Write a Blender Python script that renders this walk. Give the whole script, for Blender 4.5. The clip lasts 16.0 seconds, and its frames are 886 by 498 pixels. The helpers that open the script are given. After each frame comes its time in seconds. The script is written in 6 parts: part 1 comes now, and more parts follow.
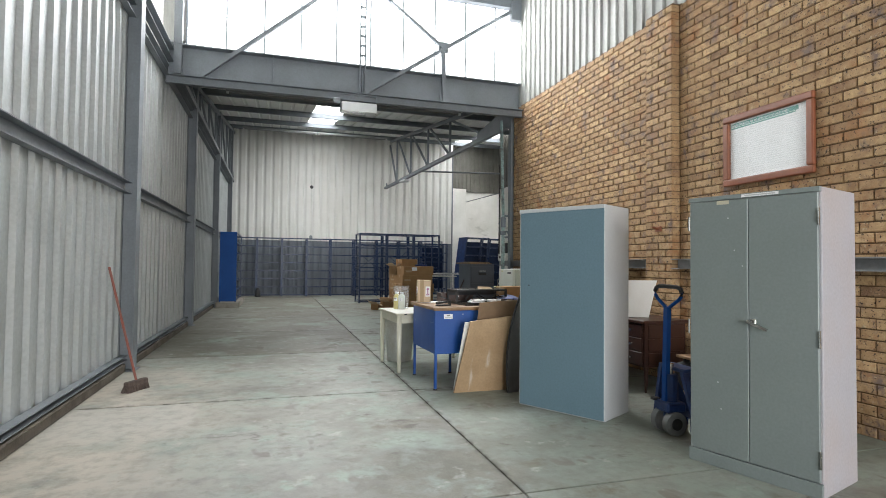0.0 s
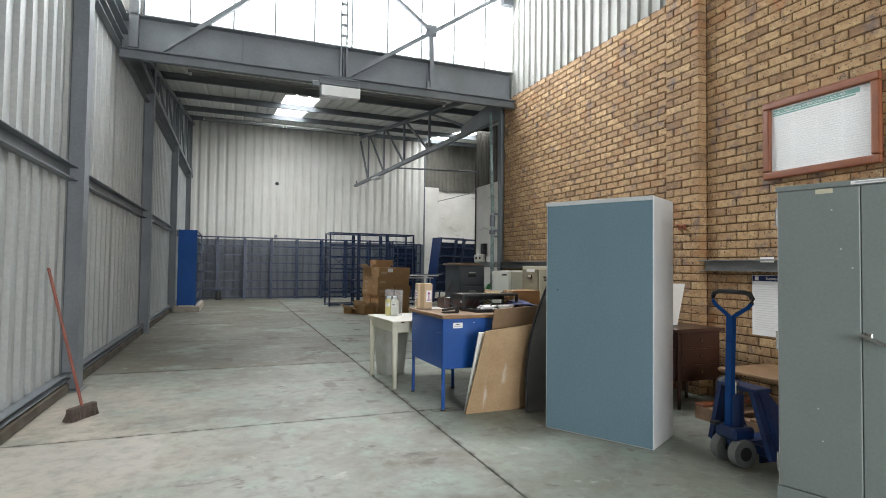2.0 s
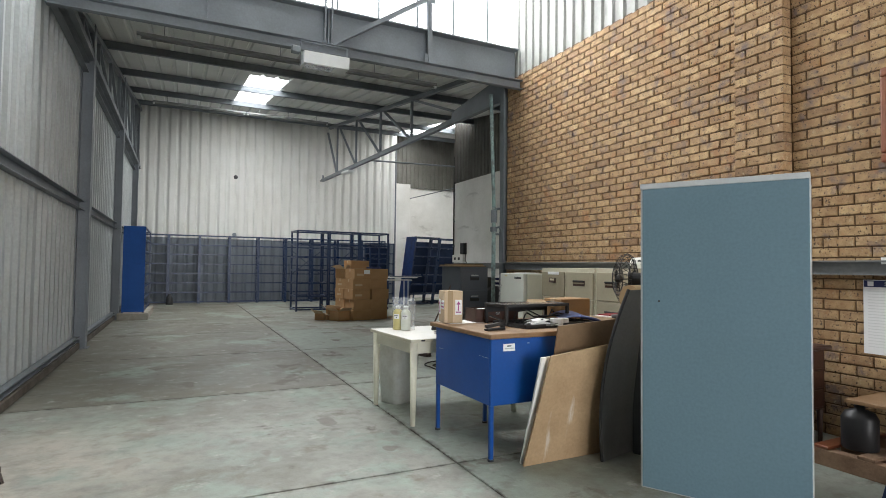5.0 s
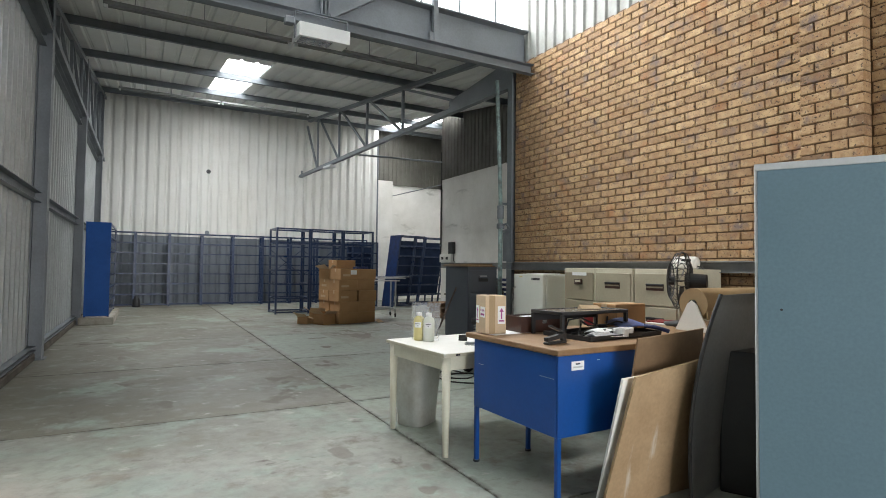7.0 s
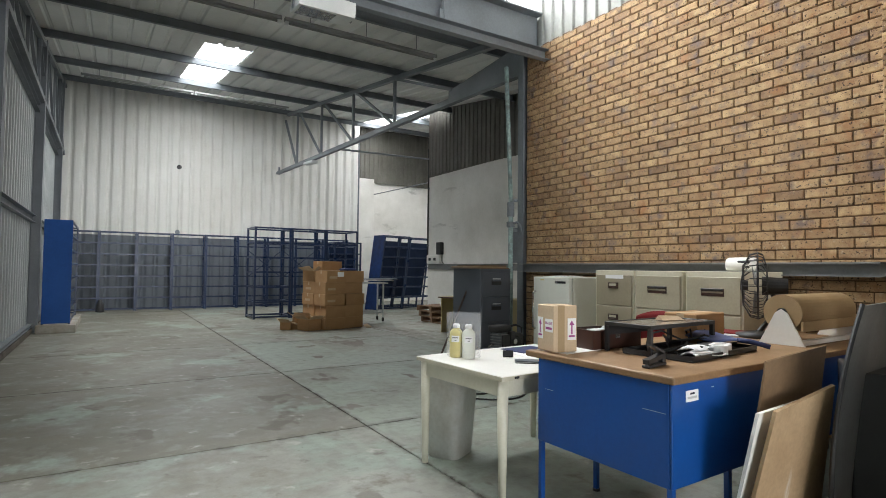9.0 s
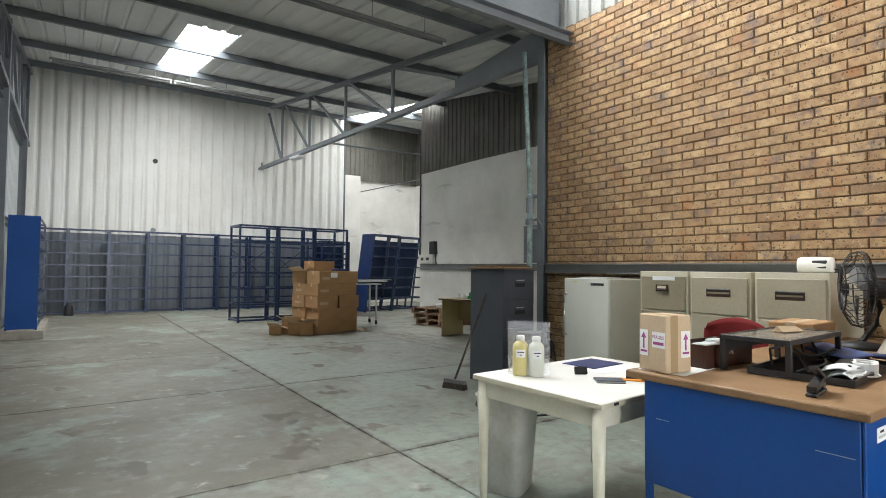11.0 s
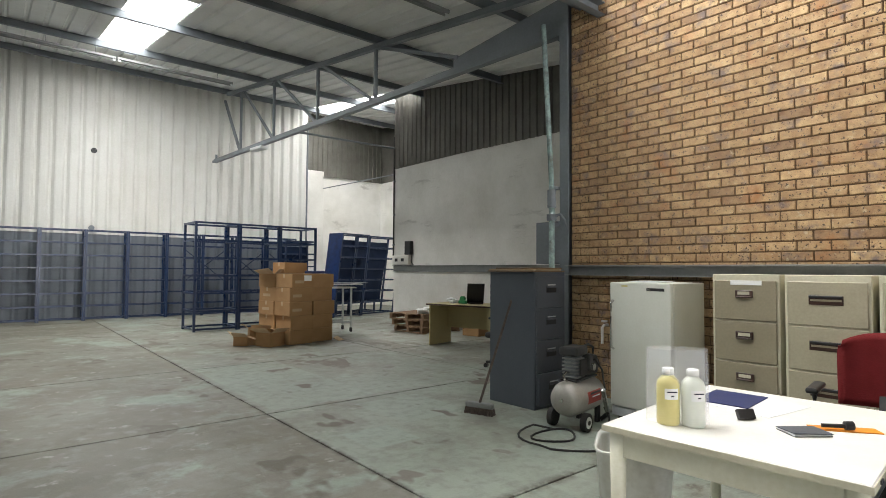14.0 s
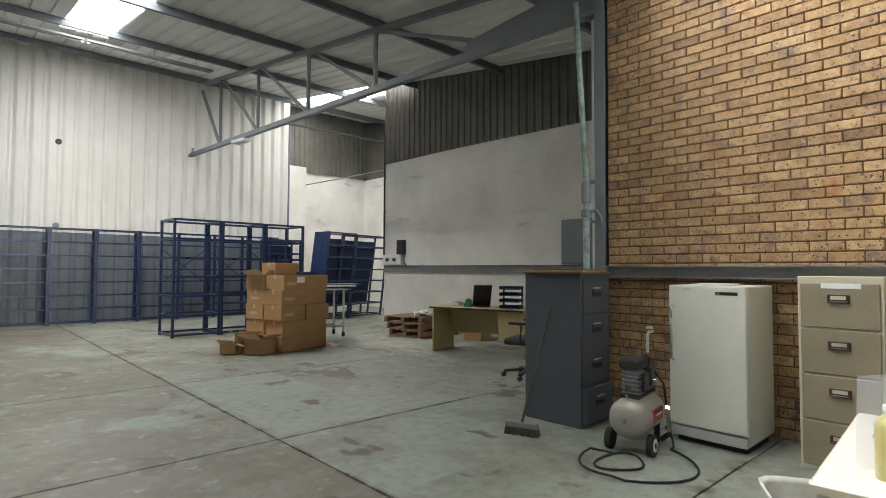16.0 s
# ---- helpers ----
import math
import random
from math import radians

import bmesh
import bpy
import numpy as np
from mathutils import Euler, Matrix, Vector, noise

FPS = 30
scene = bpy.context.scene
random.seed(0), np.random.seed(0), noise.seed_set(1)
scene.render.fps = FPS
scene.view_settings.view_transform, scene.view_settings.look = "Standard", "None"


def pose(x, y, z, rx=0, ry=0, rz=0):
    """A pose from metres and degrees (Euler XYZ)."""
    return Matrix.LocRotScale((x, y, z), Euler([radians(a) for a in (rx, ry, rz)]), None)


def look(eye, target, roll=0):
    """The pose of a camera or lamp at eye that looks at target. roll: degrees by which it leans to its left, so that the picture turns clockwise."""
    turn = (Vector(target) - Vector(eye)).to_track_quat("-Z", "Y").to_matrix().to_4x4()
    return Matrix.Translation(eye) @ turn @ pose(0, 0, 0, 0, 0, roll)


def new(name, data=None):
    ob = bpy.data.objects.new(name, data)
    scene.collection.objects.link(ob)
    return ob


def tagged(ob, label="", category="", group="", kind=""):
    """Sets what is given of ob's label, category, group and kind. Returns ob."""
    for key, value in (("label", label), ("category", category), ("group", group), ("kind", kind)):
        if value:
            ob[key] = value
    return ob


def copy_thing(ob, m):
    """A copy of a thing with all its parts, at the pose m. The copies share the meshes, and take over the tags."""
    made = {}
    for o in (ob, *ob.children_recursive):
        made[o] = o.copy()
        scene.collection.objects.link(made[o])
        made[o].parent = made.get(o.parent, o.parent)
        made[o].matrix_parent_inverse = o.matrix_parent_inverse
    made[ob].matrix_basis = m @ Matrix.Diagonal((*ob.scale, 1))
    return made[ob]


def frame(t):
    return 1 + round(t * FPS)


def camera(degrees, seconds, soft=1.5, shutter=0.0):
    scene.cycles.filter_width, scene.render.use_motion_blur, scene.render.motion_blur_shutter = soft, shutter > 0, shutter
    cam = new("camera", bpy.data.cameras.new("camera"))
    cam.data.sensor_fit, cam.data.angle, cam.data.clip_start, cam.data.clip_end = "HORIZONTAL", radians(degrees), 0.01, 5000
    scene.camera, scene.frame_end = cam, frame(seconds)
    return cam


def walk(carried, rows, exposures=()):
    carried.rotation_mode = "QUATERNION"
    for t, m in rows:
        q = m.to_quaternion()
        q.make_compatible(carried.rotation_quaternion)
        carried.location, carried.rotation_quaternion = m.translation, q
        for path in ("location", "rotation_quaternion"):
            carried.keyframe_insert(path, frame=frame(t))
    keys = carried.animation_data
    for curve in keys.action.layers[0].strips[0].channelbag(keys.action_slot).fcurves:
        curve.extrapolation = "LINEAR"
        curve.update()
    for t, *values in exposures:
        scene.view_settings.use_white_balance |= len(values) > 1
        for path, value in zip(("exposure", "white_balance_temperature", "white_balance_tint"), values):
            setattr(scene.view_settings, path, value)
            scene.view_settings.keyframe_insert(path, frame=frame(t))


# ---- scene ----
cam = camera(78.4, 16.0, soft=0.9)
PATH = [
    (0, (-0.006, 1.28, 1.302), (0.583, 3.191, 1.36), 0.6),
    (0.5, (-0.048, 1.487, 1.311), (0.58, 3.385, 1.37), 0.6),
    (1, (-0.095, 1.698, 1.311), (0.565, 3.585, 1.371), 0.6),
    (1.5, (-0.153, 1.919, 1.314), (0.54, 3.794, 1.377), 0.7),
    (2, (-0.19, 2.144, 1.296), (0.532, 4.008, 1.36), 0.7),
    (2.5, (-0.212, 2.338, 1.298), (0.535, 4.193, 1.362), 0.7),
    (3, (-0.224, 2.599, 1.306), (0.546, 4.443, 1.372), 0.6),
    (3.5, (-0.247, 2.842, 1.308), (0.549, 4.675, 1.373), 0.7),
    (4, (-0.266, 3.09, 1.31), (0.554, 4.912, 1.376), 0.7),
    (6.5, (-0.394, 4.159, 1.299), (0.541, 5.926, 1.367), 0.7),
    (7, (-0.411, 4.391, 1.301), (0.548, 6.145, 1.37), 0.7),
    (7.5, (-0.418, 4.599, 1.285), (0.571, 6.336, 1.357), 0.7),
    (8, (-0.434, 4.823, 1.284), (0.578, 6.546, 1.357), 0.7),
    (8.5, (-0.46, 5.034, 1.289), (0.572, 6.746, 1.362), 0.7),
    (9, (-0.498, 5.232, 1.313), (0.553, 6.932, 1.386), 0.6),
    (11.5, (-0.603, 6.215, 1.317), (0.546, 7.851, 1.392), 0.6),
    (12, (-0.594, 6.422, 1.318), (0.578, 8.041, 1.395), 0.6),
    (12.5, (-0.595, 6.618, 1.313), (0.599, 8.221, 1.391), 0.6),
    (13, (-0.601, 6.824, 1.332), (0.619, 8.406, 1.41), 0.5),
    (13.5, (-0.606, 7.003, 1.331), (0.643, 8.563, 1.409), 0.4),
    (14, (-0.591, 7.21, 1.331), (0.682, 8.751, 1.409), 0.4),
    (14.5, (-0.584, 7.401, 1.336), (0.711, 8.923, 1.415), 0.4),
    (15, (-0.585, 7.614, 1.354), (0.731, 9.118, 1.433), 0.4),
    (15.5, (-0.602, 7.821, 1.347), (0.734, 9.307, 1.426), 0.4),
    (16, (-0.601, 8.038, 1.346), (0.749, 9.511, 1.423), 0.3),
]
walk(cam, [(t, look(eye, target, roll)) for t, eye, target, roll in PATH], [(0, -0.01, 6500, 10), (2, -0.04, 6500, 10), (4, -0.03, 6500, 10), (7, 0.06, 6500, 10), (9, 0.07, 6500, 10), (11.5, 0.32, 6550, 10), (14, 0.36, 6750, 10.5), (16, 0.30, 6850, 11)])

# ---- world, sun, large lights ----
world = bpy.data.worlds.new("world")
scene.world = world
world.use_nodes = True
wn = world.node_tree.nodes
sky = wn.new("ShaderNodeTexSky")
sky.sky_type = "NISHITA"
sky.sun_disc = False
sky.sun_elevation = radians(48)
sky.sun_rotation = radians(200)
sky.dust_density = 4.0
wn["Background"].inputs[1].default_value = 0.12
world.node_tree.links.new(sky.outputs[0], wn["Background"].inputs[0])


def area_light(name, m, sx, sy, power, colour=(1, 1, 1)):
    d = bpy.data.lights.new(name, "AREA")
    d.shape, d.size, d.size_y, d.energy, d.color = "RECTANGLE", sx, sy, power, colour
    ob = new(name, d)
    ob.matrix_world = m
    return ob


sun = bpy.data.lights.new("sun", "SUN")
sun.energy, sun.angle, sun.color = 1.2, radians(12), (1.0, 0.96, 0.9)
new("sun", sun).matrix_world = look((0, 0, 0), (-0.25, -0.62, -0.75))

# daylight: the clerestory glazing, the roof skylights and the doorway behind the walker
area_light("clerestory_daylight", look((1.35, 10.93, 5.54), (1.35, 6.0, 2.6)), 5.9, 1.4, 600, (0.96, 0.985, 1.0))
area_light("skylight_daylight", look((1.45, 19.2, 6.45), (1.45, 19.2, 0)), 0.9, 4.6, 355, (0.97, 0.99, 1.0))
area_light("skylight_daylight", look((7.85, 21.2, 6.75), (7.85, 21.2, 0)), 0.9, 5.4, 130, (0.97, 0.99, 1.0))
area_light("doorway_daylight", look((1.75, -5.6, 2.0), (1.75, 6.0, 1.4)), 4.4, 3.4, 860, (0.96, 0.98, 1.0))


# ---- materials ----
def material(name, base, rough=0.6, metal=0.0, vary=None, scale=4.0, fine=60.0, amount=0.5, bump=0.1, spec=0.5):
    """A surface with two scales of variation: blotches between base and vary, fine grain and relief."""
    m = bpy.data.materials.new(name)
    m.use_nodes = True
    n, l = m.node_tree.nodes, m.node_tree.links
    b = n["Principled BSDF"]
    b.inputs["Roughness"].default_value, b.inputs["Metallic"].default_value = rough, metal
    b.inputs["Specular IOR Level"].default_value = spec
    vary = vary or [c * 0.8 for c in base]
    tc = n.new("ShaderNodeTexCoord")
    a, f = n.new("ShaderNodeTexNoise"), n.new("ShaderNodeTexNoise")
    a.inputs["Scale"].default_value, a.inputs["Detail"].default_value, a.inputs["Roughness"].default_value = scale, 7, 0.62
    f.inputs["Scale"].default_value, f.inputs["Detail"].default_value = fine, 4
    for x in (a, f):
        l.new(tc.outputs["Object"], x.inputs["Vector"])
    r = n.new("ShaderNodeValToRGB")
    r.color_ramp.elements[0].position, r.color_ramp.elements[1].position = 0.38, 0.66
    l.new(a.outputs[0], r.inputs[0])
    mix = n.new("ShaderNodeMix")
    mix.data_type = "RGBA"
    mix.inputs["A"].default_value, mix.inputs["B"].default_value = (*base, 1), (*vary, 1)
    mul = n.new("ShaderNodeMath")
    mul.operation = "MULTIPLY"
    mul.inputs[1].default_value = amount
    l.new(r.outputs[0], mul.inputs[0])
    l.new(mul.outputs[0], mix.inputs["Factor"])
    g = n.new("ShaderNodeMix")
    g.data_type, g.blend_type = "RGBA", "OVERLAY"
    g.inputs["Factor"].default_value = 0.25 * amount
    l.new(mix.outputs["Result"], g.inputs["A"])
    l.new(f.outputs[0], g.inputs["B"])
    l.new(g.outputs["Result"], b.inputs["Base Color"])
    rr = n.new("ShaderNodeMapRange")
    rr.inputs["To Min"].default_value, rr.inputs["To Max"].default_value = max(0.02, rough - 0.12), min(1, rough + 0.12)
    l.new(a.outputs[0], rr.inputs[0])
    l.new(rr.outputs[0], b.inputs["Roughness"])
    if bump:
        bp = n.new("ShaderNodeBump")
        bp.inputs["Strength"].default_value, bp.inputs["Distance"].default_value = bump, 0.01
        l.new(f.outputs[0], bp.inputs["Height"])
        l.new(bp.outputs[0], b.inputs["Normal"])
    return m


def add_node_mix(m, colour, fac_socket):
    """Lays a colour over the base colour of m, where fac_socket says."""
    n, l = m.node_tree.nodes, m.node_tree.links
    b = n["Principled BSDF"]
    old = b.inputs["Base Color"].links[0].from_socket
    x = n.new("ShaderNodeMix")
    x.data_type = "RGBA"
    x.inputs["B"].default_value = (*colour, 1)
    l.new(old, x.inputs["A"])
    l.new(fac_socket, x.inputs["Factor"])
    l.new(x.outputs["Result"], b.inputs["Base Color"])
    return x


def noise_mask(m, scale, low, high, detail=6, stretch=(1, 1, 1), offset=(0, 0, 0)):
    n, l = m.node_tree.nodes, m.node_tree.links
    tc, mp, t, r = n.new("ShaderNodeTexCoord"), n.new("ShaderNodeMapping"), n.new("ShaderNodeTexNoise"), n.new("ShaderNodeMapRange")
    mp.inputs["Scale"].default_value = stretch
    mp.inputs["Location"].default_value = offset
    t.inputs["Scale"].default_value, t.inputs["Detail"].default_value, t.inputs["Roughness"].default_value = scale, detail, 0.65
    l.new(tc.outputs["Object"], mp.inputs[0])
    l.new(mp.outputs[0], t.inputs["Vector"])
    r.inputs["From Min"].default_value, r.inputs["From Max"].default_value = low, high
    l.new(t.outputs[0], r.inputs[0])
    return r.outputs[0]


def floor_material():
    """Bare grey-brown concrete with worn pale green paint, dust, stains and scuffs."""
    m = material("painted_concrete", (0.238, 0.232, 0.188), 0.5, 0, (0.158, 0.15, 0.116), 1.1, 80, 1.0, 0.15)
    n, l = m.node_tree.nodes, m.node_tree.links
    tc, sp = n.new("ShaderNodeTexCoord"), n.new("ShaderNodeSeparateXYZ")
    l.new(tc.outputs["Object"], sp.inputs[0])

    def band(axis, a, b, lo=0.0, hi=1.0):
        r = n.new("ShaderNodeMapRange")
        r.inputs["From Min"].default_value, r.inputs["From Max"].default_value = a, b
        r.inputs["To Min"].default_value, r.inputs["To Max"].default_value = lo, hi
        l.new(sp.outputs[axis], r.inputs[0])
        return r.outputs[0]

    def times(a, b):
        x = n.new("ShaderNodeMath")
        x.operation = "MULTIPLY"
        l.new(a, x.inputs[0])
        l.new(b, x.inputs[1])
        return x.outputs[0]

    # pale and green tones lie thickest in front and drop past 9.45 m
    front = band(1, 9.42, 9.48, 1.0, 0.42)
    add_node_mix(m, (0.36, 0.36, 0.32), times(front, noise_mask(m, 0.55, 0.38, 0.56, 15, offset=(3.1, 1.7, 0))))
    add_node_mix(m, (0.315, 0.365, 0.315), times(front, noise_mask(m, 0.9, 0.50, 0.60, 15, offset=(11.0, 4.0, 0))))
    add_node_mix(m, (0.35, 0.41, 0.355), noise_mask(m, 1.7, 0.575, 0.635, 15, offset=(1.0, 14.0, 0)))
    right = times(band(0, 1.38, 1.40), band(1, 19.0, 10.0, 0.35, 1.0))
    add_node_mix(m, (0.28, 0.325, 0.28), times(right, noise_mask(m, 0.8, 0.40, 0.58, 15, offset=(8.0, 2.0, 0))))
    # brown dirt in large and small patches; past 9.45 m the floor is browner and darker
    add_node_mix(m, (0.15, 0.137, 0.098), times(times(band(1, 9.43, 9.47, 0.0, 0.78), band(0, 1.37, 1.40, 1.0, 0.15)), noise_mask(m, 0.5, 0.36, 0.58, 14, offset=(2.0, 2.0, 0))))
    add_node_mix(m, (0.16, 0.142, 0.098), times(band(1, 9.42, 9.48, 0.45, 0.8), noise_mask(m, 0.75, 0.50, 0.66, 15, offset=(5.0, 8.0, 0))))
    add_node_mix(m, (0.19, 0.172, 0.125), noise_mask(m, 2.6, 0.56, 0.66, 15, offset=(15.0, 3.0, 0)))
    add_node_mix(m, (0.31, 0.365, 0.315), noise_mask(m, 0.85, 0.555, 0.63, 15, offset=(21.0, 7.0, 0)))
    add_node_mix(m, (0.46, 0.45, 0.41), noise_mask(m, 4.5, 0.60, 0.68, 15, offset=(1.0, 9.0, 0)))
    add_node_mix(m, (0.14, 0.122, 0.095), noise_mask(m, 5.0, 0.62, 0.72, 15, (1, 0.6, 1), offset=(3.0, 3.0, 0)))
    add_node_mix(m, (0.13, 0.112, 0.088), noise_mask(m, 1.9, 0.615, 0.67, 7, (0.8, 1.3, 1), offset=(9.0, 4.0, 0)))
    add_node_mix(m, (0.10, 0.09, 0.075), noise_mask(m, 9.0, 0.69, 0.74, 4, offset=(2.0, 6.0, 0)))
    # paler green put in for light missing by the tap, and round dried puddle marks
    lit_green = times(times(band(0, 1.38, 1.40), band(1, 14.8, 11.5)), noise_mask(m, 0.9, 0.36, 0.55, 15, offset=(31.0, 5.0, 0)))
    add_node_mix(m, (0.37, 0.42, 0.36), times(lit_green, band(1, 7.5, 9.0, 0.2, 0.85)))
    add_node_mix(m, (0.225, 0.212, 0.18), noise_mask(m, 2.1, 0.64, 0.67, 2.5, (1.3, 0.8, 1), offset=(4.0, 17.0, 0)))
    # pale cement dust spread along the sheet wall
    dust = times(times(band(0, -0.1, -1.1), band(1, 9.0, 7.8)), noise_mask(m, 1.3, 0.36, 0.52, 14, offset=(6.0, 1.0, 0)))
    add_node_mix(m, (0.55, 0.50, 0.42), dust)
    # squares of newer green paint where the floor was mended
    for x0, x1, y0, y1, k in ((1.61, 2.06, 10.68, 11.15, 0.75), (2.2, 2.95, 11.1, 11.95, 0.55), (1.47, 2.6, 12.2, 14.9, 0.45), (2.5, 3.4, 12.3, 13.26, 0.25)):
        sq = times(times(band(0, x0 - 0.01, x0 + 0.01), band(0, x1 + 0.01, x1 - 0.01)), times(band(1, y0 - 0.01, y0 + 0.01), band(1, y1 + 0.01, y1 - 0.01, 0.0, k)))
        add_node_mix(m, (0.37, 0.45, 0.395), times(sq, noise_mask(m, 3.0, 0.30, 0.48, 12, offset=(x0 * 3, y0, 0))))
    # pale cement skim beside the sheet wall, brown puddle rings past the first bay
    skim = times(times(band(0, -0.61, -0.66), band(1, 5.6, 6.1)), times(band(1, 6.82, 6.78), noise_mask(m, 2.2, 0.28, 0.42, 12, offset=(7.0, 7.0, 0))))
    add_node_mix(m, (0.50, 0.475, 0.42), skim)
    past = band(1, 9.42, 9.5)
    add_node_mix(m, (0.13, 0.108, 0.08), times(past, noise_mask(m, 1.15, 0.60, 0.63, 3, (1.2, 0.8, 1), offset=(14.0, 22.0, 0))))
    # close mottling of worn paint, and specks of grit
    add_node_mix(m, (0.15, 0.138, 0.115), noise_mask(m, 9.0, 0.46, 0.98, 15, offset=(1.0, 2.0, 0)))
    add_node_mix(m, (0.40, 0.44, 0.395), noise_mask(m, 5.0, 0.53, 0.95, 15, offset=(12.0, 5.0, 0)))
    add_node_mix(m, (0.07, 0.062, 0.05), noise_mask(m, 26.0, 0.66, 0.86, 6, offset=(5.0, 1.0, 0)))
    # grime worked into the broken slab edges along the joints
    cross = times(band(0, 1.384 - 0.05, 1.379), band(0, 1.384 + 0.05, 1.389))
    add_node_mix(m, (0.085, 0.075, 0.06), times(cross, noise_mask(m, 6.0, 0.44, 0.58, 10, offset=(3.0, 2.0, 0))))
    for y, w in ((6.8, 0.05), (9.45, 0.085), (12.12, 0.035), (14.85, 0.035)):
        near = times(band(1, y - w, y - 0.005), band(1, y + w, y + 0.005))
        add_node_mix(m, (0.085, 0.075, 0.06), times(near, noise_mask(m, 5.0, 0.46, 0.60, 10, offset=(y, 2.0, 0))))
    wear = n.new("ShaderNodeVectorMath")
    wear.operation = "SCALE"
    wear.inputs["Scale"].default_value = 0.83
    b = n["Principled BSDF"]
    l.new(b.inputs["Base Color"].links[0].from_socket, wear.inputs[0])
    l.new(wear.outputs[0], b.inputs["Base Color"])
    return m


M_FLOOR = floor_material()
M_JOINT = material("joint_filler", (0.06, 0.058, 0.05), 0.9)
M_GALV = material("galvanised_sheet", (0.45, 0.48, 0.485), 0.45, 0.35, (0.37, 0.395, 0.395), 1.2, 30, 0.7, 0.03)
M_WHITESHEET = material("white_painted_sheet", (0.69, 0.69, 0.66), 0.5, 0, (0.60, 0.59, 0.55), 0.8, 25, 0.7, 0.03)
M_OLDSHEET = material("aged_off_white_sheet", (0.37, 0.375, 0.355), 0.55, 0, (0.28, 0.285, 0.26), 0.9, 25, 0.8, 0.03)
M_KERB = material("dirt_caked_concrete", (0.10, 0.084, 0.064), 0.9, 0, (0.05, 0.038, 0.026), 3.0, 50, 1.0, 0.4)
M_DARKSHEET = material("unpainted_dull_sheet", (0.17, 0.165, 0.145), 0.6, 0.2, (0.11, 0.105, 0.09), 1.1, 25, 0.9, 0.04)
M_STEEL = material("grey_painted_steel", (0.18, 0.20, 0.22), 0.5, 0, (0.135, 0.15, 0.165), 2.0, 40, 0.7, 0.05)
M_PLASTER = material("white_painted_plaster", (0.82, 0.81, 0.775), 0.8, 0, (0.62, 0.61, 0.565), 0.9, 22, 0.7, 0.3)
add_node_mix(M_PLASTER, (0.33, 0.32, 0.29), noise_mask(M_PLASTER, 1.3, 0.60, 0.78, 12, (1, 0.45, 2.2)))
add_node_mix(M_PLASTER, (0.22, 0.2, 0.17), noise_mask(M_PLASTER, 6.0, 0.70, 0.78, 8))
M_GREYDADO = material("grey_painted_wall", (0.15, 0.17, 0.195), 0.6, 0, (0.115, 0.13, 0.15), 1.5, 30, 0.7, 0.2)
M_ROOF = material("roof_sheet_underside", (0.78, 0.785, 0.77), 0.6, 0.0, (0.66, 0.665, 0.65), 0.7, 20, 0.8, 0.05)
M_MORTAR = material("brown_mortar", (0.15, 0.088, 0.042), 0.95, 0, (0.10, 0.06, 0.03), 3, 90, 0.8, 0.5)
M_LEDGE = material("mid_grey_painted_steel", (0.24, 0.245, 0.245), 0.5, 0, (0.18, 0.185, 0.185), 3.0, 40, 0.7, 0.05)
M_CONC = material("raw_concrete", (0.36, 0.34, 0.30), 0.85, 0, (0.22, 0.19, 0.15), 3.0, 60, 0.9, 0.3)


def brick_material():
    """Sandy face brick: burnt pits, purple-grey scorched patches and small colour shifts between bricks."""
    m = material("yellow_face_brick", (0.47, 0.325, 0.175), 0.85, 0, (0.325, 0.20, 0.105), 16.0, 130, 1.0, 0.8)
    n, l = m.node_tree.nodes, m.node_tree.links
    b = n["Principled BSDF"]
    geo, ramp, x = n.new("ShaderNodeNewGeometry"), n.new("ShaderNodeValToRGB"), n.new("ShaderNodeMix")
    e = ramp.color_ramp.elements
    e[0].position, e[0].color = 0.0, (0.62, 0.56, 0.56, 1)
    e[1].position, e[1].color = 1.0, (1.2, 1.2, 1.16, 1)
    for p, c in ((0.06, (0.80, 0.74, 0.72, 1)), (0.3, (0.94, 0.88, 0.82, 1)), (0.75, (1.04, 1.03, 1.02, 1))):
        k = e.new(p)
        k.color = c
    l.new(geo.outputs["Random Per Island"], ramp.inputs[0])
    x.data_type, x.blend_type = "RGBA", "MULTIPLY"
    x.inputs["Factor"].default_value = 1.0
    l.new(b.inputs["Base Color"].links[0].from_socket, x.inputs["A"])
    l.new(ramp.outputs[0], x.inputs["B"])
    l.new(x.outputs["Result"], b.inputs["Base Color"])
    add_node_mix(m, (0.19, 0.135, 0.115), noise_mask(m, 5.5, 0.55, 0.67, 8, offset=(4.0, 0, 0)))
    add_node_mix(m, (0.50, 0.40, 0.26), noise_mask(m, 22, 0.60, 0.70, 5, offset=(7.0, 1.0, 0)))
    add_node_mix(m, (0.36, 0.165, 0.065), noise_mask(m, 4.0, 0.555, 0.72, 8, offset=(1.0, 5.0, 2.0)))
    add_node_mix(m, (0.055, 0.036, 0.024), noise_mask(m, 46, 0.59, 0.66, 3))
    return m


M_BRICK = brick_material()


def glass_material(name, tint, rough=0.05, alpha=0.12):
    m = bpy.data.materials.new(name)
    m.use_nodes = True
    b = m.node_tree.nodes["Principled BSDF"]
    b.inputs["Base Color"].default_value = (*tint, 1)
    b.inputs["Roughness"].default_value = rough
    b.inputs["Alpha"].default_value = alpha
    return m


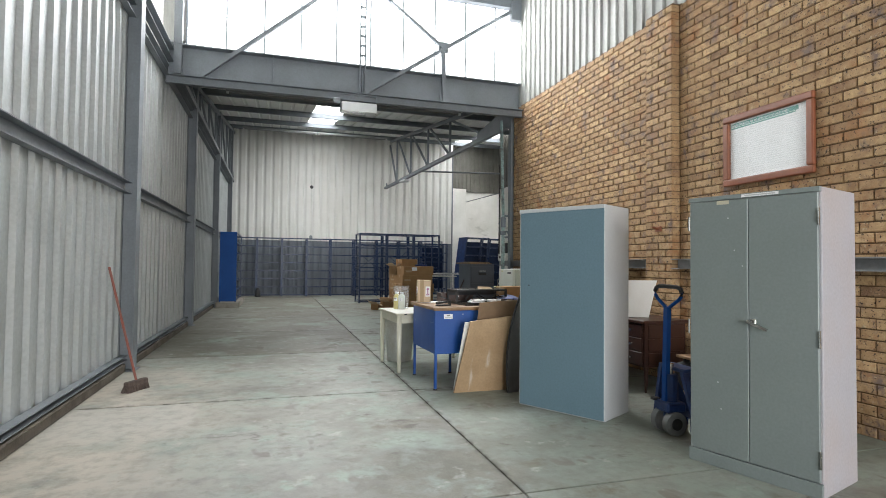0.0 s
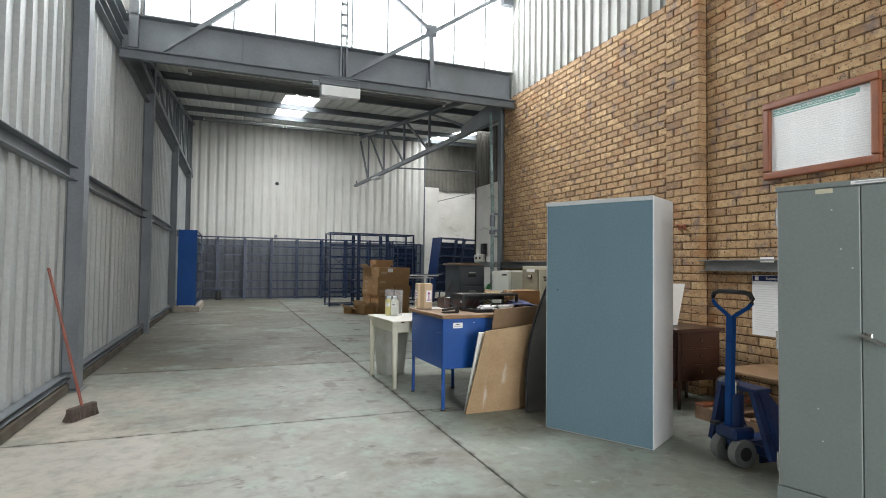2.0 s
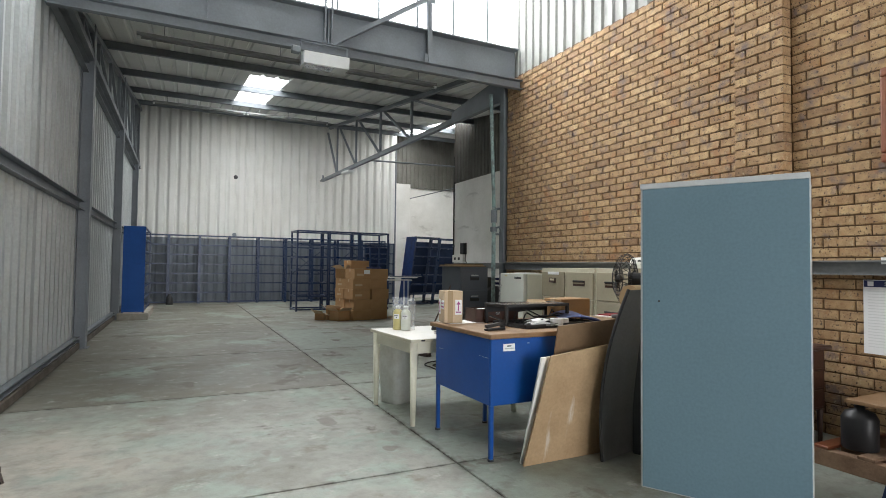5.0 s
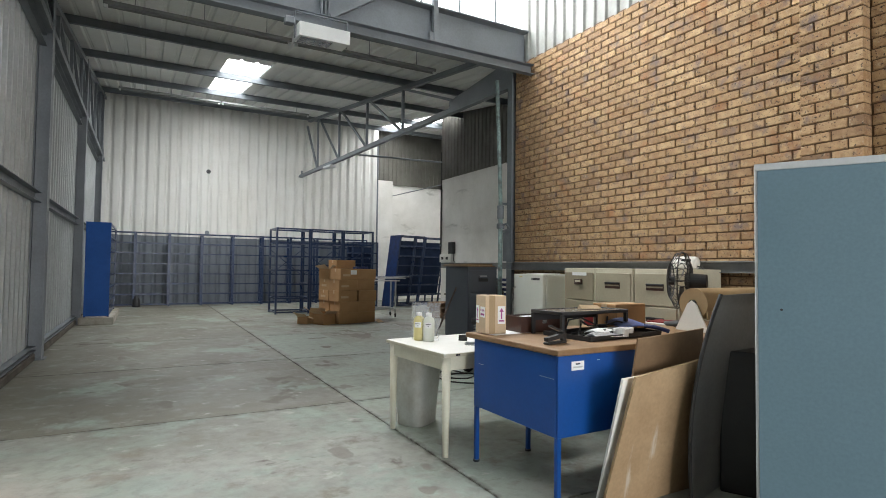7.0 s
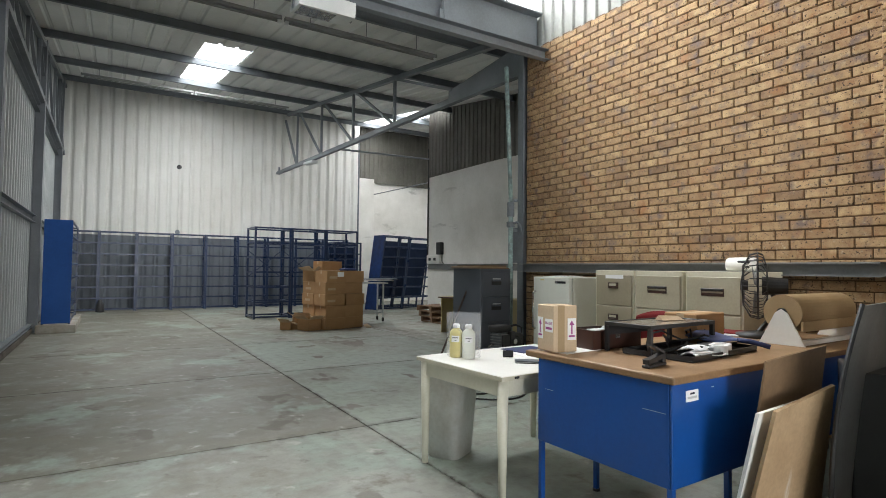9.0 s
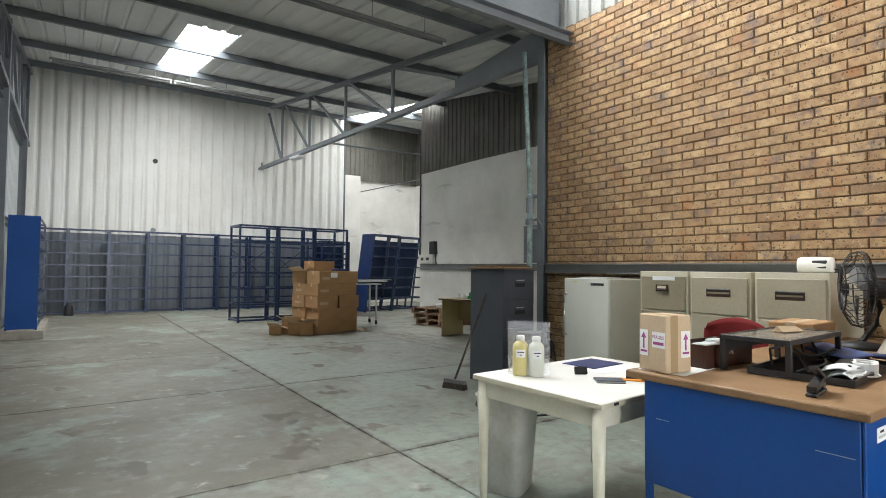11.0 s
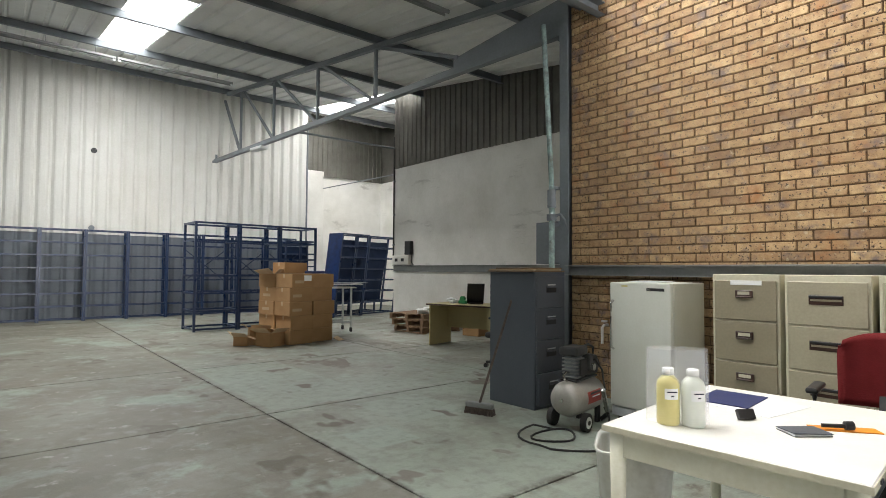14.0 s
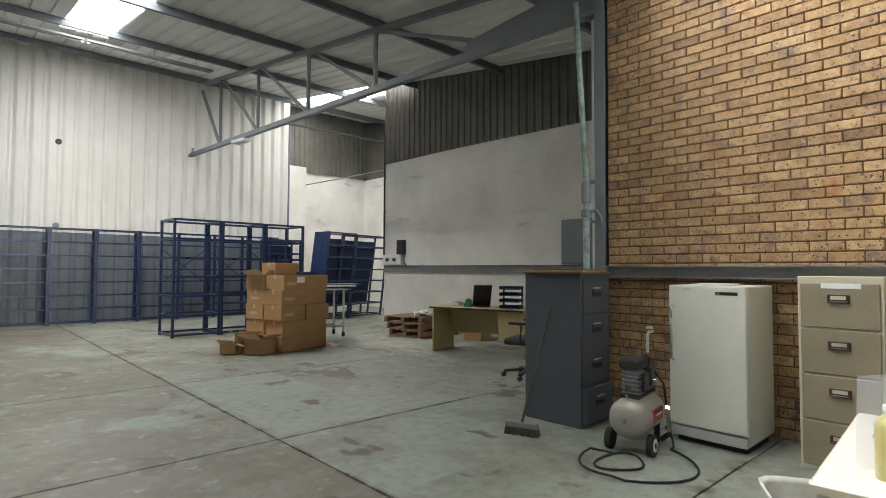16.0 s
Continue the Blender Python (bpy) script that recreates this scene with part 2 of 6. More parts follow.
def daylit_material(name, colour, power):
    m = bpy.data.materials.new(name)
    m.use_nodes = True
    b = m.node_tree.nodes["Principled BSDF"]
    b.inputs["Base Color"].default_value = (0.8, 0.82, 0.82, 1)
    b.inputs["Emission Color"].default_value, b.inputs["Emission Strength"].default_value = (*colour, 1), power
    return m


M_GLASS = glass_material("clear_glass", (0.9, 0.93, 0.93))
M_FILM = glass_material("clear_plastic_film", (0.85, 0.88, 0.95), 0.15, 0.22)


# ---- mesh helpers ----
def finish(name, bm, mat, smooth=False):
    me = bpy.data.meshes.new(name)
    bm.normal_update()
    bm.to_mesh(me)
    bm.free()
    if smooth:
        for p in me.polygons:
            p.use_smooth = True
    if mat:
        me.materials.append(mat)
    return me


def part(name, bm, mat, parent=None, label="", smooth=False):
    ob = new(name, finish(name, bm, mat, smooth))
    if parent is not None:
        ob.parent = parent
    if label:
        ob["label"] = label
    return ob


def thing(name, m, label, category, group="", kind=""):
    ob = new(name)
    ob.empty_display_size = 0.1
    ob.matrix_world = m
    return tagged(ob, label, category, group, kind)


def structure(name, bm, mat, label, category="", smooth=False):
    return tagged(part(name, bm, mat, None, "", smooth), label, category or name.split("_")[0], "", "structure")


def box(bm, x0, x1, y0, y1, z0, z1, bevel=0.0, seg=1, m=None):
    """A block between two corners, with bevelled edges."""
    r = bmesh.ops.create_cube(bm, size=1.0)
    mm = Matrix.Translation(((x0 + x1) / 2, (y0 + y1) / 2, (z0 + z1) / 2)) @ Matrix.Diagonal((abs(x1 - x0), abs(y1 - y0), abs(z1 - z0), 1))
    bmesh.ops.transform(bm, matrix=mm, verts=r["verts"])
    vs = r["verts"]
    if bevel:
        es = list({e for v in vs for e in v.link_edges})
        g = bmesh.ops.bevel(bm, geom=es, offset=bevel, segments=seg, affect="EDGES", profile=0.5)
        vs = list({v for f in g["faces"] for v in f.verts} | {v for v in vs if v.is_valid})
        vs = list({w for v in vs for f in v.link_faces for w in f.verts})
    if m is not None:
        bmesh.ops.transform(bm, matrix=m, verts=vs)
    return bm


def bx(*a, **k):
    return box(bmesh.new(), *a, **k)


def rod(bm, a, b, r, sides=8, r2=None, caps=True):
    """A round bar from a to b."""
    a, b = Vector(a), Vector(b)
    q = (b - a).to_track_quat("Z", "Y").to_matrix().to_4x4()
    bmesh.ops.create_cone(bm, cap_ends=caps, segments=sides, radius1=r, radius2=r if r2 is None else r2, depth=(b - a).length, matrix=Matrix.Translation((a + b) / 2) @ q)
    return bm


def bar(bm, a, b, w, h, up=(0, 0, 1)):
    """A rectangular bar from a to b; w across, h along up."""
    a, b = Vector(a), Vector(b)
    d = (b - a).normalized()
    s = d.cross(Vector(up)).normalized()
    u = s.cross(d)
    vs = [bm.verts.new(p + s * (w / 2 * i) + u * (h / 2 * j)) for p in (a, b) for i, j in ((-1, -1), (1, -1), (1, 1), (-1, 1))]
    for q in ((3, 2, 1, 0), (4, 5, 6, 7), (0, 1, 5, 4), (1, 2, 6, 5), (2, 3, 7, 6), (3, 0, 4, 7)):
        bm.faces.new([vs[i] for i in q])
    return bm


def sweep(bm, pts, r, sides=8, closed=False):
    """A round tube along a line of points."""
    pts = [Vector(p) for p in pts]
    rings = []
    n = len(pts)
    for i, p in enumerate(pts):
        d = (pts[(i + 1) % n] - pts[i - 1]) if closed or 0 < i < n - 1 else (pts[1] - pts[0] if i == 0 else pts[-1] - pts[-2])
        q = d.to_track_quat("Z", "Y")
        rings.append([bm.verts.new(p + q @ Vector((r * math.cos(2 * math.pi * k / sides), r * math.sin(2 * math.pi * k / sides), 0))) for k in range(sides)])
    for i in range(n if closed else n - 1):
        a, b = rings[i], rings[(i + 1) % n]
        for k in range(sides):
            bm.faces.new((a[k], a[(k + 1) % sides], b[(k + 1) % sides], b[k]))
    if not closed:
        bm.faces.new(rings[0][::-1])
        bm.faces.new(rings[-1])
    return bm


def lathe(bm, prof, sides=24, centre=(0, 0, 0)):
    """A turned shape about z from (radius, height) pairs."""
    rings = []
    for r, z in prof:
        rings.append([bm.verts.new((centre[0] + r * math.cos(2 * math.pi * k / sides), centre[1] + r * math.sin(2 * math.pi * k / sides), centre[2] + z)) for k in range(sides)])
    for a, b in zip(rings, rings[1:]):
        for k in range(sides):
            bm.faces.new((a[k], a[(k + 1) % sides], b[(k + 1) % sides], b[k]))
    bm.faces.new(rings[0][::-1])
    bm.faces.new(rings[-1])
    return bm


def plate(bm, corners, thick):
    """A flat or slightly warped sheet through four corners, with thickness."""
    c = [Vector(p) for p in corners]
    nrm = (c[1] - c[0]).cross(c[3] - c[0]).normalized() * thick
    lo, hi = [bm.verts.new(p) for p in c], [bm.verts.new(p + nrm) for p in c]
    bm.faces.new(lo[::-1])
    bm.faces.new(hi)
    for i in range(4):
        j = (i + 1) % 4
        bm.faces.new((lo[i], lo[j], hi[j], hi[i]))
    return bm


def corrugated(bm, origin, along, up, length, z0, z1, pitch, depth, normal, top=None, foot=None, prof=((0.0, 0.0), (0.56, 0.0), (0.66, 1.0), (0.90, 1.0))):
    """Trapezoidal sheet: ribs of depth along normal. top(s), foot(s): heights at s metres along."""
    o, al, upv, nv = Vector(origin), Vector(along), Vector(up), Vector(normal)
    ss = []
    k = 0
    while k * pitch < length:
        ss += [((k + a) * pitch, b) for a, b in prof if (k + a) * pitch < length]
        k += 1
    ss.append((length, 0.0))
    cols = []
    for s, d in ss:
        lo, hi = (foot(s) if foot else z0), (top(s) if top else z1)
        cols.append([bm.verts.new(o + al * s + nv * (d * depth - off) + upv * z) for off in (0, 0.002) for z in (lo, hi)])
    for a, b in zip(cols, cols[1:]):
        bm.faces.new((a[0], b[0], b[1], a[1]))
        bm.faces.new((a[3], b[3], b[2], a[2]))
        bm.faces.new((a[2], b[2], b[0], a[0]))
        bm.faces.new((a[1], b[1], b[3], a[3]))
    return bm


def channel(bm, a, b, h, w, t=0.008, face=(1, 0, 0)):
    """A C-section from a to b: web of height h, two flanges that stand w out along face."""
    a, b, f = Vector(a), Vector(b), Vector(face)
    z = Vector((0, 0, 1))
    bar(bm, a + z * 0, b + z * 0, t, h)
    for s in (-1, 1):
        bar(bm, a + f * (w / 2) + z * (s * (h - t) / 2), b + f * (w / 2) + z * (s * (h - t) / 2), w, t)
    return bm


def column_bm(x0, x1, y0, y1, z0, z1, t=0.014):
    """An I-section post: flanges on the two x faces."""
    bm = bmesh.new()
    box(bm, x0, x0 + t, y0, y1, z0, z1)
    box(bm, x1 - t, x1, y0, y1, z0, z1)
    box(bm, x0 + t, x1 - t, (y0 + y1) / 2 - 0.006, (y0 + y1) / 2 + 0.006, z0, z1)
    return bm


# ---- large structure ----
WALL_L, BRICK_X, BRICK_END, BACK_Y, RIGHT_X, RIGHT_END = -1.80, 4.42, 11.0, 24.25, 7.65, 19.25
REAR_Y, FAR_X, BACK2_Y, SPLIT_Y = -5.0, 10.9, 24.95, 10.95


def roof_far(y):
    return 4.90 + 0.141 * (y - 11.2)


def roof_near(y):
    return 6.62 + 0.148 * (y - 10.9)


# ground slab under everything and the yard outside the door
structure("ground", bx(-60, 60, -60, 80, -0.60, -0.05), M_CONC, "bare concrete yard around the hall")
floor = structure("floor", bx(WALL_L - 0.2, FAR_X + 0.2, REAR_Y, BACK2_Y + 0.2, -0.05, -0.012), M_JOINT, "worn pale green painted concrete floor with joints", "floor")

# walls: left
bm = bmesh.new()
corrugated(bm, (WALL_L, SPLIT_Y, 0), (0, -1, 0), (0, 0, 1), SPLIT_Y - REAR_Y, 0.13, 4.45, 0.27, 0.036, (1, 0, 0))
corrugated(bm, (WALL_L, BACK_Y + 0.3, 0), (0, -1, 0), (0, 0, 1), BACK_Y + 0.3 - SPLIT_Y, 0.13, 4.45, 0.27, 0.036, (1, 0, 0), top=lambda s: roof_far(BACK_Y + 0.3 - s))
wall_left = structure("wall_left", bm, M_GALV, "bare galvanised corrugated sheet wall", "wall")
bm = bmesh.new()
corrugated(bm, (WALL_L - 0.03, SPLIT_Y, 0), (0, -1, 0), (0, 0, 1), SPLIT_Y - REAR_Y, 4.35, 6.6, 0.19, 0.03, (1, 0, 0), top=lambda s: roof_near(SPLIT_Y - s))
structure("wall_left_upper", bm, M_WHITESHEET, "white corrugated sheet above the eaves rail", "wall")
structure("wall_left_outer", bx(WALL_L - 0.2, WALL_L - 0.06, REAR_Y, BACK2_Y, 0, 7.2), M_DARKSHEET, "outer skin of the sheet wall", "wall")
bm = bmesh.new()
for y0, y1 in ((-4.9, 3.70), (3.96, 8.53), (8.79, 13.37), (13.63, 18.2), (18.46, 23.0)):
    box(bm, WALL_L - 0.02, WALL_L + 0.13, y0, y1, 0, 0.10, 0.012)
structure("kerb_left", bm, M_KERB, "dirty concrete upstand under the sheet wall", "kerb")
for zc, h in ((0.15, 0.06), (2.19, 0.14), (4.36, 0.16)):
    bm = bmesh.new()
    channel(bm, (WALL_L + 0.04, REAR_Y, zc), (WALL_L + 0.04, BACK_Y, zc), h, 0.08)
    structure("rail_left", bm, M_STEEL, "grey steel sheeting rail along the wall", "rail")
for y in (-1.0, 3.83, 8.66, 13.5, 18.33, 23.15):
    top = roof_near(y) - 0.2 if y < SPLIT_Y else roof_far(y) - 0.2
    bm = column_bm(WALL_L + 0.02, -1.605, y - 0.1, y + 0.1, 0.012, top)
    box(bm, WALL_L + 0.01, -1.57, y - 0.13, y + 0.13, 0.0, 0.012)
    structure("column", bm, M_STEEL, "grey painted steel I-section column", "column")

# lattice beam over the left wall and its raking members
bm = bmesh.new()
bar(bm, (-1.66, SPLIT_Y, 4.52), (-1.66, BACK_Y, 4.52), 0.1, 0.1)
bar(bm, (-1.66, SPLIT_Y, roof_far(SPLIT_Y) - 0.27), (-1.66, BACK_Y, roof_far(BACK_Y) - 0.27), 0.09, 0.09)
y = 12.6
k = 0
while y < BACK_Y - 0.4:
    bar(bm, (-1.66, y, 4.5), (-1.66, y, roof_far(y) - 0.3), 0.05, 0.05, (1, 0, 0))
    bar(bm, (-1.66, y, roof_far(y) - 0.3), (-1.66, min(y + 1.65, BACK_Y - 0.1), 4.52), 0.05, 0.05, (1, 0, 0))
    y += 1.65
structure("eaves_truss_left", bm, M_STEEL, "grey steel lattice girder over the sheet wall", "truss")
bm = bmesh.new()
channel(bm, (-1.70, REAR_Y, 4.60), (-1.70, SPLIT_Y, 4.60), 0.2, 0.09)
structure("eaves_beam_left", bm, M_STEEL, "grey steel eaves beam", "beam")

# back wall: deep soft ribs, the lower part painted grey
DEEP = ((0.0, 0.0), (0.10, 0.05), (0.30, 0.9), (0.40, 1.0), (0.72, 1.0), (0.82, 0.9), (0.95, 0.08))
bm = bmesh.new()
corrugated(bm, (WALL_L, BACK_Y, 0), (1, 0, 0), (0, 0, 1), 7.5 - WALL_L, 2.22, roof_far(BACK_Y), 0.32, 0.085, (0, -1, 0), prof=DEEP)
structure("wall_back", bm, M_WHITESHEET, "white painted corrugated sheet back wall", "wall")
bm = bmesh.new()
corrugated(bm, (WALL_L, BACK_Y, 0), (1, 0, 0), (0, 0, 1), 7.5 - WALL_L, 0, 2.219, 0.32, 0.045, (0, -1, 0), prof=DEEP)
structure("wall_back_lower", bm, M_GREYDADO, "grey painted lower back sheet wall", "wall")
structure("wall_back_outer", bx(WALL_L, 7.5, BACK_Y + 0.12, BACK_Y + 0.3, 0, 7.2), M_DARKSHEET, "outer skin of the back wall", "wall")
structure("wall_recess_back", bx(7.5, FAR_X, BACK2_Y, BACK2_Y + 0.25, 0, 4.72), M_PLASTER, "stained white plastered wall", "wall")
structure("pillar_back", bx(7.5, 8.2, BACK2_Y - 0.55, BACK2_Y - 0.003, 0, 4.74, 0.01), M_PLASTER, "white plastered pier", "pillar")
bm = bmesh.new()
corrugated(bm, (7.5, BACK2_Y - 0.06, 0), (1, 0, 0), (0, 0, 1), FAR_X - 7.5, 4.66, roof_far(BACK2_Y) + 0.1, 0.19, 0.03, (0, -1, 0))
structure("wall_recess_back_upper", bm, M_DARKSHEET, "dull brown-grey corrugated sheet", "wall")
structure("wall_recess_back_outer", bx(7.5, FAR_X, BACK2_Y + 0.003, BACK2_Y + 0.25, 4.724, 7.4), M_DARKSHEET, "outer skin of the recess wall", "wall")
structure("wall_recess_side_upper", bx(FAR_X, FAR_X + 0.2, RIGHT_END, BACK2_Y + 0.25, 4.664, 7.4), M_DARKSHEET, "dull sheet over the recess wall", "wall")
structure("wall_recess_side", bx(FAR_X, FAR_X + 0.2, RIGHT_END, BACK2_Y + 0.25, 0, 4.66), M_PLASTER, "white plastered side wall of the recess", "wall")
structure("wall_recess_front", bx(RIGHT_X + 0.253, FAR_X, RIGHT_END - 0.25, RIGHT_END, 0, 7.0), M_PLASTER, "plain plastered return wall", "wall")

# right wall of the far bay
structure("wall_right", bx(RIGHT_X, RIGHT_X + 0.25, 11.35, RIGHT_END, 0, 4.03), M_PLASTER, "stained white plastered wall", "wall")
bm = bmesh.new()
corrugated(bm, (RIGHT_X - 0.01, 11.1, 0), (0, 1, 0), (0, 0, 1), RIGHT_END - 11.1, 3.98, 6.5, 0.19, 0.03, (-1, 0, 0), top=lambda s: roof_far(11.1 + s) + 0.05, foot=lambda s: 3.93 + 0.018 * s)
structure("wall_right_upper", bm, M_DARKSHEET, "dull dark corrugated sheet above the plaster", "wall")
structure("wall_right_outer", bx(RIGHT_X + 0.05, RIGHT_X + 0.25, 11.1, RIGHT_END, 4.034, 6.6), M_DARKSHEET, "outer skin of the upper wall", "wall")
structure("wall_return", bx(BRICK_X + 0.253, RIGHT_X + 0.25, 11.12, 11.346, 0, 5.2), M_PLASTER, "plain plastered return wall", "wall")
bm = bmesh.new()
channel(bm, (RIGHT_X - 0.004, 11.4, 1.37), (RIGHT_X - 0.004, RIGHT_END, 1.37), 0.16, 0.05, 0.008, (-1, 0, 0))
structure("rail_right", bm, M_LEDGE, "grey steel rail along the plastered wall", "rail")

# brick wall: backing, bricks follow at the end of the file
structure("wall_brick_backing", bx(BRICK_X + 0.012, BRICK_X + 0.25, REAR_Y, BRICK_END, 0, 4.36), M_MORTAR, "brown mortar bed of the brick wall", "wall")
structure("pilaster_backing", bx(BRICK_X - 0.088, BRICK_X + 0.01, 6.44, 6.89, 0, 4.36), M_MORTAR, "brown mortar bed of the brick pier", "pillar")
bm = bmesh.new()
corrugated(bm, (BRICK_X + 0.03, REAR_Y, 0), (0, 1, 0), (0, 0, 1), BRICK_END - REAR_Y, 4.34, 6.6, 0.19, 0.03, (-1, 0, 0), top=lambda s: roof_near(REAR_Y + s))
structure("wall_brick_upper", bm, M_OLDSHEET, "dull off-white corrugated sheet above the brickwork", "wall")
structure("wall_brick_upper_outer", bx(BRICK_X + 0.05, BRICK_X + 0.25, REAR_Y, BRICK_END, 4.364, 7.0), M_DARKSHEET, "outer skin of the upper wall", "wall")
structure("column_brick_corner", column_bm(BRICK_X - 0.06, BRICK_X + 0.2, BRICK_END + 0.003, BRICK_END + 0.12, 0, 4.62), M_STEEL, "grey steel column at the end of the brickwork", "column")

# rear wall with a wide door opening
for x0, x1, z0, z1 in ((WALL_L - 0.2, -0.5, 0, 7.2), (4.0, BRICK_X + 0.25, 0, 7.2), (-0.5, 4.0, 3.6, 7.2)):
    structure("wall_rear", bx(x0, x1, REAR_Y - 0.25, REAR_Y - 0.003, z0, z1), M_PLASTER, "plain wall around the open vehicle door", "wall")

# roofs
SKY1, SKY2 = (1.0, 1.9, 16.5, 21.8), (7.35, 8.3, 18.05, 24.2)


def roof_sheet(x0, x1, y0, y1, z, pitch=0.32):
    """Ribbed sheet that falls along y, ribs running down the slope."""
    bm = bmesh.new()
    xs = []
    k = 0
    while x0 + k * pitch < x1:
        xs += [(x0 + (k + a) * pitch, b) for a, b in ((0, 0), (0.7, 0), (0.78, 0.035), (0.92, 0.035)) if x0 + (k + a) * pitch < x1]
        k += 1
    xs.append((x1, 0))
    rows = [[bm.verts.new((x, y, z(y) + b + o)) for x, b in xs] for y in (y0, y1) for o in (0, 0.03)]
    for i in range(len(xs) - 1):
        bm.faces.new((rows[0][i], rows[2][i], rows[2][i + 1], rows[0][i + 1]))
        bm.faces.new((rows[1][i], rows[1][i + 1], rows[3][i + 1], rows[3][i]))
    return bm


bm = bmesh.new()
cells = [(WALL_L, SKY1[0], 10.9, BACK2_Y + 0.2), (SKY1[0], SKY1[1], 10.9, SKY1[2]), (SKY1[0], SKY1[1], SKY1[3], BACK2_Y + 0.2), (SKY1[1], SKY2[0], 10.9, BACK2_Y + 0.2), (SKY2[0], SKY2[1], 10.9, SKY2[2]), (SKY2[0], SKY2[1], SKY2[3], BACK2_Y + 0.2), (SKY2[1], FAR_X + 0.2, 10.9, BACK2_Y + 0.2)]
for c in cells:
    piece = roof_sheet(*c, roof_far)
    tmp = bpy.data.meshes.new("tmp")
    piece.to_mesh(tmp)
    piece.free()
    bm.from_mesh(tmp)
    bpy.data.meshes.remove(tmp)
structure("ceiling", bm, M_ROOF, "grey-white ribbed roof sheeting seen from below", "ceiling")
structure("ceiling_near", roof_sheet(WALL_L - 0.2, BRICK_X + 0.25, REAR_Y - 0.25, 11.0, roof_near), M_ROOF, "ribbed roof sheeting over the front bay", "ceiling")

M_GLAZING = daylit_material("translucent_wired_glass", (0.95, 0.98, 1.0), 4.0)
M_SKYLIGHT = daylit_material("translucent_roof_sheet", (0.96, 0.985, 1.0), 7.0)
for i, (x0, x1, y0, y1) in enumerate((SKY1, SKY2)):
    bm = bmesh.new()
    plate(bm, [(x0, y0, roof_far(y0) + 0.05), (x1, y0, roof_far(y0) + 0.05), (x1, y1, roof_far(y1) + 0.05), (x0, y1, roof_far(y1) + 0.05)], 0.004)
    ob = structure(f"skylight_{i + 1}", bm, M_SKYLIGHT, "bright translucent roof sheet", "skylight")
    ob.visible_shadow = False

# purlins
PURLINS = [12.5, 15.25, 18.0, 20.8, 23.5]
for y in PURLINS:
    bm = bmesh.new()
    zc = roof_far(y) - 0.09
    x1 = RIGHT_X if y < RIGHT_END else FAR_X
    bar(bm, (WALL_L, y, zc), (x1, y, zc), 0.012, 0.16)
    bar(bm, (WALL_L, y - 0.03, zc - 0.075), (x1, y - 0.03, zc - 0.075), 0.06, 0.01)
    bar(bm, (WALL_L, y + 0.03, zc + 0.075), (x1, y + 0.03, zc + 0.075), 0.06, 0.01)
    structure("purlin", bm, M_STEEL, "grey steel purlin under the roof sheets", "purlin")
for y in [REAR_Y + 1.5 * i for i in range(11)]:
    bm = bmesh.new()
    bar(bm, (WALL_L, y, roof_near(y) - 0.09), (BRICK_X, y, roof_near(y) - 0.09), 0.06, 0.16)
    structure("purlin_near", bm, M_STEEL, "grey steel purlin under the roof sheets", "purlin")

# truss from the brick corner to the back wall
TX = 4.45


def chord_low(y):
    return 4.12 + 0.034 * (y - 11.2)


def chord_top(y):
    return roof_far(y) - 0.24


bm = bmesh.new()
bar(bm, (TX, 11.1, chord_low(11.1)), (TX, BACK_Y - 0.15, chord_low(BACK_Y - 0.15)), 0.1, 0.1)
structure("truss_bottom_chord", bm, M_STEEL, "grey steel bottom chord of the roof truss", "truss")
bm = bmesh.new()
bar(bm, (TX, 11.1, chord_top(11.1)), (TX, BACK_Y - 1.2, chord_top(BACK_Y - 1.2)), 0.09, 0.09)
nodes = [15.19, 17.4, 19.68, 21.93]
for y in nodes:
    bar(bm, (TX, y, chord_low(y)), (TX, y, chord_top(y)), 0.055, 0.055, (1, 0, 0))
for a, b in zip(nodes, nodes[1:]):
    bar(bm, (TX, b - 0.1, chord_top(b)), (TX, a, chord_low(a)), 0.05, 0.05, (1, 0, 0))
bar(bm, (TX, 21.95, chord_low(21.95)), (TX, 23.3, chord_top(23.0) - 0.12), 0.06, 0.06, (1, 0, 0))
plate(bm, [(TX - 0.005, 11.1, chord_low(11.1)), (TX - 0.005, 13.1, chord_low(13.1)), (TX - 0.005, 13.1, chord_low(13.1) + 0.2), (TX - 0.005, 11.1, chord_low(11.1) + 0.42)], 0.012)
bar(bm, (TX, 13.0, chord_low(13.0) + 0.2), (TX, 15.12, chord_top(15.1) - 0.02), 0.05, 0.05, (1, 0, 0))
structure("truss_web", bm, M_STEEL, "grey steel verticals, braces and top chord of the truss", "truss")
bm = bmesh.new()
bar(bm, (TX, BACK_Y - 0.2, chord_low(24)), (TX, BACK_Y - 0.02, chord_low(24) - 0.02), 0.14, 0.05)
bar(bm, (TX + 0.02, BACK_Y - 0.18, chord_low(24)), (TX + 0.02, BACK_Y - 0.18, chord_low(24) + 0.2), 0.05, 0.05, (1, 0, 0))
structure("truss_bracket", bm, M_STEEL, "dark bracket of the truss at the back wall", "bracket")
bm = bmesh.new()
rod(bm, (TX, 18.33, chord_low(18.33) - 0.03), (RIGHT_X - 0.02, RIGHT_END - 0.03, 4.59), 0.025)
rod(bm, (8.19, BACK2_Y - 0.56, 4.15), (RIGHT_X - 0.02, RIGHT_END - 0.02, 3.89), 0.016)
structure("tie_bar", bm, M_STEEL, "thin dark tie bar across the recess", "bar")

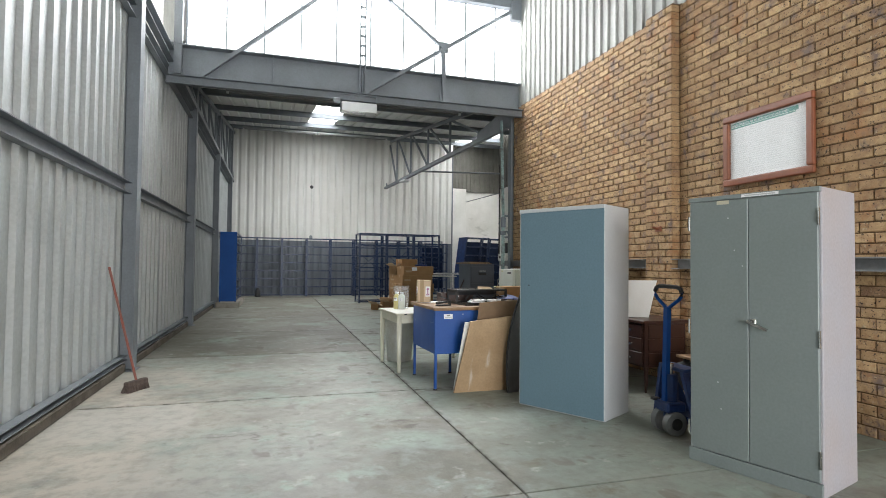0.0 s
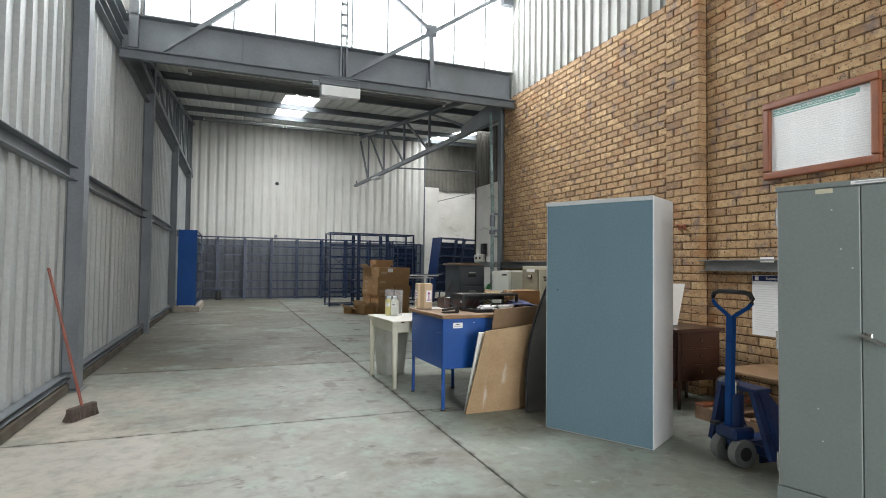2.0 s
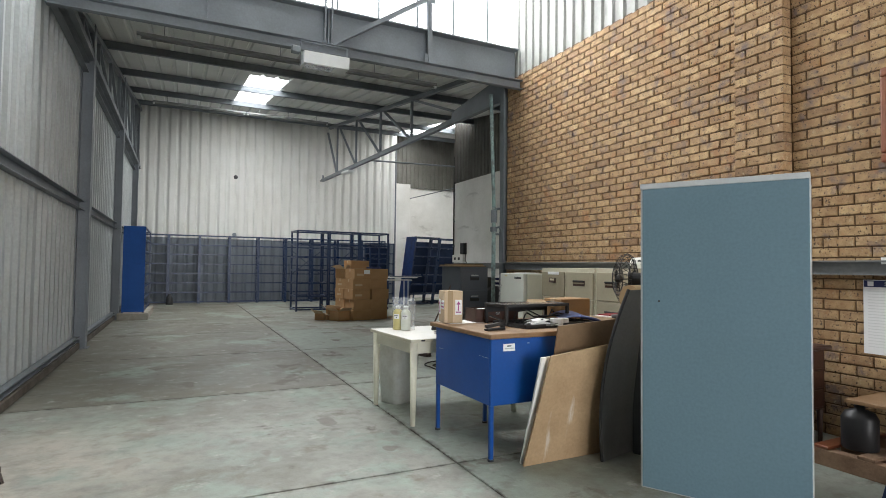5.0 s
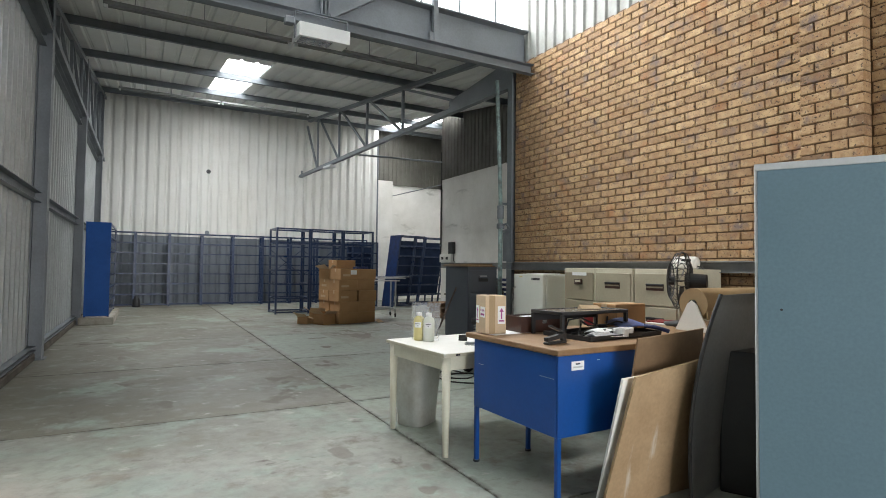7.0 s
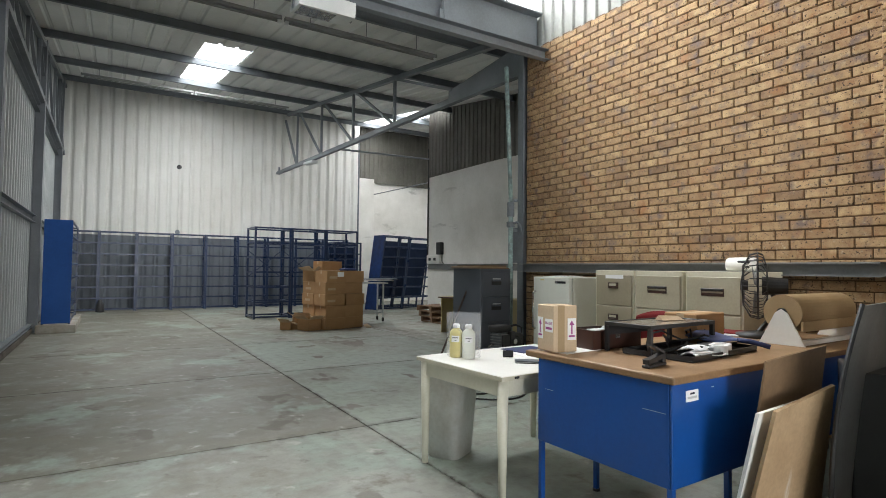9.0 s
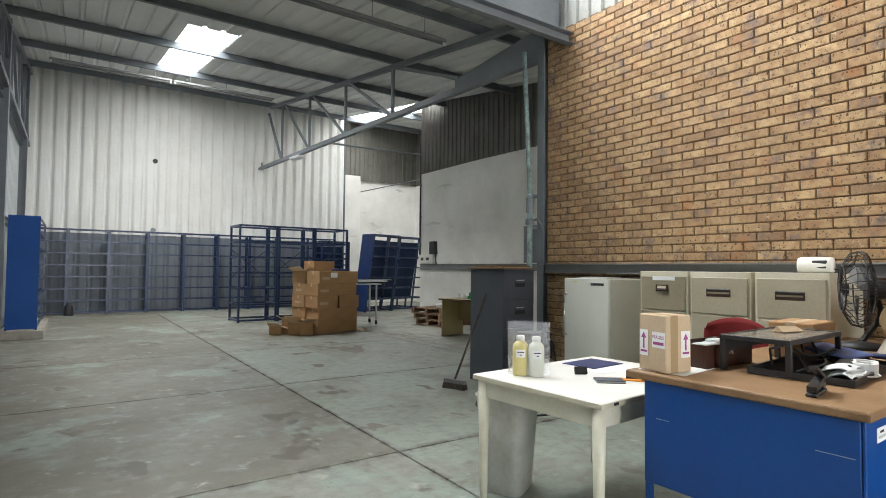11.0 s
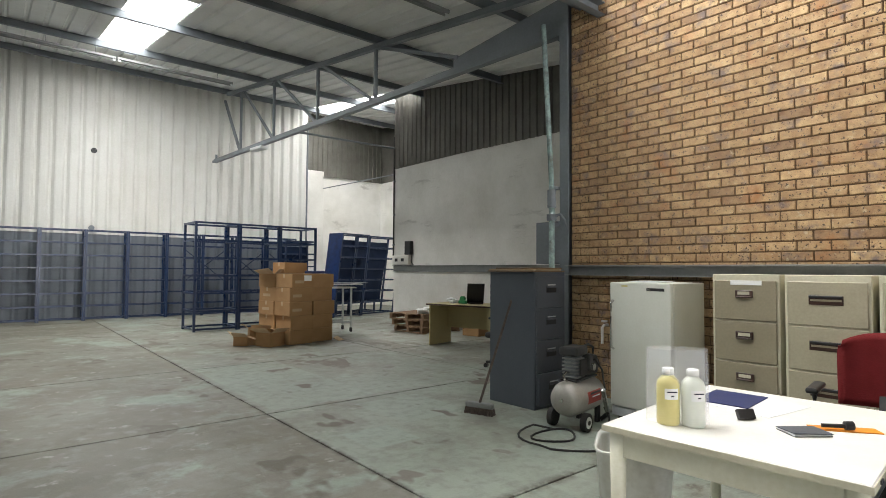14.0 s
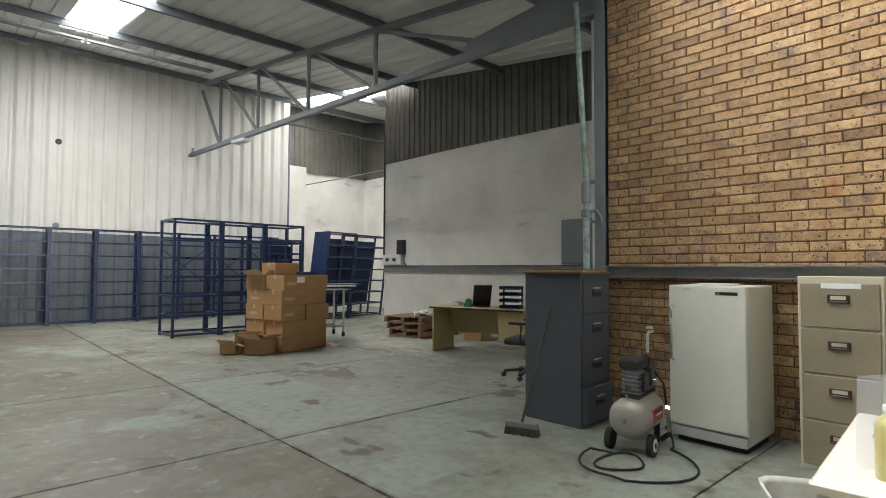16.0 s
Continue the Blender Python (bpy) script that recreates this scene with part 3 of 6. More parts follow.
# clerestory girder
GY = 10.8
girder = structure("clerestory_girder", bar(bmesh.new(), (WALL_L + 0.1, GY, 4.52), (BRICK_X, GY, 4.52), 0.012, 0.47), M_STEEL, "grey steel plate girder under the glazing", "girder")
for z in (4.275, 4.77):
    part("flange", bar(bmesh.new(), (WALL_L + 0.1, GY - 0.02, z), (BRICK_X, GY - 0.02, z), 0.2, 0.02), M_STEEL, girder)
for x in (-0.1, 1.39, 2.88):
    part("stiffener", bx(x - 0.006, x + 0.006, GY - 0.11, GY - 0.0065, 4.287, 4.758), M_STEEL, girder)
bm = bmesh.new()
channel(bm, (WALL_L + 0.1, GY - 0.16, 4.17), (BRICK_X, GY - 0.16, 4.17), 0.14, 0.09, 0.008, (0, -1, 0))
structure("clerestory_channel", bm, M_STEEL, "grey steel channel below the girder", "beam")
bm = bmesh.new()
bar(bm, (WALL_L, GY, 6.36), (BRICK_X, GY, 6.36), 0.12, 0.22)
structure("clerestory_head", bm, M_STEEL, "grey steel head beam over the glazing", "beam")
bm = bmesh.new()
for s in (-0.045, 0.045):
    bar(bm, (1.39 + s, GY - 0.1, 4.27), (1.39 + s, GY - 0.1, 6.4), 0.022, 0.05, (0, 1, 0))
for i in range(9):
    bar(bm, (1.345, GY - 0.1, 4.95 + i * 0.17), (1.435, GY - 0.1, 4.95 + i * 0.17), 0.05, 0.03)
bar(bm, (-1.36, GY - 0.1, 4.16), (1.3, GY - 0.1, 6.42), 0.06, 0.07, (0, 1, 0))
bar(bm, (1.45, GY - 0.1, 4.3), (4.2, GY - 0.1, 6.14), 0.06, 0.07, (0, 1, 0))
bar(bm, (1.45, GY - 0.1, 6.3), (2.86, GY - 0.1, 5.28), 0.05, 0.05, (0, 1, 0))
bar(bm, (2.86, GY - 0.1, 5.3), (2.89, GY - 0.1, 4.27), 0.07, 0.06, (0, 1, 0))
box(bm, 2.77, 2.96, GY - 0.112, GY - 0.1, 5.18, 5.38)
box(bm, 2.80, 2.98, GY - 0.112, GY - 0.1, 4.27, 4.42)
bar(bm, (-1.55, GY - 0.06, 4.3), (-1.55, GY - 0.06, 6.4), 0.12, 0.12, (0, 1, 0))
bar(bm, (4.32, GY - 0.06, 6.0), (4.32, GY - 0.06, 6.4), 0.2, 0.12, (0, 1, 0))
structure("clerestory_bracing", bm, M_STEEL, "grey steel lattice post and diagonal braces", "truss")

window = structure("window_1", bx(WALL_L + 0.1, BRICK_X, GY + 0.06, GY + 0.10, 4.785, 4.83), M_STEEL, "long clerestory window with patent glazing bars", "window")
mxs = [-1.45 + 0.6 * i for i in range(11)]
for x in mxs[:-1]:
    part("pane", bx(x + 0.013, x + 0.587, GY + 0.075, GY + 0.081, 4.83, 6.25), M_GLAZING, window).visible_shadow = False
for x in mxs:
    part("glazing_bar", bx(x - 0.0125, x + 0.0125, GY + 0.06, GY + 0.1, 4.831, 6.25), M_STEEL, window)

# steel ledge along the brick wall
for y0, y1 in ((REAR_Y, 6.42), (6.92, BRICK_END)):
    bm = bmesh.new()
    channel(bm, (BRICK_X - 0.03, y0, 1.34), (BRICK_X - 0.03, y1, 1.34), 0.11, 0.1, 0.008, (-1, 0, 0))
    bar(bm, (BRICK_X - 0.06, y0, 1.39), (BRICK_X - 0.06, y1, 1.39), 0.13, 0.012)
    structure("ledge_brick", bm, M_LEDGE, "grey steel ledge along the brick wall", "ledge")

# ---- more materials ----
M_BLUE = material("blue_enamel", (0.004, 0.07, 0.29), 0.55, 0, (0.003, 0.05, 0.21), 2.5, 40, 0.6, 0.03, 0.25)
M_DESKBLUE = material("bright_blue_enamel", (0.003, 0.066, 0.29), 0.36, 0, (0.0025, 0.05, 0.225), 2.0, 40, 0.5, 0.03)
M_RACK = material("navy_painted_tube", (0.010, 0.027, 0.08), 0.3, 0.0, (0.016, 0.03, 0.066), 6, 60, 0.8, 0.04)
M_CARD = material("brown_cardboard", (0.40, 0.235, 0.11), 0.85, 0, (0.33, 0.185, 0.08), 3, 80, 0.7, 0.1)
M_CARDIN = material("pale_cardboard", (0.52, 0.385, 0.245), 0.9, 0, (0.42, 0.30, 0.18), 4, 80, 0.6, 0.1)
M_WHITE = material("white_laminate", (0.80, 0.79, 0.75), 0.4, 0, (0.70, 0.68, 0.62), 3, 60, 0.5, 0.03)
M_CREAM = material("cream_enamel", (0.70, 0.68, 0.56), 0.4, 0, (0.58, 0.55, 0.43), 5, 60, 0.6, 0.05)
M_FRIDGE = material("aged_white_enamel", (0.72, 0.73, 0.67), 0.35, 0, (0.62, 0.62, 0.54), 2, 60, 0.5, 0.03)
M_TAN = material("tan_filing_enamel", (0.30, 0.258, 0.18), 0.45, 0, (0.25, 0.215, 0.145), 3, 60, 0.6, 0.04)
M_TANFRAME = material("pale_tan_enamel", (0.60, 0.565, 0.44), 0.45, 0, (0.50, 0.46, 0.34), 4, 60, 0.6, 0.04)
M_SLATE = material("slate_grey_enamel", (0.082, 0.094, 0.115), 0.42, 0, (0.066, 0.077, 0.095), 2.5, 60, 0.6, 0.04)
M_BLACK = material("black_plastic", (0.018, 0.018, 0.02), 0.45, 0, (0.03, 0.03, 0.03), 8, 90, 0.6, 0.05)
M_RUBBER = material("black_rubber", (0.02, 0.02, 0.02), 0.8, 0, (0.04, 0.038, 0.035), 9, 90, 0.7, 0.15)
M_CHROME = material("worn_chrome", (0.62, 0.62, 0.60), 0.25, 1.0, (0.45, 0.44, 0.42), 9, 80, 0.6, 0.03)
M_BEIGE = material("beige_laminate", (0.46, 0.38, 0.19), 0.5, 0, (0.39, 0.32, 0.16), 3, 60, 0.5, 0.04)
M_PALLET = material("rough_pallet_wood", (0.30, 0.19, 0.12), 0.9, 0, (0.19, 0.115, 0.07), 5, 50, 0.9, 0.4)
M_WOOD = material("worn_wood_top", (0.28, 0.165, 0.08), 0.5, 0, (0.17, 0.095, 0.042), 2.5, 70, 0.8, 0.1)
M_PLY = material("scuffed_plywood", (0.42, 0.29, 0.165), 0.7, 0, (0.30, 0.19, 0.10), 2.2, 50, 0.8, 0.12)
add_node_mix(M_PLY, (0.55, 0.50, 0.43), noise_mask(M_PLY, 3.0, 0.60, 0.75, 9, (3, 1, 0.5)))
M_BROWNBOARD = material("dark_hardboard", (0.20, 0.125, 0.065), 0.6, 0, (0.15, 0.09, 0.045), 3, 50, 0.7, 0.08)
M_DARKWOOD = material("dark_stained_wood", (0.055, 0.022, 0.014), 0.35, 0, (0.03, 0.012, 0.008), 3, 70, 0.8, 0.06)
M_BLUEGREY = material("blue_grey_enamel", (0.135, 0.215, 0.265), 0.48, 0, (0.12, 0.195, 0.24), 1.5, 60, 0.6, 0.02)
M_PALEGREY = material("pale_grey_enamel", (0.52, 0.54, 0.55), 0.45, 0, (0.46, 0.48, 0.49), 2, 60, 0.5, 0.02)
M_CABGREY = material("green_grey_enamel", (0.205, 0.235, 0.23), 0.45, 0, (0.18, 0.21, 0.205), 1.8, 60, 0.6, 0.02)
# cabinet body colour carries the doorway light that falls on its side
M_CABSIDE_LIT = material("door_lit_grey_enamel", (0.40, 0.395, 0.43), 0.5, 0, (0.42, 0.36, 0.35), 1.4, 60, 0.7, 0.02)
M_RED = material("red_upholstery", (0.22, 0.012, 0.014), 0.85, 0, (0.16, 0.008, 0.01), 6, 120, 0.6, 0.2)
M_NAVY = material("navy_card", (0.015, 0.025, 0.10), 0.6, 0, (0.02, 0.03, 0.12), 5, 80, 0.5, 0.03)
M_PAPER = material("white_paper", (0.82, 0.82, 0.82), 0.8, 0, (0.76, 0.76, 0.75), 4, 60, 0.4, 0.02)
M_ORANGE = material("orange_plastic", (0.85, 0.30, 0.02), 0.5)
M_KRAFT = material("kraft_paper_roll", (0.36, 0.25, 0.13), 0.55, 0, (0.30, 0.205, 0.10), 3, 90, 0.5, 0.06)
M_TANK = material("silver_grey_enamel", (0.42, 0.40, 0.37), 0.4, 0.3, (0.33, 0.31, 0.28), 4, 60, 0.6, 0.04)
M_PIPE = material("flaking_green_pipe_paint", (0.30, 0.42, 0.40), 0.6, 0, (0.13, 0.14, 0.14), 14, 60, 0.9, 0.15)
M_GREYPLAST = material("grey_plastic_sheet", (0.20, 0.205, 0.20), 0.5, 0, (0.15, 0.155, 0.15), 2.0, 50, 0.7, 0.03)
M_BROOMRED = material("faded_red_handle", (0.26, 0.075, 0.05), 0.6, 0, (0.20, 0.10, 0.08), 6, 60, 0.8, 0.06)
M_BRISTLE = material("grey_brown_bristle", (0.12, 0.09, 0.075), 0.95, 0, (0.06, 0.045, 0.04), 20, 160, 0.9, 0.5)
M_GREEN = material("green_plastic", (0.02, 0.22, 0.07), 0.45)
M_LAMPWHITE = material("white_lamp_housing", (0.68, 0.70, 0.70), 0.4, 0, (0.58, 0.6, 0.6), 4, 60, 0.5, 0.03)
M_FRAME = material("red_brown_wood_frame", (0.24, 0.075, 0.03), 0.45, 0, (0.17, 0.05, 0.02), 4, 70, 0.8, 0.08)
M_TEAL = material("teal_print", (0.04, 0.28, 0.22), 0.7)
M_INK = material("dark_ink", (0.03, 0.03, 0.05), 0.8)
M_GREYINK = material("grey_print", (0.52, 0.53, 0.53), 0.8)
M_PINK = material("purple_print", (0.36, 0.08, 0.26), 0.8)
M_YELLOW = material("pale_yellow_liquid", (0.62, 0.54, 0.22), 0.35, 0, (0.68, 0.62, 0.36), 3, 40, 0.4, 0.01)
M_MILK = material("milky_white_plastic", (0.74, 0.76, 0.70), 0.35, 0, (0.66, 0.68, 0.62), 3, 40, 0.4, 0.01)
M_BIN = material("smeared_white_plastic", (0.62, 0.63, 0.60), 0.5, 0, (0.45, 0.42, 0.36), 4, 50, 0.8, 0.05)
M_REDPLATE = material("red_printed_plate", (0.42, 0.05, 0.03), 0.45)
M_GLOSSTRAY = material("glossy_grey_sheet", (0.22, 0.2, 0.18), 0.18, 0.3, (0.16, 0.14, 0.12), 5, 60, 0.6, 0.02)
M_PANBLUE = material("blue_plastic", (0.09, 0.13, 0.30), 0.4)
M_PARCEL = material("parcel_cardboard", (0.56, 0.43, 0.29), 0.85, 0, (0.48, 0.36, 0.23), 4, 80, 0.5, 0.06)
M_NAVYSHEET = material("dull_navy_sheet", (0.012, 0.024, 0.06), 0.7, 0, (0.008, 0.016, 0.04), 3, 60, 0.7, 0.03, 0.25)
M_TRUCK = material("worn_dark_blue_paint", (0.008, 0.04, 0.16), 0.5, 0, (0.01, 0.025, 0.09), 7, 60, 0.9, 0.06)
M_TANPALE = material("sandy_tan_enamel", (0.40, 0.36, 0.26), 0.45, 0, (0.34, 0.305, 0.215), 3, 60, 0.6, 0.04)
M_FAINT = material("faint_print", (0.73, 0.735, 0.73), 0.8)


def text_part(name, body, size, m, mat, parent, align="LEFT", extrude=0.0004, stretch=1.0):
    """Raised lettering as a mesh; m places it, with x along the line and z out of the surface."""
    c = bpy.data.curves.new(name, "FONT")
    c.body, c.size, c.align_x, c.extrude = body, size, align, extrude
    t = bpy.data.objects.new(name, c)
    me = bpy.data.meshes.new_from_object(t)
    bpy.data.objects.remove(t)
    me.materials.append(mat)
    ob = new(name, me)
    ob.parent = parent
    ob.matrix_basis = m @ Matrix.Diagonal((stretch, 1, 1, 1))
    return ob


# ---- far bay: shelving ----
def rack(name, m, w, d, h, levels, label, group, left_panel=False, tube=0.035, back=False, lean=0.0, sheets=False):
    """Open tube shelving: posts, a rail frame at each level, and a sheet side where there is one."""
    t = thing(name, m, label, "shelving", group)
    for x in (tube / 2, w - tube / 2):
        for y in (tube / 2, d - tube / 2):
            part("post", bar(bmesh.new(), (x, y, 0), (x + lean, y, h), tube, tube, (0, 1, 0)), M_RACK, t)
    for i in range(levels):
        z = 0.05 + (h - 0.07) * i / (levels - 1)
        bm = bmesh.new()
        s = tube * 0.42
        o = lean * z / h
        for y in (tube / 2, d - tube / 2):
            bar(bm, (tube + o, y, z), (w - tube + o, y, z), s * 2, s * 2)
        for x in (tube / 2, w - tube / 2):
            bar(bm, (x + o, tube, z), (x + o, d - tube, z), s * 2, s * 2)
        part("shelf_frame", bm, M_RACK, t)
    if back:
        part("cross_brace", bar(bar(bmesh.new(), (0.03, d - 0.01, h * 0.45), (w - 0.03, d - 0.01, h * 0.75), 0.02, 0.006, (0, 1, 0)), (0.03, d - 0.016, h * 0.75), (w - 0.03, d - 0.016, h * 0.45), 0.02, 0.006, (0, 1, 0)), M_RACK, t)
    if left_panel:
        part("side_panel", plate(bmesh.new(), [(-0.012, 0, 0.02), (-0.012, d, 0.02), (lean - 0.012, d, h), (lean - 0.012, 0, h)], 0.01), M_TRUCK if lean else M_BLUE, t, "blue sheet steel side panel")
    if sheets:
        part("back_sheet", plate(bmesh.new(), [(0.04, d + 0.004, 0.35), (w - 0.04, d + 0.004, 0.35), (w - 0.04 + lean, d + 0.004, h - 0.15), (0.04 + lean, d + 0.004, h - 0.15)], 0.006), M_NAVYSHEET, t, "dark sheet steel back")
    return t


first = rack("shelf_rack", pose(-1.64, 23.5, 0), 0.935, 0.42, 2.30, 8, "empty navy tube shelving along the back wall", "shelving along the back wall")
for i in range(1, 9):
    copy_thing(first, pose(-1.64 + 0.94 * i, 23.5, 0))
tall = rack("shelf_rack", pose(2.64, 19.28, 0, 0, 0, 1), 0.93, 0.84, 2.33, 7, "tall empty navy tube shelving standing free", "free standing shelving", False, 0.048, True)
for i in (1, 2):
    copy_thing(tall, pose(2.64 + 0.935 * i, 19.28 + 0.016 * i, 0, 0, 0, 1))
blue_rack = rack("shelf_rack", pose(-1.08, 18.12, 0.16, 0, 0, 90), 2.4, 0.46, 2.03, 8, "navy tube shelving with a blue end panel by the sheet wall", "shelving with blue ends", True)
structure("plinth_rack", bx(-1.62, -0.98, 18.02, 20.6, 0, 0.158, 0.01), M_CONC, "low concrete plinth under the shelving", "plinth")
LR = pose(6.62, 20.65, 0, 0, 0, 14)
rack("shelf_rack", LR, 1.06, 0.55, 2.36, 8, "leaning navy tube shelving with a blue end panel", "leaning shelving", True, 0.045, False, 0.33, True)
rack("shelf_rack", LR @ pose(1.09, 0.02, 0), 1.4, 0.55, 2.34, 8, "leaning navy tube shelving with dark sheets inside", "leaning shelving", False, 0.045, False, 0.35, True)
rack("shelf_rack", LR @ pose(0.75, 0.72, 0), 1.65, 0.45, 2.2, 8, "navy tube shelving with dark sheets behind the leaning ones", "leaning shelving", False, 0.045, False, 0.2, True)
rack("shelf_rack", pose(5.35, 20.95, 0, 0, 0, 2), 0.9, 0.5, 2.1, 7, "navy tube shelving with a dark sheet back", "free standing shelving", False, 0.045, False, 0.0, True)


# ---- cardboard boxes ----
def carton(m, w, d, h, label, open_top=False, tape=True):
    t = thing("cardboard_box", m, label, "box", "stacked cardboard boxes")
    bm = bmesh.new()
    if open_top:
        k = 0.004
        box(bm, 0, w, 0, k, 0, h), box(bm, 0, w, d - k, d, 0, h), box(bm, 0, k, k, d - k, 0, h), box(bm, w - k, w, k, d - k, 0, h), box(bm, k, w - k, k, d - k, 0, k)
        part("carton", bm, M_CARD, t)
        part("flap", plate(bmesh.new(), [(0, 0, h), (w, 0, h), (w, -0.12, h + 0.07), (0, -0.13, h + 0.09)], 0.004), M_CARDIN, t)
        part("flap", plate(bmesh.new(), [(0, d, h), (0, 0, h), (-0.12, 0.02, h + 0.1), (-0.12, d, h + 0.06)], 0.004), M_CARDIN, t)
        part("flap", plate(bmesh.new(), [(w, 0, h), (w, d, h), (w + 0.12, d, h - 0.06), (w + 0.12, 0, h - 0.04)], 0.004), M_CARDIN, t)
    else:
        part("carton", box(bm, 0, w, 0, d, 0, h, 0.006), M_CARD, t)
        if tape:
            part("tape", bx(0.0, w, d / 2 - 0.025, d / 2 + 0.025, h + 0.0005, h + 0.001), M_CARDIN, t)
            part("tape", bx(-0.0012, -0.0005, d / 2 - 0.025, d / 2 + 0.025, h - 0.07, h), M_CARDIN, t)
    return t


SU = pose(3.45, 16.28, 0, 0, 0, 11)
rb = random.Random(3)
for ix in range(2):
    for iy in range(2):
        for iz in range(5):
            j = pose(0.50 * ix + rb.uniform(-0.02, 0.02), 0.50 * iy + rb.uniform(-0.02, 0.02) + 0.06 * ix, 0.25 * iz, 0, 0, rb.uniform(-2.5, 2.5))
            if iz == 4 and ix == 0 and iy == 1:
                carton(SU @ j, 0.48, 0.48, 0.248, "open brown cardboard box with raised flaps on the stack", True)
            else:
                c = carton(SU @ j, 0.48, 0.48, 0.248, "closed brown cardboard box in the stack")
                if ix == 0 and iz in (2, 3, 4):
                    part("faded_print", bx(-0.0012, -0.0004, 0.14, 0.36, 0.08, 0.13) if iy else bx(0.06, 0.25, -0.0012, -0.0004, 0.08, 0.13), M_CARDIN, c)
                if ix == 0 and iy == 0 and iz == 4:
                    part("paper_label", bx(0.26, 0.42, -0.002, -0.0004, 0.12, 0.22), M_PAPER, c)
carton(SU @ pose(0.1, 0.35, 1.252, 0, 0, 8), 0.55, 0.32, 0.2, "long cardboard box lying on the stack")
carton(SU @ pose(-0.38, 0.02, 0, 0, 0, 14), 0.34, 0.34, 0.24, "torn open cardboard box on the floor by the stack", True)
carton(SU @ pose(-0.48, 0.5, 0, 0, 0, -24), 0.34, 0.32, 0.28, "torn open cardboard box on the floor by the stack", True)
carton(SU @ pose(-0.72, 0.62, 0, 0, 0, -50), 0.24, 0.2, 0.16, "crushed cardboard box on the floor by the stack", True)
scrap = thing("cardboard_scrap", SU @ pose(0.92, -0.2, 0.0, 0, 0, 20), "loose pale piece of cardboard on the floor", "scrap")
part("sheet", plate(bmesh.new(), [(0, 0, 0.002), (0.22, 0.02, 0.002), (0.2, 0.16, 0.07), (0.03, 0.14, 0.05)], 0.004), M_CARDIN, scrap)
fold = thing("folded_cloth", SU @ pose(0.5, 0.08, 1.252), "dark blue folded cloth on the cardboard stack", "cloth")
part("cloth", bx(0, 0.3, 0, 0.24, 0, 0.05, 0.018, 2), M_NAVY, fold)


# ---- trolley table, pallets, beige desk ----
tr = thing("trolley_table", pose(4.50, 17.55, 0, 0, 0, -8), "white topped steel trolley table on castors", "table")
for z, w in ((0.93, 0.95), (1.0, 1.1)):
    part("tabletop", bx(0, w, 0, 0.6, z, z + 0.025, 0.004), M_WHITE, tr)
part("loose_board", bx(0.35, 1.25, 0.1, 0.62, 1.03, 1.05, 0.004), M_SLATE, tr)
for x in (0.08, 0.85):
    for y in (0.06, 0.54):
        leg = part("leg", bx(x - 0.018, x + 0.018, y - 0.018, y + 0.018, 0.1, 0.93, 0.003), M_PALEGREY, tr)
        part("castor", rod(bmesh.new(), (x - 0.015, y, 0.05), (x + 0.015, y, 0.05), 0.05, 14), M_RUBBER, leg)
part("stretcher", bx(0.08, 0.85, 0.04, 0.08, 0.2, 0.24, 0.003), M_PALEGREY, tr)
part("stretcher", bx(0.08, 0.85, 0.52, 0.56, 0.2, 0.24, 0.003), M_PALEGREY, tr)


def pallet(m, label):
    t = thing("wooden_pallet", m, label, "pallet", "stacked pallets")
    for i in range(6):
        part("deck_board", bx(0, 1.1, 0.02 + i * 0.165, 0.13 + i * 0.165, 0.112, 0.132, 0.003), M_PALLET, t)
    for y in (0.03, 0.46, 0.88):
        part("stringer", bx(0, 1.1, y, y + 0.08, 0.022, 0.11, 0.004), M_PALLET, t)
    for i in range(3):
        part("bottom_board", bx(0.02 + 0.48 * i, 0.12 + 0.48 * i, 0, 0.98, 0, 0.02, 0.003), M_PALLET, t)
    return t


for i in range(3):
    pallet(pose(6.28 + 0.05 * i, 16.15 + 0.04 * i, 0.134 * i, 0, 0, 4 + 6 * i), "rough brown wooden pallet stacked by the plastered wall")
film = thing("crumpled_film", pose(6.6, 16.5, 0.40), "crumpled white plastic film on the pallets", "plastic film")
bm = bmesh.new()
bmesh.ops.create_icosphere(bm, subdivisions=3, radius=0.22)
for v in bm.verts:
    v.co *= 0.7 + 0.5 * noise.noise(v.co * 7)
    v.co.z = max(0.0, v.co.z * 0.5 + 0.05)
part("film", bm, M_PAPER, film)
carton(pose(6.95, 15.2, 0, 0, 0, 12), 0.4, 0.4, 0.42, "brown cardboard box beside the beige desk")

desk2 = thing("office_desk", pose(5.42, 14.86, 0, 0, 0, -74.5), "beige laminate office desk with a dark edged top", "desk")
# local x runs along the desk towards the camera side, local y across it
part("desktop", bx(-0.03, 1.65, -0.05, 0.72, 0.71, 0.74, 0.004), M_BEIGE, desk2)
part("edge_strip", bx(-0.032, 1.652, -0.056, -0.051, 0.712, 0.738), M_DARKWOOD, desk2)
part("end_panel", bx(0, 0.025, 0, 0.66, 0, 0.709, 0.003), M_BEIGE, desk2)
part("end_panel", bx(1.6, 1.625, 0, 0.66, 0, 0.709, 0.003), M_BEIGE, desk2)
part("modesty_panel", bx(0.028, 1.597, 0.55, 0.57, 0.28, 0.709, 0.003), M_BEIGE, desk2)
part("drawer_pedestal", bx(1.2, 1.597, 0.02, 0.5, 0.25, 0.706, 0.004), M_BEIGE, desk2)
D2 = pose(5.42, 14.86, 0, 0, 0, -74.5)
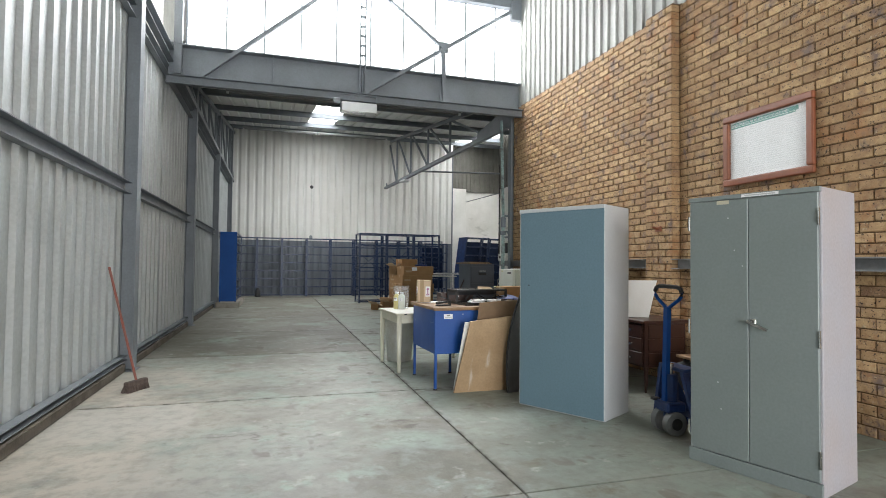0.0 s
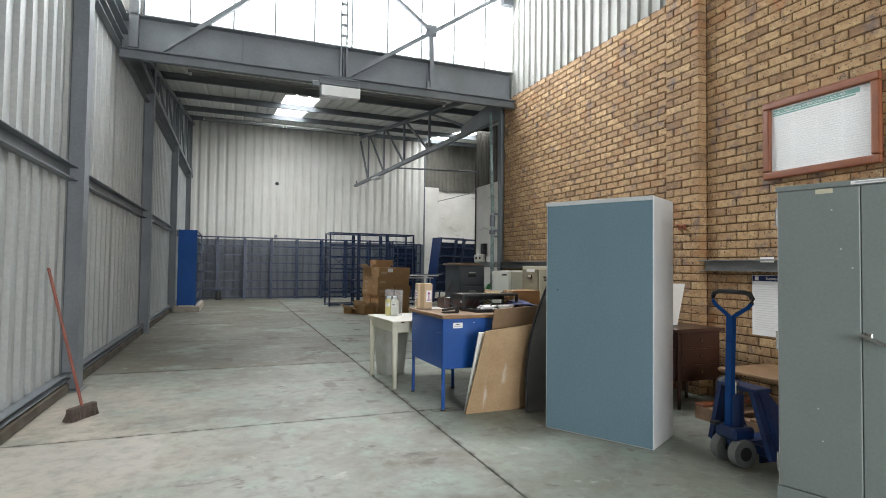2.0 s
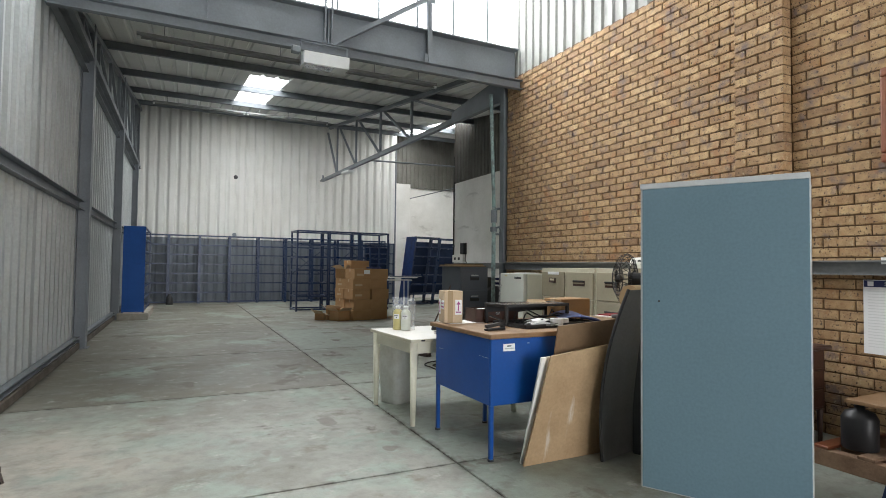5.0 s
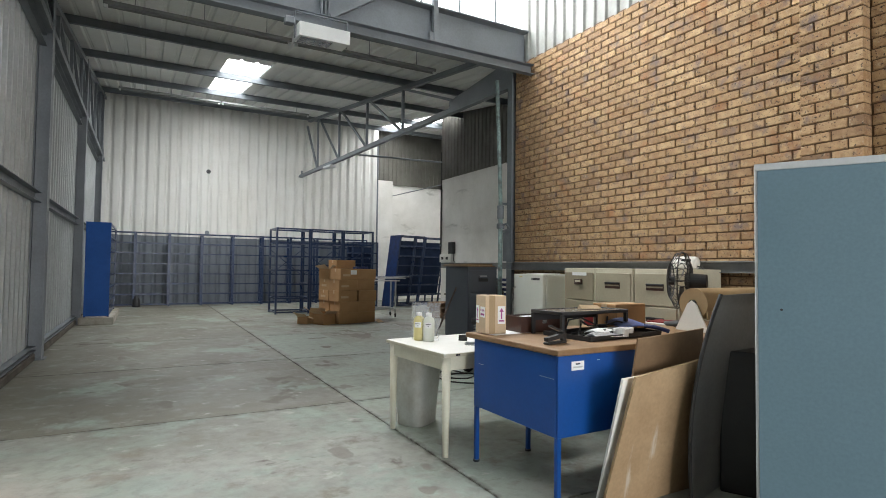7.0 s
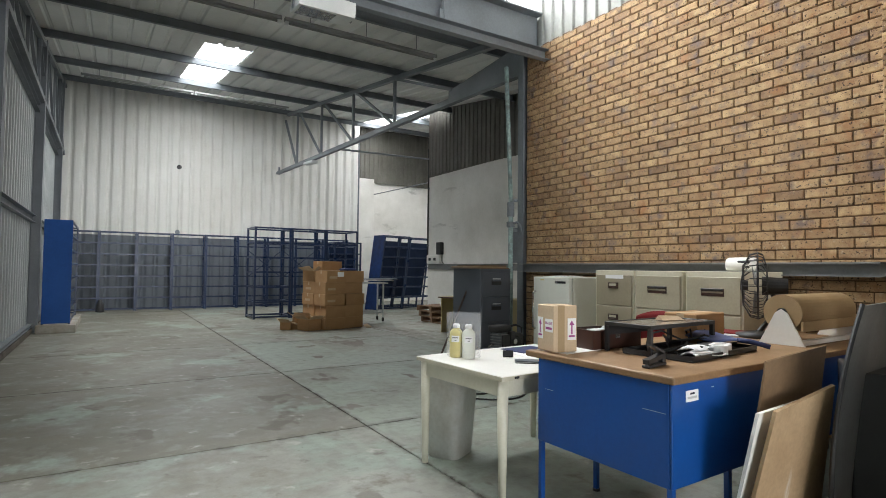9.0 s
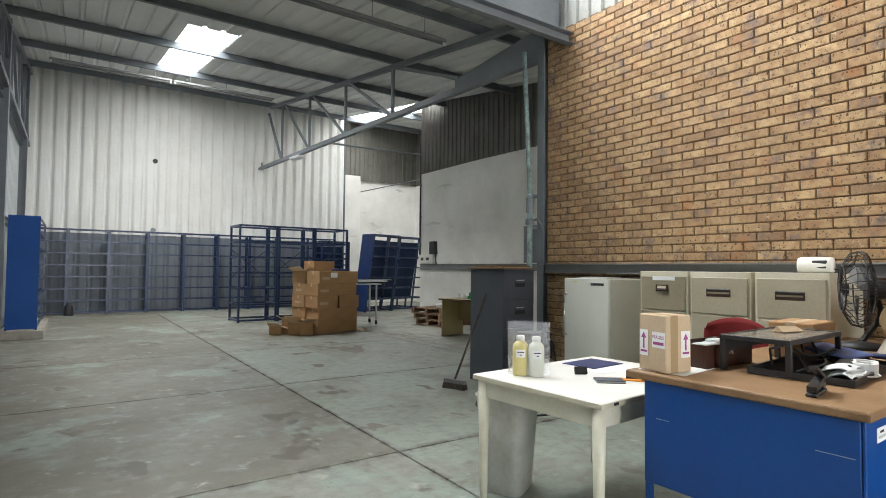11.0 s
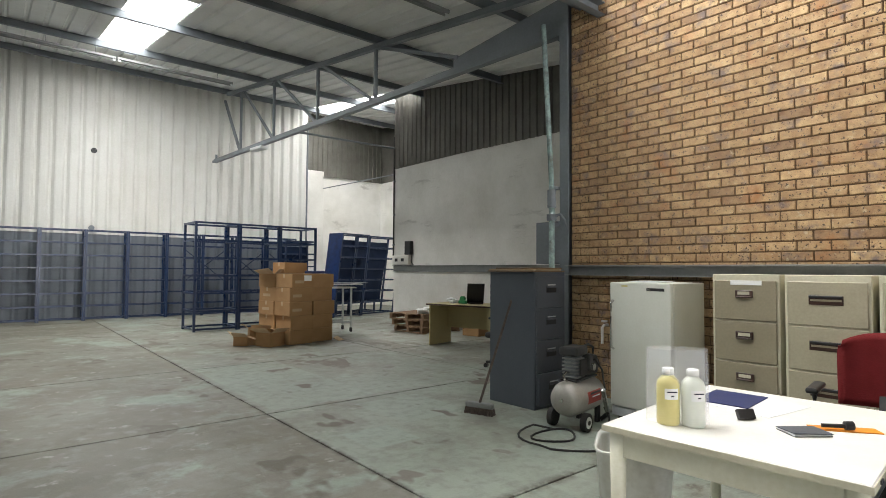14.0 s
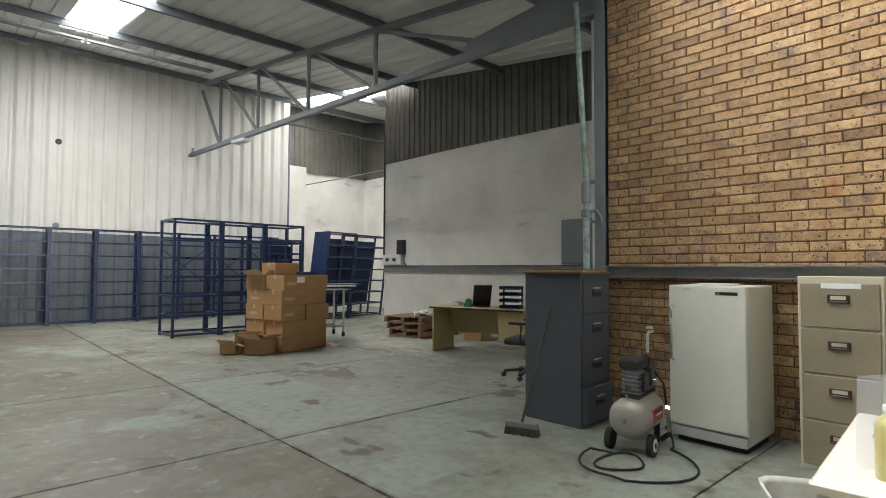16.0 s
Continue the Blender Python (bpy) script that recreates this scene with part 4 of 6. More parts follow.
lap = thing("tilted_monitor_stand", D2 @ pose(0.75, 0.35, 0.742, 0, 0, 40), "black tilted screen on the beige desk", "screen")
part("foot", bx(-0.12, 0.12, -0.1, 0.1, 0, 0.02, 0.004), M_BLACK, lap)
part("screen", plate(bmesh.new(), [(-0.15, 0.08, 0.02), (0.15, 0.08, 0.02), (0.15, -0.06, 0.36), (-0.15, -0.06, 0.36)], 0.025), M_BLACK, lap)
tray = thing("letter_trays", D2 @ pose(1.3, 0.3, 0.742, 0, 0, 5), "stack of dark blue plastic letter trays", "letter tray")
for i in range(4):
    bm = bmesh.new()
    z = 0.1 * i
    box(bm, -0.16, 0.16, -0.12, 0.12, z, z + 0.006), box(bm, -0.16, -0.152, -0.12, 0.12, z + 0.006, z + 0.05), box(bm, 0.152, 0.16, -0.12, 0.12, z + 0.006, z + 0.05), box(bm, -0.152, 0.152, 0.112, 0.12, z + 0.006, z + 0.05)
    part("tray", bm, M_NAVY, tray)
for x in (-0.156, 0.156):
    part("support", bx(x - 0.006, x + 0.006, 0.05, 0.1, 0.0, 0.33), M_BLACK, tray)
bag = thing("plastic_bag", D2 @ pose(0.3, 0.3, 0.742), "crumpled white plastic bag on the beige desk", "plastic bag")
bm = bmesh.new()
bmesh.ops.create_icosphere(bm, subdivisions=3, radius=0.12)
for v in bm.verts:
    v.co *= 0.75 + 0.5 * noise.noise(v.co * 11)
    v.co.z = max(0.0, v.co.z * 0.6 + 0.04)
part("bag", bm, M_PAPER, bag)
tin = thing("tape_dispenser", D2 @ pose(0.55, 0.25, 0.742), "green plastic tape dispenser", "dispenser")
part("body", bx(-0.08, 0.08, -0.03, 0.03, 0, 0.06, 0.01, 2), M_GREEN, tin)
part("roll", rod(bmesh.new(), (0, -0.025, 0.085), (0, 0.025, 0.085), 0.05, 18), M_GREEN, tin)


# ---- chairs ----
def office_chair(m, fabric, label, back_h=0.55, back_w=0.46):
    t = thing("office_chair", m, label, "chair")
    for i in range(5):
        a = 2 * math.pi * i / 5
        e = (0.3 * math.cos(a), 0.3 * math.sin(a), 0.075)
        leg = part("base_leg", bar(bmesh.new(), (0, 0, 0.11), e, 0.05, 0.03), M_BLACK, t)
        part("castor", rod(bmesh.new(), (e[0] - 0.02, e[1], 0.03), (e[0] + 0.02, e[1], 0.03), 0.03, 12), M_BLACK, leg)
    part("gas_column", rod(bmesh.new(), (0, 0, 0.09), (0, 0, 0.42), 0.025, 12), M_BLACK, t)
    part("seat", bx(-0.25, 0.25, -0.24, 0.24, 0.42, 0.5, 0.035, 3), fabric if fabric is M_BLACK else M_BLACK, t, "", True)
    bm = bmesh.new()
    n = 10
    grid = []
    for k in range(2):
        for i in range(n + 1):
            for j in range(n + 1):
                u, v = i / n * 2 - 1, j / n
                wx = back_w / 2 * (1 - 0.28 * max(0, v - 0.6) ** 2 / 0.16 * 0.5) * u
                cur = 0.06 * u * u + 0.05 * v
                grid.append(bm.verts.new((wx, 0.25 - cur * 0.6 + (0.055 if k else 0) * (1 - abs(u) ** 4 * 0.7) * (1 - abs(2 * v - 1) ** 6 * 0.7), 0.58 + back_h * v - 0.05 * u * u * (v > 0.8))))
    q = (n + 1) ** 2
    for i in range(n):
        for j in range(n):
            a, b, c, d = i * (n + 1) + j, (i + 1) * (n + 1) + j, (i + 1) * (n + 1) + j + 1, i * (n + 1) + j + 1
            bm.faces.new((grid[a], grid[b], grid[c], grid[d]))
            bm.faces.new((grid[q + d], grid[q + c], grid[q + b], grid[q + a]))
    edge = [i * (n + 1) for i in range(n)] + [n * (n + 1) + j for j in range(n)] + [(n - i) * (n + 1) + n for i in range(n)] + [n - j for j in range(n)]
    for a, b in zip(edge, edge[1:] + edge[:1]):
        bm.faces.new((grid[b], grid[a], grid[q + a], grid[q + b]))
    part("backrest", bm, fabric, t, "", True)
    part("back_stem", bar(bmesh.new(), (0, 0.1, 0.42), (0, 0.29, 0.7), 0.06, 0.015), M_BLACK, t)
    for s in (-1, 1):
        bm = sweep(bmesh.new(), [(s * 0.24, 0, 0.45), (s * 0.3, 0, 0.5), (s * 0.3, 0.02, 0.66), (s * 0.29, 0.0, 0.68)], 0.016)
        box(bm, s * 0.29 - 0.03, s * 0.29 + 0.03, -0.15, 0.13, 0.68, 0.71, 0.012, 2)
        part("armrest", bm, M_BLACK, t)
    return t


office_chair(pose(4.86, 12.40, 0, 0, 0, 200), M_BLACK, "black swivel office chair by the beige desk", 0.4, 0.42)
office_chair(pose(3.0, 7.95, 0, 0, 0, 278), M_RED, "swivel office chair with a red padded back", 0.42, 0.43)

# ---- slate filing cabinet with a sticking drawer, boards on top ----
def filing_cabinet(m, w, d, h, body_mat, front_mat, label, group, handle, open_bottom=0.0):
    """Four drawers; local x runs across the front, y goes back into the body."""
    t = thing("filing_cabinet", m, label, "filing cabinet", group)
    part("body", bx(0, w, 0.014, d, 0, h, 0.004), body_mat, t)
    dh = (h - 0.075) / 4
    for i in range(4):
        z0 = 0.04 + i * dh
        off = open_bottom if i == 0 else 0.0
        dr = part("drawer", bx(0.018, w - 0.018, -off, 0.0135, z0, z0 + dh - 0.010, 0.005), front_mat, t)
        cx, cz = w / 2, z0 + dh * (0.64 if handle == "cup" else 0.56)
        bm = bmesh.new()
        if handle == "cup":
            box(bm, cx - 0.062, cx + 0.062, -0.012 - off, -0.0005 - off, cz - 0.03, cz + 0.028, 0.004)
            part("handle", bm, M_DARKWOOD, dr, "dark label holder handle")
            part("label_card", bx(cx - 0.042, cx + 0.042, -0.0145 - off, -0.0125 - off, cz - 0.006, cz + 0.018), M_TANFRAME, dr)
            part("pull", bx(cx - 0.05, cx + 0.05, -0.024 - off, -0.0125 - off, cz - 0.028, cz - 0.016, 0.004), M_DARKWOOD, dr)
        else:
            hw = 0.078 if handle == "chrome" else 0.10
            box(bm, cx - hw, cx + hw, -0.004 - off, -0.0005 - off, cz - 0.030, cz + 0.034, 0.002)
            part("handle", bm, M_BLACK if handle == "chrome" else M_DARKWOOD, dr, "dark recessed handle")
            part("handle_lip", bx(cx - hw + 0.004, cx + hw - 0.004, -0.016 - off, -0.0045 - off, cz + 0.016, cz + 0.032, 0.003), M_SLATE if handle == "chrome" else M_BLACK, dr)
            part("label_card", bx(cx - hw * 0.8, cx + hw * 0.8, -0.0065 - off, -0.0042 - off, cz + 0.04, cz + 0.052) if handle == "chrome" else bx(cx - hw + 0.01, cx + hw - 0.01, -0.0065 - off, -0.0042 - off, cz - 0.006, cz + 0.008), M_PALEGREY if handle == "chrome" else M_TAN, dr)
    return t


FC = pose(3.415, 10.66, 0, 0, 0, 2)
filing_cabinet(FC, 0.48, 0.60, 1.32, M_SLATE, M_SLATE, "slate grey four drawer filing cabinet with a warped lower drawer", "", "chrome", 0.03)
bd = thing("loose_boards", FC @ pose(0, 0, 1.321), "thin brown boards lying on the slate filing cabinet", "board")
for i, (mm, a) in enumerate(((M_BROWNBOARD, 0), (M_PLY, 3), (M_BROWNBOARD, -2))):
    part("board", bx(-0.07 + 0.03 * i, 0.42 - 0.03 * i, -0.03, 0.57 - 0.02 * i, 0.0145 * i, 0.0125 + 0.0145 * i, 0.002, m=pose(0, 0, 0, 0, 0, a)), mm, bd)
for i, (x, y, g) in enumerate(((3.775, 8.69, "cup"), (3.735, 8.17, "flat"), (3.715, 7.63, "flat"))):
    c = filing_cabinet(pose(x, y + 0.475, 0, 0, 0, -90), 0.475 if i == 0 else 0.50, 0.60, 1.315, M_TANFRAME, M_TAN if i == 0 else M_TANPALE, ("tan four drawer filing cabinet with cup handles" if i == 0 else "pale tan four drawer filing cabinet with dark recessed handles"), "filing cabinets by the brick wall", g)
    if i == 0:
        part("paper_strip", bx(0.14, 0.36, -0.002, -0.0005, 1.235, 1.27), M_PAPER, c)

# ---- fridge ----
fr = thing("fridge", pose(3.72, 10.05, 0, 0, 0, -90), "old white fridge with a chrome handle, papers on top", "fridge")
part("body", bx(0, 0.575, 0.055, 0.60, 0.06, 1.235, 0.012, 2), M_FRIDGE, fr)
door = part("door", bx(0, 0.575, 0, 0.05, 0.14, 1.235, 0.012, 2), M_FRIDGE, fr)
part("plinth", bx(0.01, 0.565, 0.012, 0.5, 0.05, 0.125, 0.004), M_PALEGREY, fr)
part("foot", bx(0.03, 0.545, 0.08, 0.55, 0, 0.05), M_BLACK, fr)
bm = sweep(bmesh.new(), [(0.035, 0.0, 1.07), (0.035, -0.035, 1.05), (0.035, -0.04, 0.85), (0.035, -0.035, 0.66), (0.035, 0.0, 0.64)], 0.011)
part("handle", bm, M_CHROME, door, "chrome door handle")
part("badge", bx(0.36, 0.52, -0.003, -0.0005, 1.165, 1.19), M_BLACK, door)
part("badge_mark", bx(0.365, 0.395, -0.0045, -0.0032, 1.168, 1.187), M_CHROME, door)
part("sticker", bx(0.12, 0.18, -0.002, -0.0005, 1.195, 1.21), M_YELLOW, door)
pp = thing("paper_sheets", pose(3.77, 9.94, 1.237, 0, 0, -86), "loose papers lying on the fridge", "paper")
for i in range(3):
    part("sheet", bx(0.03 * i, 0.3 + 0.03 * i, 0.04 * i, 0.3, 0.004 * i, 0.0025 + 0.004 * i, m=pose(0, 0, 0, 0, 0, 4 * i)), M_PAPER, pp)

# ---- compressor, hose and gun ----
CP = pose(3.37, 10.14, 0, 0, 0, 100) @ Matrix.Diagonal((1.1, 1.1, 1.1, 1))
cp = thing("air_compressor", CP, "small silver-grey air compressor with black motor on wheels", "compressor")
# local y runs along the tank towards its wheeled end, local x to the far side
bm = lathe(bmesh.new(), [(0.07, -0.265), (0.115, -0.235), (0.135, -0.18), (0.135, 0.18), (0.115, 0.235), (0.07, 0.262), (0.02, 0.268)], 28)
bmesh.ops.transform(bm, matrix=pose(0, 0, 0.23, -90, 0, 0), verts=bm.verts)
part("tank", bm, M_TANK, cp, "", True)
bm = bmesh.new()
n = 8
rows_ = []
for i in range(n + 1):
    a = radians(196 - 62 * i / n)
    rows_.append([bm.verts.new((0.1365 * math.cos(a), y, 0.23 + 0.1365 * math.sin(a))) for y in (-0.13, 0.1)])
for a, b in zip(rows_[:6], rows_[1:6]):
    bm.faces.new((a[0], a[1], b[1], b[0]))
plate_ = part("maker_plate", bm, M_REDPLATE, cp, "red maker's plate")
part("plate_line", bx(-0.1405, -0.1385, -0.11, 0.07, 0.262, 0.278), M_BLACK, plate_)
part("plate_line", bx(-0.1405, -0.1385, -0.09, 0.04, 0.238, 0.248), M_PAPER, plate_)
part("drain_plug", rod(bmesh.new(), (0, 0.265, 0.23), (0, 0.282, 0.23), 0.014, 10), M_CHROME, cp)
for s in (-1, 1):
    w = part("wheel", rod(bmesh.new(), (s * 0.12, 0.15, 0.07), (s * 0.16, 0.15, 0.07), 0.07, 22), M_RUBBER, cp)
    part("hub", rod(bmesh.new(), (s * 0.158, 0.15, 0.07), (s * 0.164, 0.15, 0.07), 0.044, 16), M_PAPER, w)
    part("hub_cap", rod(bmesh.new(), (s * 0.163, 0.15, 0.07), (s * 0.168, 0.15, 0.07), 0.018, 12), M_BLACK, w)
    part("foot", bx(s * 0.08 - 0.015, s * 0.08 + 0.015, -0.2, -0.15, 0, 0.13, 0.003), M_RUBBER, cp)
part("saddle", bx(-0.07, 0.07, -0.2, 0.17, 0.36, 0.375, 0.004), M_BLACK, cp)
bm = bx(-0.075, 0.075, -0.22, 0.0, 0.376, 0.535, 0.03, 3)
part("motor", rod(bm, (0, -0.24, 0.455), (0, -0.2, 0.455), 0.07, 18), M_BLACK, cp)
head = part("pump_head", bx(-0.05, 0.05, 0.03, 0.135, 0.376, 0.55, 0.006), M_STEEL, cp, "finned grey metal pump head")
for i in range(6):
    part("fin", bx(-0.066, 0.066, 0.018, 0.147, 0.385 + 0.028 * i, 0.395 + 0.028 * i, 0.003), M_LEDGE, head)
part("side_cover", bx(-0.085, -0.068, -0.02, 0.12, 0.4, 0.53, 0.008, 2), M_BLACK, cp)
part("air_filter", bx(-0.075, 0.075, -0.03, 0.18, 0.552, 0.625, 0.022, 3), M_BLACK, cp)
part("pressure_switch", bx(-0.1, -0.04, -0.06, 0.01, 0.43, 0.56, 0.008), M_BLACK, cp)
part("carry_handle", sweep(bmesh.new(), [(0, 0.19, 0.37), (0, 0.235, 0.39), (0, 0.24, 0.42), (0, 0.2, 0.435), (0, 0.16, 0.43)], 0.01), M_CHROME, cp)
part("rear_handle", sweep(bmesh.new(), [(0, -0.2, 0.37), (0, -0.27, 0.44), (0, -0.27, 0.58), (0, -0.18, 0.61), (0, -0.02, 0.6)], 0.012), M_BLACK, cp)
part("gauge", rod(bmesh.new(), (-0.125, -0.03, 0.46), (-0.1, -0.03, 0.46), 0.028, 16), M_CHROME, cp)
hose = thing("air_hose", pose(0, 0, 0), "black rubber air hose coiled on the floor", "hose")
pts = []
for i in range(20):
    a = radians(25 + 395 * i / 19)
    pts.append((2.93 + 0.20 * math.cos(a) + 0.04 * math.sin(a * 2), 10.03 + 0.15 * math.sin(a), 0.009))
for i in range(22):
    a = radians(95 + 262 * i / 21)
    pts.append((3.03 + 0.43 * math.cos(a) + 0.05 * math.sin(2 * a), 9.94 + 0.375 * math.sin(a), 0.026 if i < 8 else 0.009))
pts += [(3.52, 9.93, 0.012), (3.58, 9.97, 0.06), (3.58, 10.02, 0.14)]
part("hose", sweep(bmesh.new(), pts, 0.0085, 8), M_RUBBER, hose, "", True)
lead = thing("air_hose", pose(0, 0, 0), "black rubber air line running from the compressor to the blow gun", "hose")
part("hose", sweep(bmesh.new(), [(3.44, 10.12, 0.52), (3.50, 10.06, 0.56), (3.55, 10.02, 0.47), (3.56, 10.01, 0.36), (3.565, 10.0, 0.29)], 0.0085, 8), M_RUBBER, lead, "", True)
gun = thing("blow_gun", pose(3.55, 10.0, 0.02, 0, 0, 30), "metal air blow gun hanging by its hose", "air gun")
part("body", bar(bmesh.new(), (-0.12, 0, 0.30), (0.05, -0.03, 0.06), 0.03, 0.035), M_CHROME, gun)
part("grip", bar(bmesh.new(), (0.05, -0.03, 0.06), (0.09, 0.03, 0.0), 0.03, 0.035), M_BLACK, gun)
tapf = thing("water_tap", pose(BRICK_X - 0.012, 10.53, 0.72), "white painted wall tap and pipe", "tap")
part("spout", sweep(bmesh.new(), [(0.0, 0, 0.05), (-0.07, 0, 0.05), (-0.1, 0, 0.02), (-0.1, 0, -0.14)], 0.015), M_PAPER, tapf)
part("wheel", rod(bmesh.new(), (-0.06, 0, 0.08), (-0.06, 0, 0.1), 0.032, 12), M_PAPER, tapf)
part("stem", rod(bmesh.new(), (-0.06, 0, 0.05), (-0.06, 0, 0.09), 0.008), M_CHROME, tapf)


# ---- brooms ----
def broom(m, tip, label, handle, head):
    t = thing("broom", m, label, "broom")
    part("handle", rod(bmesh.new(), (0, 0, 0.10), tip, 0.012, 10), handle, t)
    part("head", bx(-0.14, 0.14, -0.03, 0.03, 0.055, 0.105, 0.012, 2), head, t)
    bm = bmesh.new()
    rr = random.Random(5)
    for i in range(36):
        for j in range(5):
            x, y = -0.13 + 0.26 * i / 35, -0.028 + 0.014 * j
            rod(bm, (x, y, 0.06), (x * 1.1 + rr.uniform(-0.01, 0.01), y * 1.5 + rr.uniform(-0.01, 0.01), 0.0), 0.006, 4)
    part("bristle_block", bm, M_BRISTLE, t)
    return t


broom(pose(-1.33, 7.48, 0, 0, 0, 62), (0.03, 0.38, 1.24), "broom with a faded red handle leaning on the column", M_BROOMRED, M_BRISTLE)
broom(pose(2.93, 10.92, 0, 0, 0, -70), (0.13, 0.54, 1.17), "broom with a thin dull handle leaning on the filing cabinet", M_BRISTLE, M_LEDGE)

# ---- white table, bin and what lies on the table ----
TB = pose(1.39, 7.645, 0, 0, 0, 4)
TL, TD, TZ = 1.12, 0.87, 0.715
tb = thing("work_table", TB, "white topped cream table with round tapered legs", "table")
part("tabletop", bx(0, TL, 0, TD, TZ - 0.025, TZ, 0.004), M_WHITE, tb)
part("edge_band", box(box(bx(-0.003, TL + 0.003, -0.003, 0.0, TZ - 0.027, TZ - 0.004), -0.003, 0.0, 0.0, TD, TZ - 0.027, TZ - 0.004), 0.0, TL, TD + 0.0005, TD + 0.0035, TZ - 0.027, TZ - 0.004), M_TANFRAME, tb)
for x0, x1, y0, y1 in ((0.07, TL - 0.07, 0.03, 0.05), (0.07, TL - 0.07, TD - 0.05, TD - 0.03), (0.03, 0.05, 0.07, TD - 0.07), (TL - 0.05, TL - 0.03, 0.07, TD - 0.07)):
    part("apron", bx(x0, x1, y0, y1, TZ - 0.125, TZ - 0.026, 0.002), M_CREAM, tb)
for x in (0.045, TL - 0.045):
    for y in (0.045, TD - 0.045):
        part("leg", rod(bmesh.new(), (x, y, 0), (x, y, TZ - 0.026), 0.021, 14, 0.034), M_CREAM, tb, "", True)
part("drawer_runner", bx(0.0, 0.012, 0.12, 0.55, TZ - 0.115, TZ - 0.028, 0.002, m=pose(0.051, 0, 0)), M_CREAM, tb)
part("edge_clip", bx(0.09, 0.125, -0.008, -0.0035, 0.695, 0.708, 0.001), M_BLACK, tb)


def open_bin(m, label):
    t = thing("waste_bin", m, label, "bin")
    bm = bmesh.new()
    n = 28
    prof = [(0.115, 0.0), (0.15, 0.46), (0.16, 0.475), (0.152, 0.478), (0.143, 0.46), (0.108, 0.015)]
    rings = []
    for r, z in prof:
        ring = []
        for k in range(n):
            a = 2 * math.pi * k / n
            c, s = math.cos(a), math.sin(a)
            f = (abs(c) ** 5 + abs(s) ** 5) ** (-1 / 5)
            ring.append(bm.verts.new((r * f * c, r * f * s * 0.85, z)))
        rings.append(ring)
    for a, b in zip(rings, rings[1:]):
        for k in range(n):
            bm.faces.new((a[k], a[(k + 1) % n], b[(k + 1) % n], b[k]))
    bm.faces.new(rings[0][::-1])
    bm.faces.new(rings[-1])
    part("bucket", bm, M_BIN, t, "", True)
    return t


open_bin(pose(1.63, 8.55, 0, 0, 0, 30) @ Matrix.Diagonal((1.25, 1.25, 1.2, 1)), "smeared white plastic waste bin under the table")


def bottle(m, mat, label, cap):
    t = thing("plastic_bottle", m, label, "bottle", "bottles on the table")
    part("body", lathe(bmesh.new(), [(0.040, 0.0), (0.0445, 0.007), (0.0445, 0.16), (0.040, 0.176), (0.026, 0.191), (0.02, 0.196), (0.02, 0.2)], 28), mat, t, "", True)
    part("cap", lathe(bmesh.new(), [(0.0235, 0.198), (0.0235, 0.222), (0.02, 0.225)], 20), cap, t, "", True)
    bm = bmesh.new()
    n = 8
    for i in range(n):
        a0, a1 = math.radians(-150 + 9 * i), math.radians(-150 + 9 * (i + 1))
        vs = [bm.verts.new((0.0451 * math.cos(a), 0.0451 * math.sin(a), z)) for a, z in ((a0, 0.105), (a1, 0.105), (a1, 0.148), (a0, 0.148))]
        bm.faces.new(vs)
    part("paper_label", bm, M_PAPER, t)
    for k in range(2):
        part("writing", bx(-0.02 + 0.016 * k, 0.02 - 0.012 * k, -0.0459, -0.0453, 0.132 - 0.016 * k, 0.137 - 0.016 * k, m=pose(0, 0, 0, 0, 0, -24)), M_INK, t)
    return t


bottle(pose(1.54, 8.345, 0.7155, 0, 0, -18), M_YELLOW, "half clear plastic bottle of yellow liquid", M_PAPER)
bottle(pose(1.588, 8.265, 0.7155, 0, 0, -12), M_MILK, "milky plastic bottle with a white cap", M_PAPER)
pb = thing("plastic_sleeve", pose(1.595, 8.335, 0.7155, 0, 0, -50), "clear plastic sleeve standing behind the bottles", "plastic sleeve")
bm = bmesh.new()
n = 24
ring = []
for z in (0.0, 0.30):
    ring.append([bm.verts.new((0.118 * math.cos(2 * math.pi * k / n) + 0.006 * math.sin(5 * k + z * 9), 0.062 * math.sin(2 * math.pi * k / n), z + 0.003 * math.sin(3 * k) * (z > 0))) for k in range(n)])
for k in range(n):
    bm.faces.new((ring[0][k], ring[0][(k + 1) % n], ring[1][(k + 1) % n], ring[1][k]))
part("sleeve", bm, M_FILM, pb, "", True).visible_shadow = False


def flat_item(name, m, w, d, h, mat, label, category, bev=0.001):
    t = thing(name, m, label, category)
    part("sheet", bx(0, w, 0, d, 0, h, bev), mat, t)
    return t


flat_item("paper_sheet", pose(1.95, 8.12, 0.7155, 0, 0, -8), 0.36, 0.27, 0.001, M_PAPER, "white paper under a dark blue folder", "paper", 0)
flat_item("paper_folder", pose(2.04, 8.235, 0.7175, 0, 0, 5), 0.31, 0.24, 0.004, M_NAVY, "dark blue card folder on the table", "folder")
clip = thing("bulldog_clip", pose(1.82, 8.19, 0.7155, 0, 0, -35), "small black paper clip box", "clip")
part("body", plate(bmesh.new(), [(0, 0, 0), (0.07, 0, 0), (0.07, 0.02, 0.035), (0, 0.02, 0.035)], 0.02), M_BLACK, clip)
nb = thing("notebook", pose(1.735, 7.955, 0.7155, 0, 0, -38), "dark green-grey notebook slightly open", "notebook")
part("cover", bx(0, 0.15, 0, 0.11, 0, 0.003, 0.001), M_BLACK, nb)
part("pages", bx(0.002, 0.146, 0.002, 0.106, 0.0032, 0.007), M_PAPER, nb)
